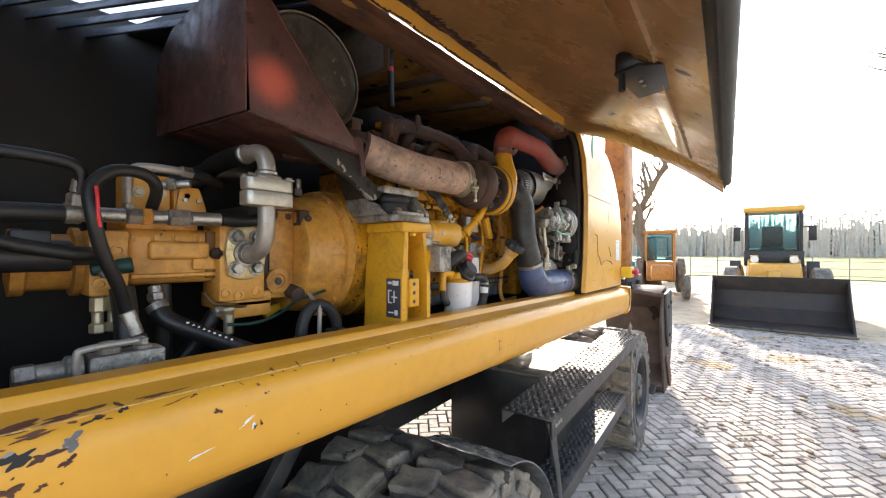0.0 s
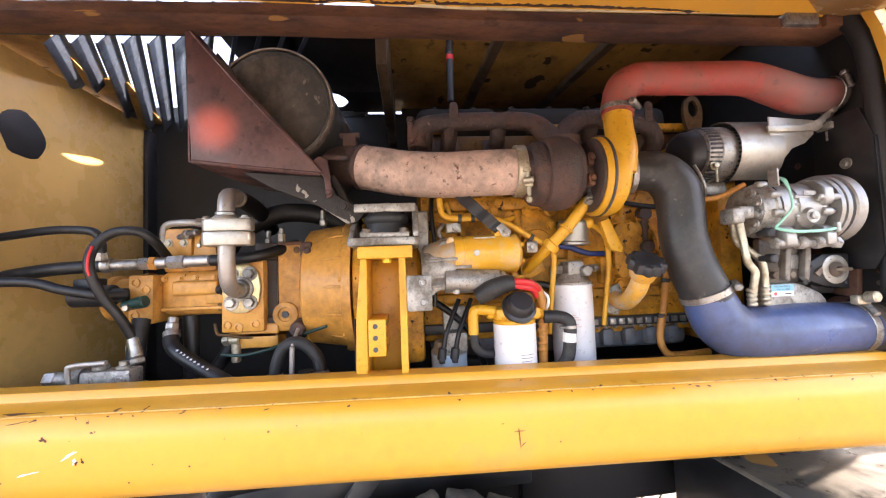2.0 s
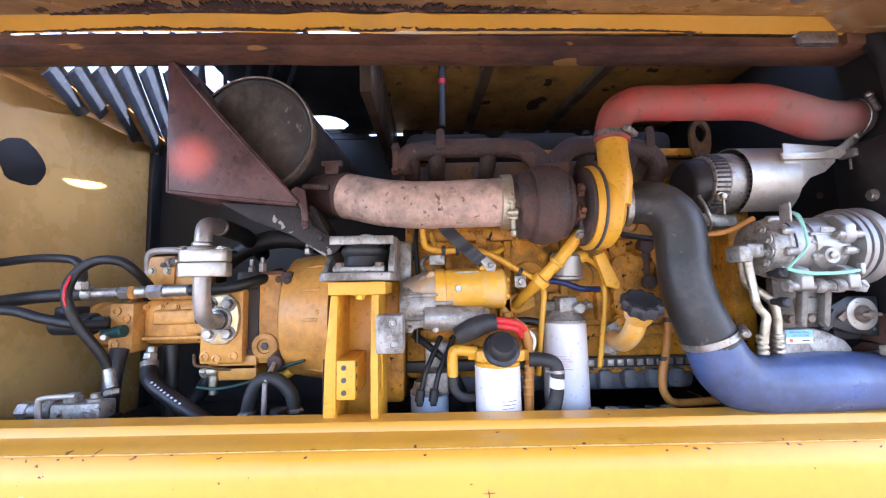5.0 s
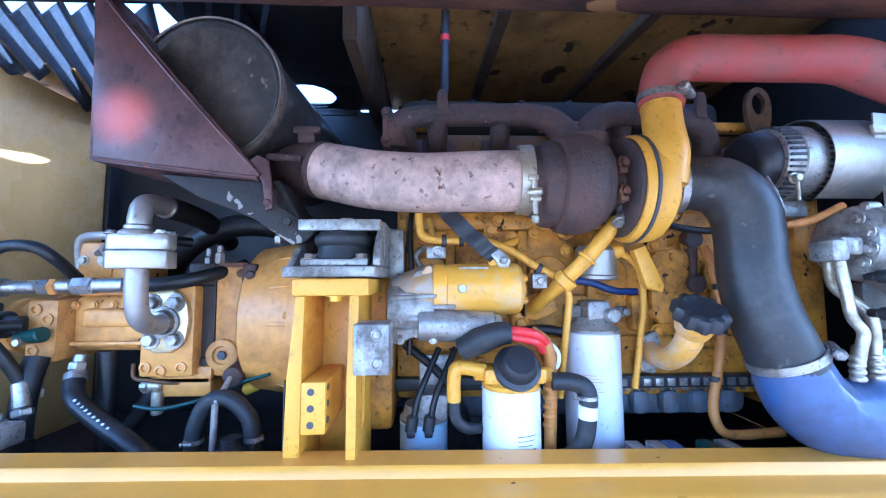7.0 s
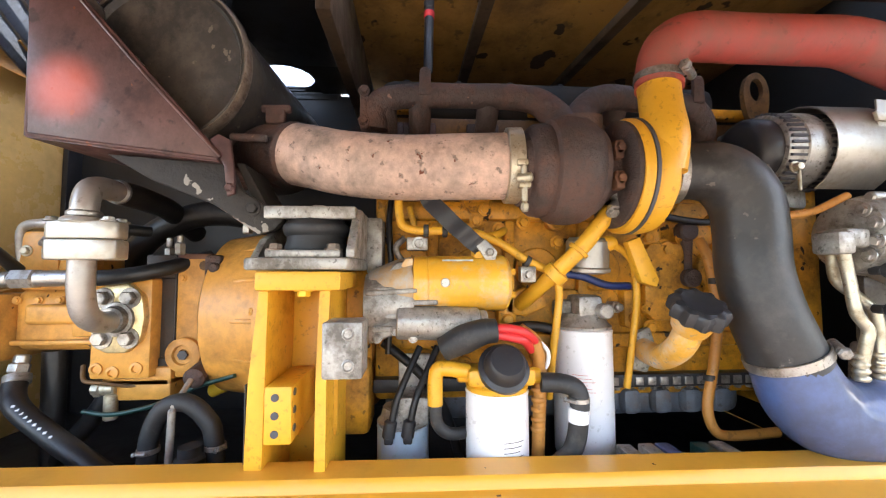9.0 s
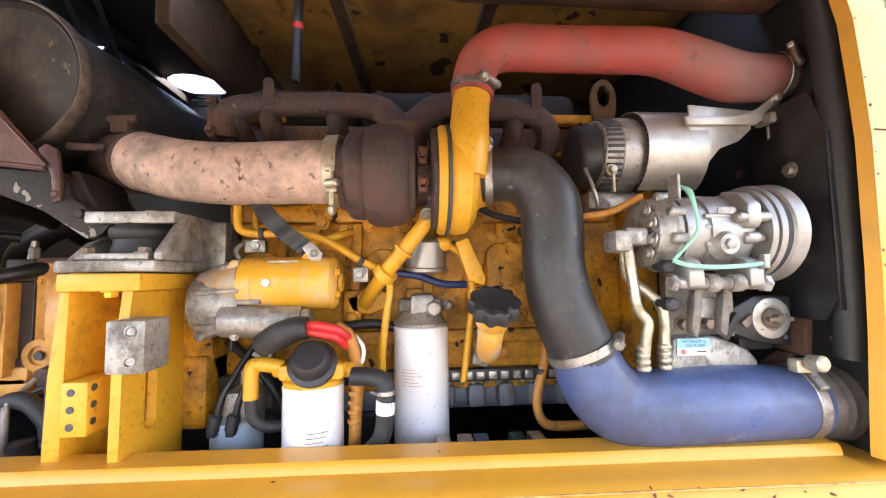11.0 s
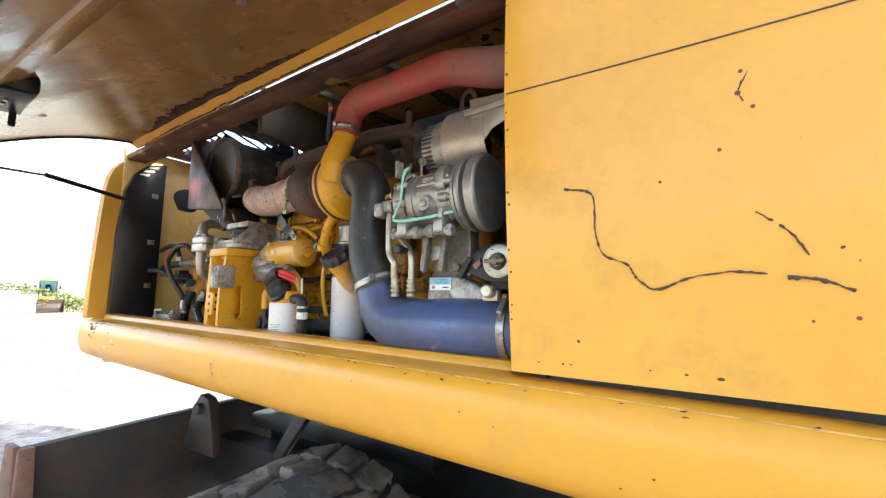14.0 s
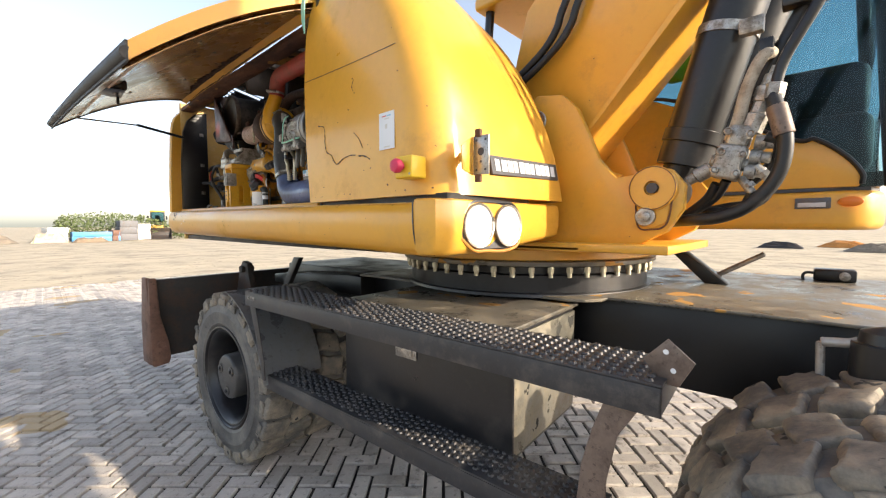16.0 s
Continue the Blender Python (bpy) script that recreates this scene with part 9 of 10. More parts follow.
for y0 in (2.86, 2.93):
    solo("boom_hose", tube([(-1.52, y0 - 0.50, 1.95), (-1.53, y0 - 0.28, 2.06), (-1.55, y0 - 0.13, 2.17), (-1.56, y0 - 0.06, 2.26), (-1.56, y0 - 0.03, 2.34), (-1.58, y0 + 0.05, 2.52), (-1.60, y0 + 0.25, 2.85)], 0.017), M_HOSE, "black hydraulic hose along the boom", "hose", "boom hoses")

# ---- cab ----
cab = thing("cab", (-2.8, 3.0, 1.27), "excavator cab with tinted glass on a yellow base", "cab")
part("cab_base", prism([(-3.4, 1.6), (-2.36, 1.6), (-2.36, 3.72), (-2.37, 3.83), (-2.42, 3.90), (-2.52, 3.945), (-2.7, 3.96), (-3.4, 3.96)], "z", 1.335, 1.516, 0.035, 4), M_BODY, cab)
part("base_seam", prism([(-3.38, 1.62), (-2.375, 1.62), (-2.375, 3.72), (-2.43, 3.89), (-2.7, 3.94), (-3.38, 3.94)], "z", 1.514, 1.53, 0.0), M_INK, cab)
part("cab_skirt", prism([(1.6, 1.53), (3.85, 1.53), (3.858, 1.575), (3.84, 1.62), (3.80, 1.666), (3.74, 1.72), (3.68, 1.757), (3.62, 1.757), (3.30, 1.93), (2.99, 2.08), (1.6, 2.12)], "x", -2.44, -2.375, 0.006), M_BODY, cab)
part("skirt_seal", tube([(-2.372, 3.858, 1.54), (-2.372, 3.855, 1.59), (-2.372, 3.80, 1.672), (-2.372, 3.70, 1.757), (-2.372, 3.62, 1.765), (-2.372, 3.30, 1.937), (-2.372, 2.99, 2.087), (-2.372, 2.3, 2.11)], 0.010, 8), M_BLACK, cab)
for a_, b_ in (((-2.42, 3.96, 1.53), (-2.50, 3.85, 3.05)), ((-3.34, 3.96, 1.53), (-3.30, 3.85, 3.05)), ((-2.42, 2.45, 2.05), (-2.48, 2.48, 3.05)), ((-3.34, 2.45, 1.53), (-3.30, 2.48, 3.05)), ((-3.34, 1.72, 1.53), (-3.30, 1.75, 3.05)), ((-2.42, 1.72, 2.05), (-2.48, 1.75, 3.05))):
    part("cab_post", cyl(a_, b_, 0.035), M_BLACK, cab)
part("side_glass", prism([(2.48, 2.08), (2.99, 2.075), (3.30, 1.925), (3.62, 1.75), (3.70, 1.75), (3.80, 1.66), (3.86, 1.58), (3.86, 1.53), (3.94, 1.53), (3.86, 3.04), (2.5, 3.04)], "x", -2.415, -2.409, 0.0), M_GLASS, cab)
part("far_door_glass", prism([(2.48, 1.75), (3.94, 1.75), (3.86, 3.04), (2.5, 3.04)], "x", -3.345, -3.339, 0.0), M_GLASS, cab)
part("front_glass", prism([(-3.32, 1.53), (-2.44, 1.53), (-2.50, 3.04), (-3.30, 3.04)], "y", 3.90, 3.906, 0.0), M_GLASS, cab)
part("cab_floor", box(-3.34, -2.46, 1.7, 3.93, 1.53, 1.60, 0.01), M_BLACK, cab)
part("far_door", box(-3.37, -3.33, 1.7, 3.95, 1.53, 1.76, 0.01), M_BODY, cab)
part("console", join(box(-2.78, -2.52, 2.6, 3.90, 1.60, 1.90, 0.06, 3), box(-2.74, -2.54, 3.35, 3.88, 1.86, 2.14, 0.06, 3), box(-3.3, -2.6, 3.72, 3.88, 1.6, 1.95, 0.05)), M_PLASTIC, cab, "dark grey control console")
part("joystick", join(cyl((-2.62, 3.30, 1.88), (-2.62, 3.34, 2.10), 0.018), lathe((-2.62, 3.34, 2.08), (0, 0.1, 1), [(0, 0.02), (0.04, 0.032), (0.10, 0.028), (0.12, 0.01)], 16)), M_PLASTIC, cab)
part("seat_base", box(-3.1, -2.75, 2.5, 3.05, 1.75, 2.05, 0.06, 3), M_BLACK, cab)
part("seat_back", box(-3.1, -2.75, 2.38, 2.52, 2.02, 2.72, 0.06, 3), M_BLACK, cab)
part("rear_panel", box(-3.32, -2.46, 1.70, 1.74, 1.6, 2.10, 0.01), M_BLACK, cab)
part("cab_roof", box(-3.38, -2.38, 1.66, 3.92, 3.05, 3.15, 0.03, 3), M_BODY, cab)
part("marker_lamp", lathe((-2.362, 3.825, 1.463), (1, 0, 0), [(0, 0.042), (0.010, 0.040), (0.016, 0.028), (0.017, 0)], 28), M_AMBER, cab, "amber marker lamp", m=Matrix.Translation((0, 0, 1.463 * 0.45)) @ Matrix.Diagonal((1, 1, 0.55, 1)))
rf = part("reflector_holder", box(-2.362, -2.348, 3.638, 3.762, 1.434, 1.484, 0.004), M_PAN, cab)
part("reflector", box(-2.349, -2.345, 3.648, 3.745, 1.441, 1.462, 0.002), M_REFL, rf)
solo("safety_vest", join(box(-2.75, -2.69, 2.98, 3.14, 2.26, 2.46, 0.03, 3), tube([(-2.72, 3.06, 2.44), (-2.72, 3.07, 2.56), (-2.72, 3.05, 3.04)], 0.006)), M_VEST, "bright yellow safety vest hanging inside the cab", "vest")

# fittings on the deck
dv = thing("deck_valve", UM @ Vector((-2.80, 3.90, 1.03)), "small dark hydraulic fitting on the front deck", "valve")
part("body", box(-3.12, -3.0, 3.72, 3.90, 1.03, 1.10, 0.012), M_BLACK, dv)
part("plug", lathe((-3.0, 3.85, 1.065), (1, 0, 0), [(0, 0.024), (0.03, 0.024), (0.034, 0.012)], 16), M_ALU, dv)
part("bent_tube", tube([(-3.02, 3.72, 1.075), (-3.02, 3.69, 1.075), (-3.02, 3.675, 1.06), (-3.02, 3.675, 1.03)], 0.008), M_BLACK, dv)
brace = thing("deck_brace", (-2.54, 3.3, 1.03), "black folded sheet brace standing on the deck", "brace")
part("plate", prism([(3.10, 1.20), (3.17, 1.20), (3.38, 1.03), (3.27, 1.03)], "x", -2.56, -2.45, 0.004), M_BLACK, brace)
part("grey_stay", cyl((-2.60, 3.30, 1.06), (-2.60, 3.52, 1.20), 0.014), M_STEEL, brace)
stand = thing("front_cylinder", (-1.45, 3.85, 0.6), "black upright cylinder with a grey rod at the front axle", "cylinder")
part("barrel", cyl((-1.45, 3.87, 0.60), (-1.45, 3.87, 1.03), 0.075), M_BLACK, stand)
part("cap", lathe((-1.45, 3.87, 1.03), (0, 0, 1), [(0, 0.06), (0.03, 0.055), (0.04, 0.03), (0.05, 0.0)], 24), M_BLACK, stand)
part("rod", join(cyl((-1.45, 3.745, 0.65), (-1.45, 3.735, 1.01), 0.011), cyl((-1.45, 3.735, 1.01), (-1.45, 3.82, 1.02), 0.014)), M_GREYPIPE, stand, "bare grey rod")
part("rod_nut", cyl((-1.45, 3.741, 0.83), (-1.45, 3.740, 0.86), 0.018, seg=6), M_STEEL, stand)

# ---- stick and bucket in front of the machine ----
stick = thing("stick_arm", (-1.55, 6.0, 1.2), "rust-streaked orange-yellow stick arm hanging down", "arm")
part("stick_box", prism([(5.85, 1.35), (6.15, 1.35), (6.25, 2.6), (6.1, 4.9), (5.75, 4.9), (5.75, 2.6)], "x", -1.67, -1.41, 0.01), M_STICK, stick)
part("boom_head", prism([(4.1, 4.55), (4.55, 4.25), (6.15, 4.55), (6.1, 4.95), (5.2, 5.1)], "x", -1.72, -1.38, 0.01), M_BODY, stick)
for x_ in (-1.73, -1.38):
    part("coupler_plate", prism([(5.62, 1.12), (6.22, 1.10), (6.26, 1.32), (6.12, 1.46), (5.86, 1.48), (5.64, 1.32)], "x", x_, x_ + 0.035, 0.008), M_BLADE, stick)
for y_, z_, r_ in ((5.72, 1.22, 0.055), (6.12, 1.22, 0.055), (5.96, 1.38, 0.045)):
    part("coupler_pin", cyl((-1.76, y_, z_), (-1.30, y_, z_), r_, seg=20), M_BLADE, stick)
part("coupler_cylinder", join(cyl((-1.66, 5.66, 1.36), (-1.44, 5.66, 1.36), 0.05, seg=20), cyl((-1.62, 5.60, 1.28), (-1.42, 5.60, 1.28), 0.035, seg=16)), M_HUB, stick, "dark grey locking cylinder")
bucket = thing("bucket", (-1.3, 5.7, G), "brown earth-worn digging bucket resting on the ground", "bucket")
part("bucket_shell", prism([(5.55, 0.0), (5.68, -0.1), (5.98, -0.04), (6.10, 0.2), (6.24, 0.55), (6.22, 1.0), (5.95, 1.22), (5.60, 1.15), (5.9, 0.92), (6.0, 0.55), (5.88, 0.20), (5.66, 0.06)], "x", -1.72, -0.95, 0.01), M_WORNBUCKET, bucket)
part("bucket_cheek", prism([(5.62, -0.10), (5.93, -0.07), (6.05, 0.18), (6.20, 0.52), (6.20, 1.0), (5.95, 1.20), (5.58, 1.10), (5.47, 0.85), (5.52, 0.42), (5.60, 0.2)], "x", -0.95, -0.92, 0.012), M_WORNBUCKET, bucket)
part("side_cutter", prism([(5.60, 1.14), (5.92, 1.19), (5.95, 0.72), (5.88, 0.50), (5.74, 0.46), (5.66, 0.62)], "x", -0.919, -0.885, 0.014), M_HUB, bucket, "dark wear plate on the cheek")
part("wear_shoe", prism([(5.66, 0.34), (5.78, 0.36), (5.98, 0.06), (5.95, -0.09), (5.86, -0.06)], "x", -0.919, -0.895, 0.01), M_BLADEEND, bucket, "rust-brown heel shoe")
for y_, z_ in ((5.68, 0.98), (5.84, 1.02), (5.76, 0.62)):
    part("cutter_bolt", hexbolt((-0.885, y_, z_), (1, 0, 0), 0.022, 0.016), M_BLADE, bucket)
part("bucket_rim", tube([(-1.72, 5.60, 1.15), (-1.3, 5.60, 1.155), (-0.92, 5.585, 1.12)], 0.028, 10), M_WORNBUCKET, bucket)
part("tooth", prism([(5.25, -0.02), (5.45, 0.05), (5.45, -0.06)], "x", -1.06, -0.98, 0.01), M_BLADE, bucket)
part("tooth", prism([(5.25, -0.02), (5.45, 0.05), (5.45, -0.06)], "x", -1.36, -1.28, 0.01), M_BLADE, bucket)


def simple_wheel(bm_at, r, w, axis):
    return lathe(bm_at, axis, [(0, r * 0.4), (0.0, r * 0.55), (w * 0.1, r * 0.9), (w * 0.2, r), (w * 0.8, r), (w * 0.9, r * 0.9), (w, r * 0.5)], 28)


def wheel_loader(m, k=1.0, name_label="yellow wheel loader with a wide dark bucket, parked"):
    t = thing("wheel_loader", m @ Vector((0, 0, 0)), name_label, "wheel loader", "parked machines")

    def add(n, bm, mm, lab=""):
        return part(n, bm, mm, t, lab, m=m)
    b = add("bucket", prism([(-0.25, 0.0), (0.35, 0.04), (0.75, 0.35), (0.80, 0.85), (0.55, 1.16), (0.47, 1.16), (0.66, 0.80), (0.6, 0.42), (0.3, 0.12), (-0.25, 0.06)], "x", -1.24, 1.24, 0.01), M_BLADE, "dark wide bucket")
    for x in (-1.24, 1.20):
        part("bucket_side", prism([(-0.25, 0.0), (0.35, 0.04), (0.75, 0.35), (0.80, 0.85), (0.55, 1.16), (0.2, 0.6)], "x", x, x + 0.04, 0.006), M_BLADE, b, m=m)
    part("cutting_edge", box(-1.26, 1.26, -0.32, -0.2, 0.0, 0.035, 0.005), M_DECK, b, m=m)
    for x in (-0.55, 0.45):
        add("lift_arm", prism([(0.7, 0.45), (0.8, 0.75), (2.3, 1.55), (2.45, 1.35), (1.5, 0.75)], "x", x, x + 0.1, 0.01), M_BODY)
    add("tilt_link", box(-0.12, 0.12, 0.85, 1.9, 0.9, 1.3, 0.03), M_BODY)
    add("front_frame", box(-0.5, 0.5, 1.3, 2.5, 0.7, 1.45, 0.05), M_BODY)
    for x in (-0.5, 0.3):
        add("head_lamp", cyl((x + 0.1, 1.9, 1.55), (x + 0.1, 1.8, 1.55), 0.09), M_LENS)
        add("lamp_post", box(x + 0.02, x + 0.18, 1.85, 2.0, 1.35, 1.66, 0.02), M_BODY)
    for x in (-1.12, 0.67):
        for y in (1.75, 4.35):
            w = add("wheel", simple_wheel((x, y, 0.68), 0.68, 0.45, (1, 0, 0)), M_TYRE)
            part("rim", cyl((x + 0.02, y, 0.68), (x + 0.43, y, 0.68), 0.33), M_BODY, w, m=m)
    c = add("cab_front", box(-0.64, 0.64, 2.48, 2.54, 1.35, 1.78, 0.02), M_BLACK)
    for x, y in ((-0.62, 2.5), (0.54, 2.5), (-0.62, 3.6), (0.54, 3.6)):
        part("cab_post", box(x, x + 0.08, y, y + 0.08, 1.4, 2.85, 0.01), M_BLACK, c, m=m)
    part("roof", box(-0.66, 0.66, 2.42, 3.75, 2.85, 3.0, 0.04), M_BODY, c, m=m)
    part("windscreen", box(-0.56, 0.56, 2.52, 2.53, 1.76, 2.84, 0.0), M_GLASS, c, m=m)
    part("rear_glass", box(-0.56, 0.56, 3.64, 3.65, 1.76, 2.84, 0.0), M_GLASS, c, m=m)
    part("seat", join(box(-0.28, 0.28, 3.0, 3.4, 1.5, 1.9, 0.05), box(-0.25, 0.25, 3.3, 3.42, 1.9, 2.5, 0.06)), M_BLACK, c, m=m)
    for x in (-0.88, 0.72):
        part("mirror", join(box(x, x + 0.16, 2.45, 2.5, 2.05, 2.45, 0.02), box(min(x + 0.08, 0.55), max(x + 0.08, -0.55), 2.5, 2.53, 2.4, 2.43, 0.0)), M_BLACK, c, m=m)
    add("engine_hood", box(-0.6, 0.6, 3.7, 5.3, 0.8, 1.85, 0.08), M_BODY)
    add("belly", box(-0.4, 0.4, 2.3, 4.9, 0.5, 0.95, 0.05), M_BLACK)
    for x in (-0.98, 0.7):
        add("ladder", join(box(x, x + 0.26, 2.75, 2.8, 0.6, 1.5, 0.01), box(x, x + 0.26, 2.70, 2.85, 1.0, 1.04, 0.005)), M_BLACK)
    return t


wheel_loader(Matrix.Translation((0.31, 11.75, G)))
wheel_loader(Matrix.Translation((6.6, 14.4, G)) @ Matrix.Rotation(0.35, 4, "Z"), name_label="second yellow wheel loader parked beside the first")
wheel_loader(Matrix.Translation((-9.6, -45.0, G)) @ Matrix.Rotation(2.9, 4, "Z"), name_label="small distant yellow wheel loader across the yard")

# parked machines beyond the boom
for x, y, mm, lab, a in ((-3.0, 17.5, M_MACH, "orange-yellow machine with large wheels, parked far off", 0.2), (-5.2, 24.0, M_CABGREEN, "teal tractor parked by the fence", -0.3)):
    t = thing("tractor", (x, y, G), lab, "tractor", "parked machines")
    m = Matrix.Translation((x, y, G)) @ Matrix.Rotation(a, 4, "Z")
    part("body", join(box(-0.5, 0.5, 0, 2.6, 0.6, 1.35, 0.06), box(-0.35, 0.35, -1.2, 0.1, 0.7, 1.25, 0.08)), mm, t, m=m)
    part("cab", join(box(-0.55, -0.48, 0.8, 0.87, 1.35, 2.5, 0.01), box(0.48, 0.55, 0.8, 0.87, 1.35, 2.5, 0.01), box(-0.55, -0.48, 2.1, 2.17, 1.35, 2.5, 0.01), box(0.48, 0.55, 2.1, 2.17, 1.35, 2.5, 0.01), box(-0.6, 0.6, 0.7, 2.3, 2.5, 2.62, 0.03)), mm, t, m=m)
    part("glass", box(-0.47, 0.47, 0.82, 0.84, 1.4, 2.48, 0.0), M_GLASS, t, m=m)
    for wx in (-0.95, 0.6):
        part("wheel", simple_wheel((wx, 2.0, 0.75), 0.75, 0.38, (1, 0, 0)), M_TYRE, t, m=m)
        part("wheel", simple_wheel((wx + 0.05, -0.7, 0.45), 0.45, 0.28, (1, 0, 0)), M_TYRE, t, m=m)

# ---- trees, field, fence and the far edge of the yard ----


def bare_tree(at, height, seed, lean=(0, 0)):
    rng = random.Random(seed)
    t = thing("bare_tree", at, "leafless winter tree with spreading limbs", "tree", "winter trees")
    limbs = bmesh.new()

    def grow(bm, p, d, L, r, level):
        n = 3
        pts, rad = [p], [r]
        q, dd = Vector(p), Vector(d)
        for i in range(n):
            dd = (dd + Vector((rng.uniform(-1, 1), rng.uniform(-1, 1), rng.uniform(-0.35, 0.55))) * 0.20).normalized()
            q = q + dd * L / n
            pts.append(q.copy())
            rad.append(r * (1 - 0.45 * (i + 1) / n))
        seg = 9 if level == 0 else (6 if level < 2 else 4)
        b = tube(pts, r, seg, 3, radii=rad, caps=False)
        if level == 0:
            part("trunk", b, M_BARK, t)
        else:
            me = bpy.data.meshes.new("tmp")
            b.to_mesh(me)
            b.free()
            bm.from_mesh(me)
            bpy.data.meshes.remove(me)
        if level < 4:
            for i in range(4 if level < 3 else 3):
                base = pts[rng.randint(1, n)] if level else pts[rng.randint(2, n)]
                ang = rng.uniform(0, 2 * math.pi)
                out = Vector((math.cos(ang), math.sin(ang), rng.uniform(0.25, 1.0))).normalized()
                grow(bm, base, (dd * 0.6 + out).normalized(), L * rng.uniform(0.5, 0.75), r * 0.45, level + 1)
    grow(limbs, Vector(at), Vector((lean[0], lean[1], 1)).normalized(), height * 0.42, height * 0.042, 0)
    part("crown", limbs, M_BARK, t)
    return t


bare_tree((-3.7, 20.0, G), 8.5, 4)
bare_tree((6.6, 20.0, G), 11.5, 8, (-0.2, 0))
bare_tree((-12.0, 46.0, G), 13.0, 15)

field = solo("field", box(-160, 160, 34, 148, G - 0.02, G + 0.04, 0.0), M_GRASS, "pale winter grass field behind the yard", "field", kind="structure")
fence = thing("fence", (0, 27, G), "thin wire mesh fence along the yard edge", "fence")
for i in range(34):
    part("post", cyl((-20 + i * 1.3, 27.0, G), (-20 + i * 1.3, 27.0, G + 1.5), 0.03, seg=6), M_STEEL, fence)
for z in (0.2, 0.55, 0.9, 1.25, 1.48):
    part("rail", cyl((-20, 27.0, G + z), (23, 27.0, G + z), 0.012, seg=4), M_STEEL, fence)
wb = bmesh.new()
rng = random.Random(3)
for k in range(900):
    x = rng.uniform(-150, 150)
    y = rng.uniform(146, 166)
    h = rng.uniform(8, 13.5)
    r = rng.uniform(0.12, 0.3)
    vs = [wb.verts.new((x + dx * r, y, z)) for dx, z in ((-1, G), (1, G), (0.35, h), (-0.35, h))]
    wb.faces.new(vs)
    for j in range(20):
        zz = h * rng.uniform(0.30, 1.04)
        cx, s = x + rng.uniform(-1.9, 1.9), rng.uniform(0.15, 0.75)
        wb.faces.new([wb.verts.new((cx + s * rng.uniform(-1, 1), y - 0.2, zz + s * rng.uniform(-1, 1))) for _ in range(3)])
    if k % 2:
        for j in range(5):
            cx, s = x + rng.uniform(-3, 3), rng.uniform(0.6, 1.6)
            zz = rng.uniform(0.2, 2.6)
            wb.faces.new([wb.verts.new((cx + s * rng.uniform(-1, 1), y - 0.5, zz + s * rng.uniform(-0.8, 0.8))) for _ in range(3)])
solo("far_woods", wb, M_WOODS, "bare winter woods beyond the field, colour paled for haze", "woods", kind="stuff", smooth=False)
# rear layer of woods, its haze painted as a paler colour
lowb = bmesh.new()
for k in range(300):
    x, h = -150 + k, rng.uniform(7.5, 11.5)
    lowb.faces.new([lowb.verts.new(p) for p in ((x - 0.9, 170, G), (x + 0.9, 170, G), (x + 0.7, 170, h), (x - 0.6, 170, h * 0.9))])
solo("woods_depth", lowb, M_WOODSFAR, "dense woods behind the bare trunks, colour paled further for haze", "woods", kind="stuff", smooth=False)

bush = bmesh.new()
for k in range(5200):
    x, y = rng.uniform(-1.5, -13), -48 + rng.uniform(-2.5, 2.5)
    top = 2.7 * (1 - ((x + 6.0) / 6.5) ** 2 * 0.5) * (1 - ((y + 48) / 3.2) ** 2 * 0.5)
    if x > -2.6:
        top *= max(0.15, (-x - 1.5) / 1.1)
    z = G + top * rng.random() ** 0.6 + 0.12 * rng.uniform(-1, 1)
    s = 0.16
    c = Vector((x, y, z))
    bush.faces.new([bush.verts.new(c + Vector((rng.uniform(-s, s), rng.uniform(-s, s), rng.uniform(-s, s)))) for _ in range(3)])
solo("far_bushes", bush, M_FOLI, "low green hedge of bushes across the yard", "bushes", kind="stuff", smooth=False)
def heap(x0, x1, z1, material, label, seed, y0=-43.8, depth=1.6, soft=0.25):
    b = bmesh.new()
    n = 14
    r = random.Random(seed)
    rows = []
    for i in range(n + 1):
        row = []
        for k in range(7):
            u, v = i / n, k / 6
            e = min(1.0, 6 * min(u, 1 - u)) * min(1.0, 4 * min(v, 1 - v))
            row.append(Vector((x0 + (x1 - x0) * u, y0 + depth * v, G + (z1 - G) * e * (1 - soft * r.random()))))
        rows.append(row)
    solo("storage_heap", loft(rows), material, label + " at the far yard edge", "heap", kind="stuff", smooth=False)


heap(-2.9, -0.6, 0.75, M_GROUND, "pale sandy heap", 1, soft=0.2)
heap(-5.4, -3.0, 0.35, M_DIRTPILE, "low brown soil heap", 3, -42.5, 1.8, 0.3)
heap(0.0, 4.5, 0.6, M_BARK, "low pile of brown brushwood", 6, soft=0.5)
heap(5.0, 8.0, 0.8, M_GROUND, "row of pale rubble", 7, soft=0.3)


def far_stack(name, x, y, w, d, h, material, label, tilt=0.0):
    t = thing(name, (x, y, G), label + " at the far yard edge", "stack", "far yard stacks")
    n = 2 if h < 1.2 else 3
    for k in range(n):
        part("layer", box(-w / 2 + 0.05 * (k % 2), w / 2 - 0.04 * k, -d / 2, d / 2, h * k / n + (0.0 if k == 0 else 0.01), h * (k + 1) / n, 0.03), material, t, m=Matrix.Translation((x, y, G)) @ Matrix.Rotation(tilt + 0.02 * k, 4, "Z"))


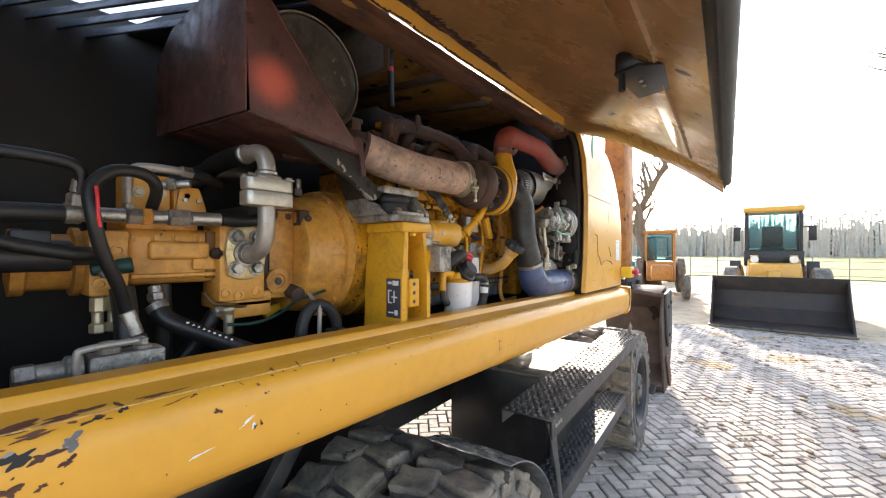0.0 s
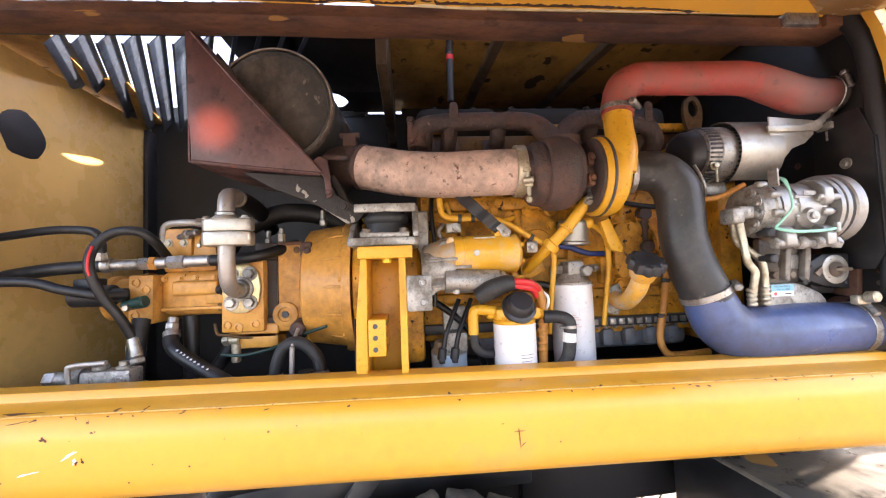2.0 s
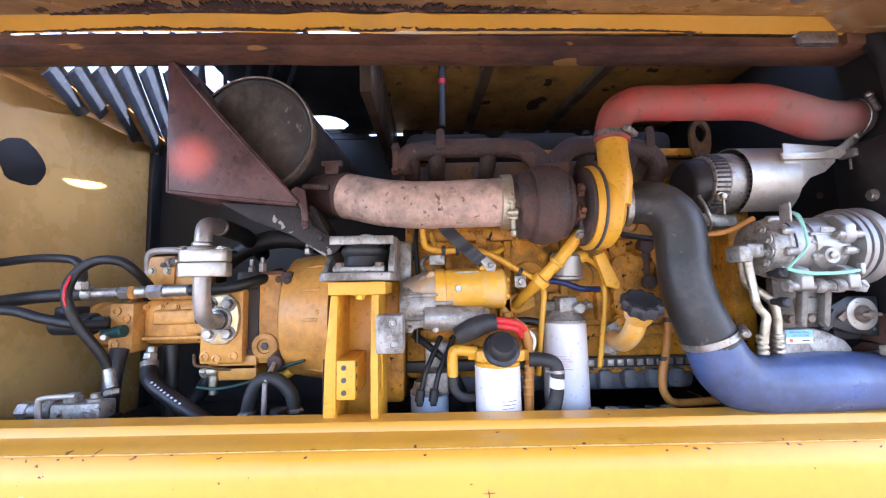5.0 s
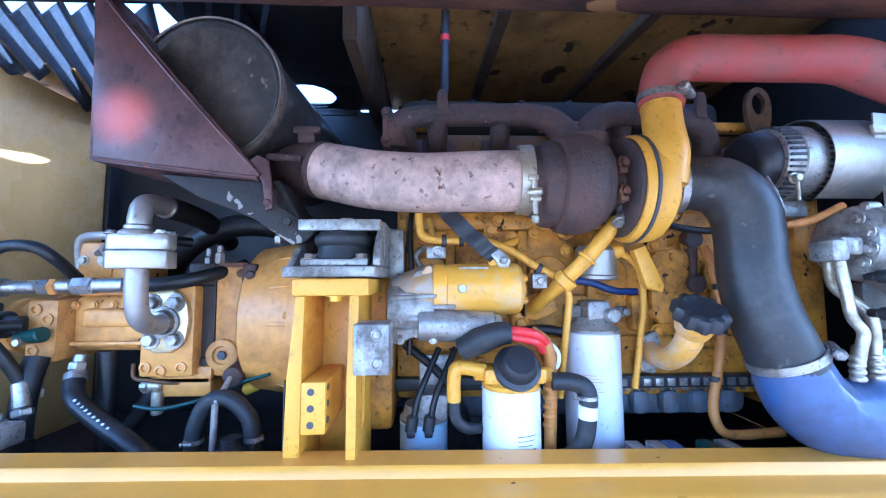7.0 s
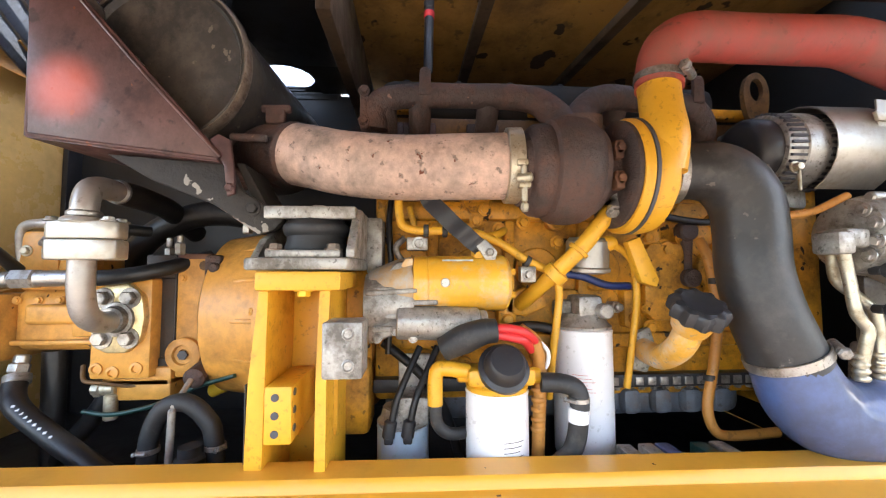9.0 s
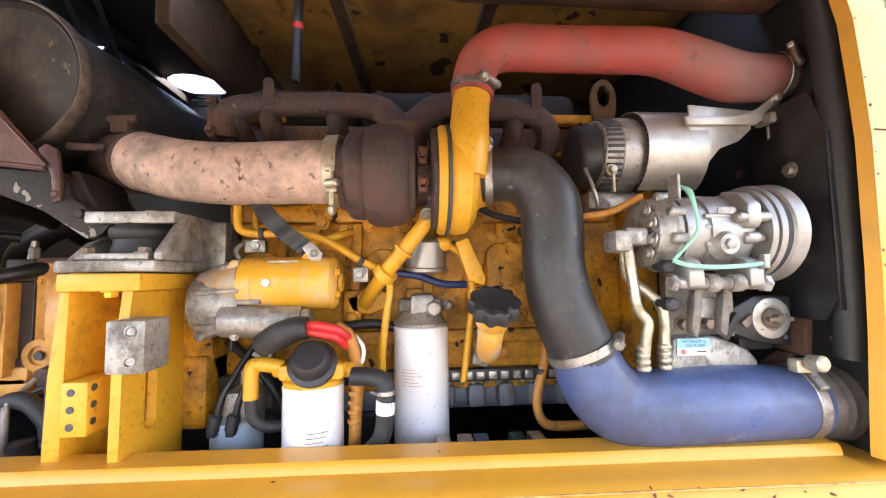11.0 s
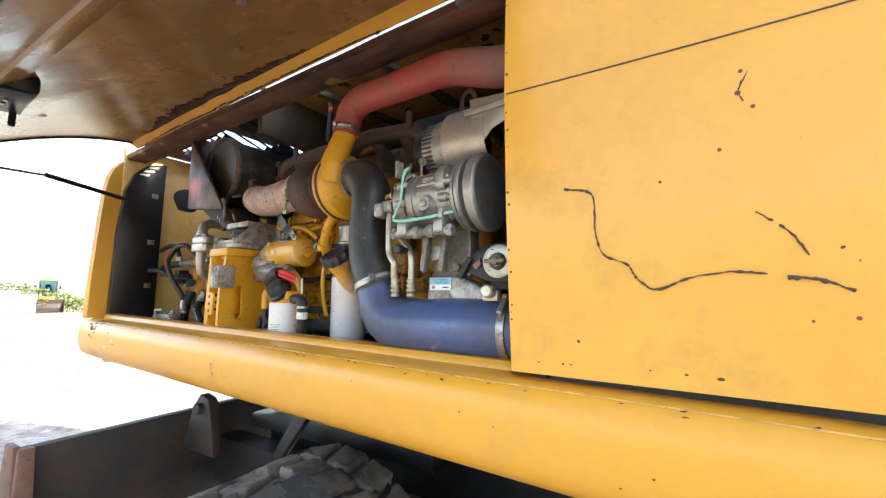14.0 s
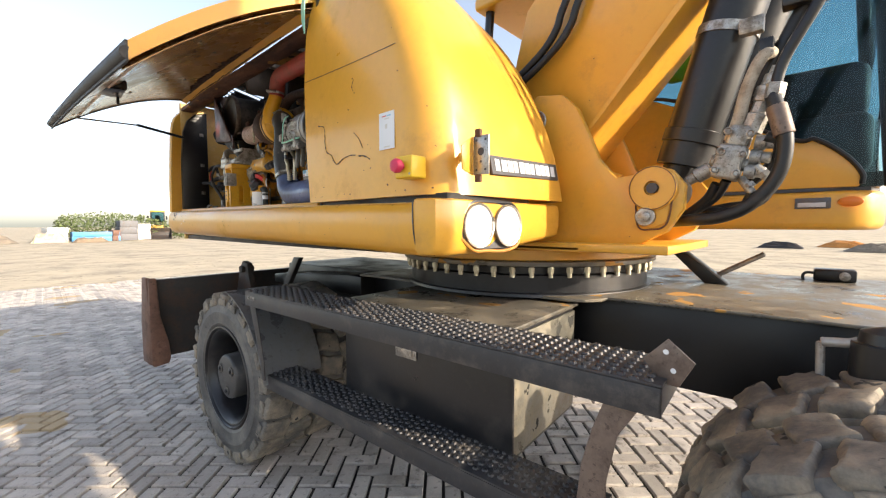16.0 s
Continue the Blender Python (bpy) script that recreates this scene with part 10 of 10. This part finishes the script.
far_stack("covered_stack", -4.9, -45.0, 3.4, 1.6, 0.85, M_TARP, "long stack under a blue sheet")
far_stack("block_stack", -2.2, -45.5, 1.5, 1.4, 1.25, M_PALE, "stack of pale concrete blocks", 0.2)
far_stack("block_stack", -7.2, -45.2, 1.5, 1.4, 1.9, M_PAN, "grey metal container", 0.1)
far_stack("block_stack", -8.6, -45.6, 1.1, 1.2, 1.6, M_PALE, "pale stacked blocks", -0.1)
far_stack("block_stack", -6.2, -44.6, 0.7, 0.9, 1.0, M_BLADEEND, "rusty scrap stack", 0.3)

# low clutter beyond the cab
heap(-33.0, -31.2, 0.30, M_BLADE, "dark worn machine parts", 11, 1.2, 2.2, 0.6)
heap(-36.0, -34.2, 0.32, M_MACH, "rust-orange machine parts", 12, 4.0, 2.5, 0.6)
heap(-31.0, -29.5, 0.4, M_BARK, "low heap of earth", 13, 5.0, 3.0, 0.5)

# dirt and stones by the loader
st_b = bmesh.new()
for k in range(620):
    y = rng.uniform(4.5, 11.6)
    x = rng.gauss(0.3 if y < 9 else 0.2, 0.9 if y < 9 else 1.1)
    if x < -0.75 and y < 6.5:
        continue
    r = 0.008 + 0.022 * rng.random() ** 3
    vs = bmesh.ops.create_icosphere(st_b, subdivisions=1, radius=r, matrix=Matrix.Translation((x, y, G + r * 0.3)) @ Matrix.Diagonal((1 + rng.random(), 1 + rng.random(), 0.5, 1)))
solo("loose_stones", st_b, M_DIRTPILE, "crumbs of soil and stones scattered on the paving", "soil", kind="stuff")

# ---- paving, laid in herringbone ----
paving = thing("pavement", (0, 0, G - 0.02), "grey clay pavers laid in herringbone with sandy joints", "pavement", kind="structure")
LP, WP = 0.207, 0.1035


def paver_mesh():
    b = box(-LP / 2 + 0.0085, LP / 2 - 0.0085, -WP / 2 + 0.0085, WP / 2 - 0.0085, -0.02, 0.0, 0.0)
    top = [f for f in b.faces if f.normal.z > 0.9]
    bmesh.ops.inset_region(b, faces=top, thickness=0.007, depth=0.0)
    for v in b.verts:
        if v.co.z > -0.001 and (abs(v.co.x) > LP / 2 - 0.011 or abs(v.co.y) > WP / 2 - 0.011):
            v.co.z = -0.009
    return b


pb_ = paver_mesh()
base_me = bpy.data.meshes.new("paver")
pb_.to_mesh(base_me)
pb_.free()
base_me.materials.append(M_PAVER)
ca, sa = math.cos(radians(43)), math.sin(radians(43))
# a true herringbone lattice: steps (w, w) and (2w, -2w)
spots = []
for a in range(-200, 200):
    for b_ in range(-60, 60):
        ox, oy = (a + 2 * b_) * WP, (a - 2 * b_) * WP
        for kind, (dx, dy) in enumerate(((LP / 2, WP / 2), (WP / 2, LP / 2 + WP))):
            u, v = ox + dx, oy + dy
            x, y = u * ca - v * sa, u * sa + v * ca
            if -5.2 < x < 3.6 and -9.5 < y < 11.2:
                spots.append((x, y, kind))
near, rest = [], []
for x, y, kind in spots:
    (near if (-1.15 < x < 0.55 and 0.15 < y < 3.0 ) else rest).append((x, y, kind))
near = sorted(near, key=lambda s: abs(s[0] + 0.3) + 0.4 * abs(s[1] - 1.4))
rest += near[300:]
rng = random.Random(21)


def paver_pose(x, y, kind):
    return Matrix.Translation((x, y, G + 0.003 * rng.uniform(-1, 1))) @ Euler((rng.uniform(-0.008, 0.008), rng.uniform(-0.008, 0.008), radians(43 + 90 * kind) + rng.uniform(-0.012, 0.012))).to_matrix().to_4x4()


verts, faces = [], []
bv = [v.co.copy() for v in base_me.vertices]
bf = [tuple(p.vertices) for p in base_me.polygons if p.normal.z > -0.5]
for x, y, kind in rest:
    m = paver_pose(x, y, kind)
    o = len(verts)
    verts.extend(tuple((m @ v) - ORG[paving]) for v in bv)
    faces.extend(tuple(o + k for k in f) for f in bf)
rm = bpy.data.meshes.new("pavers")
rm.from_pydata(verts, [], faces)
rm.materials.append(M_PAVER_ISLAND)
ro = new("paver_field", rm)
ro.parent = paving
tagged(ro, "joined rest of the herringbone pavers", kind="stuff")
for x, y, kind in near[:300]:
    ob = new("paver", base_me)
    ob.parent = paving
    ob.matrix_basis = Matrix.Translation(-ORG[paving]) @ paver_pose(x, y, kind)
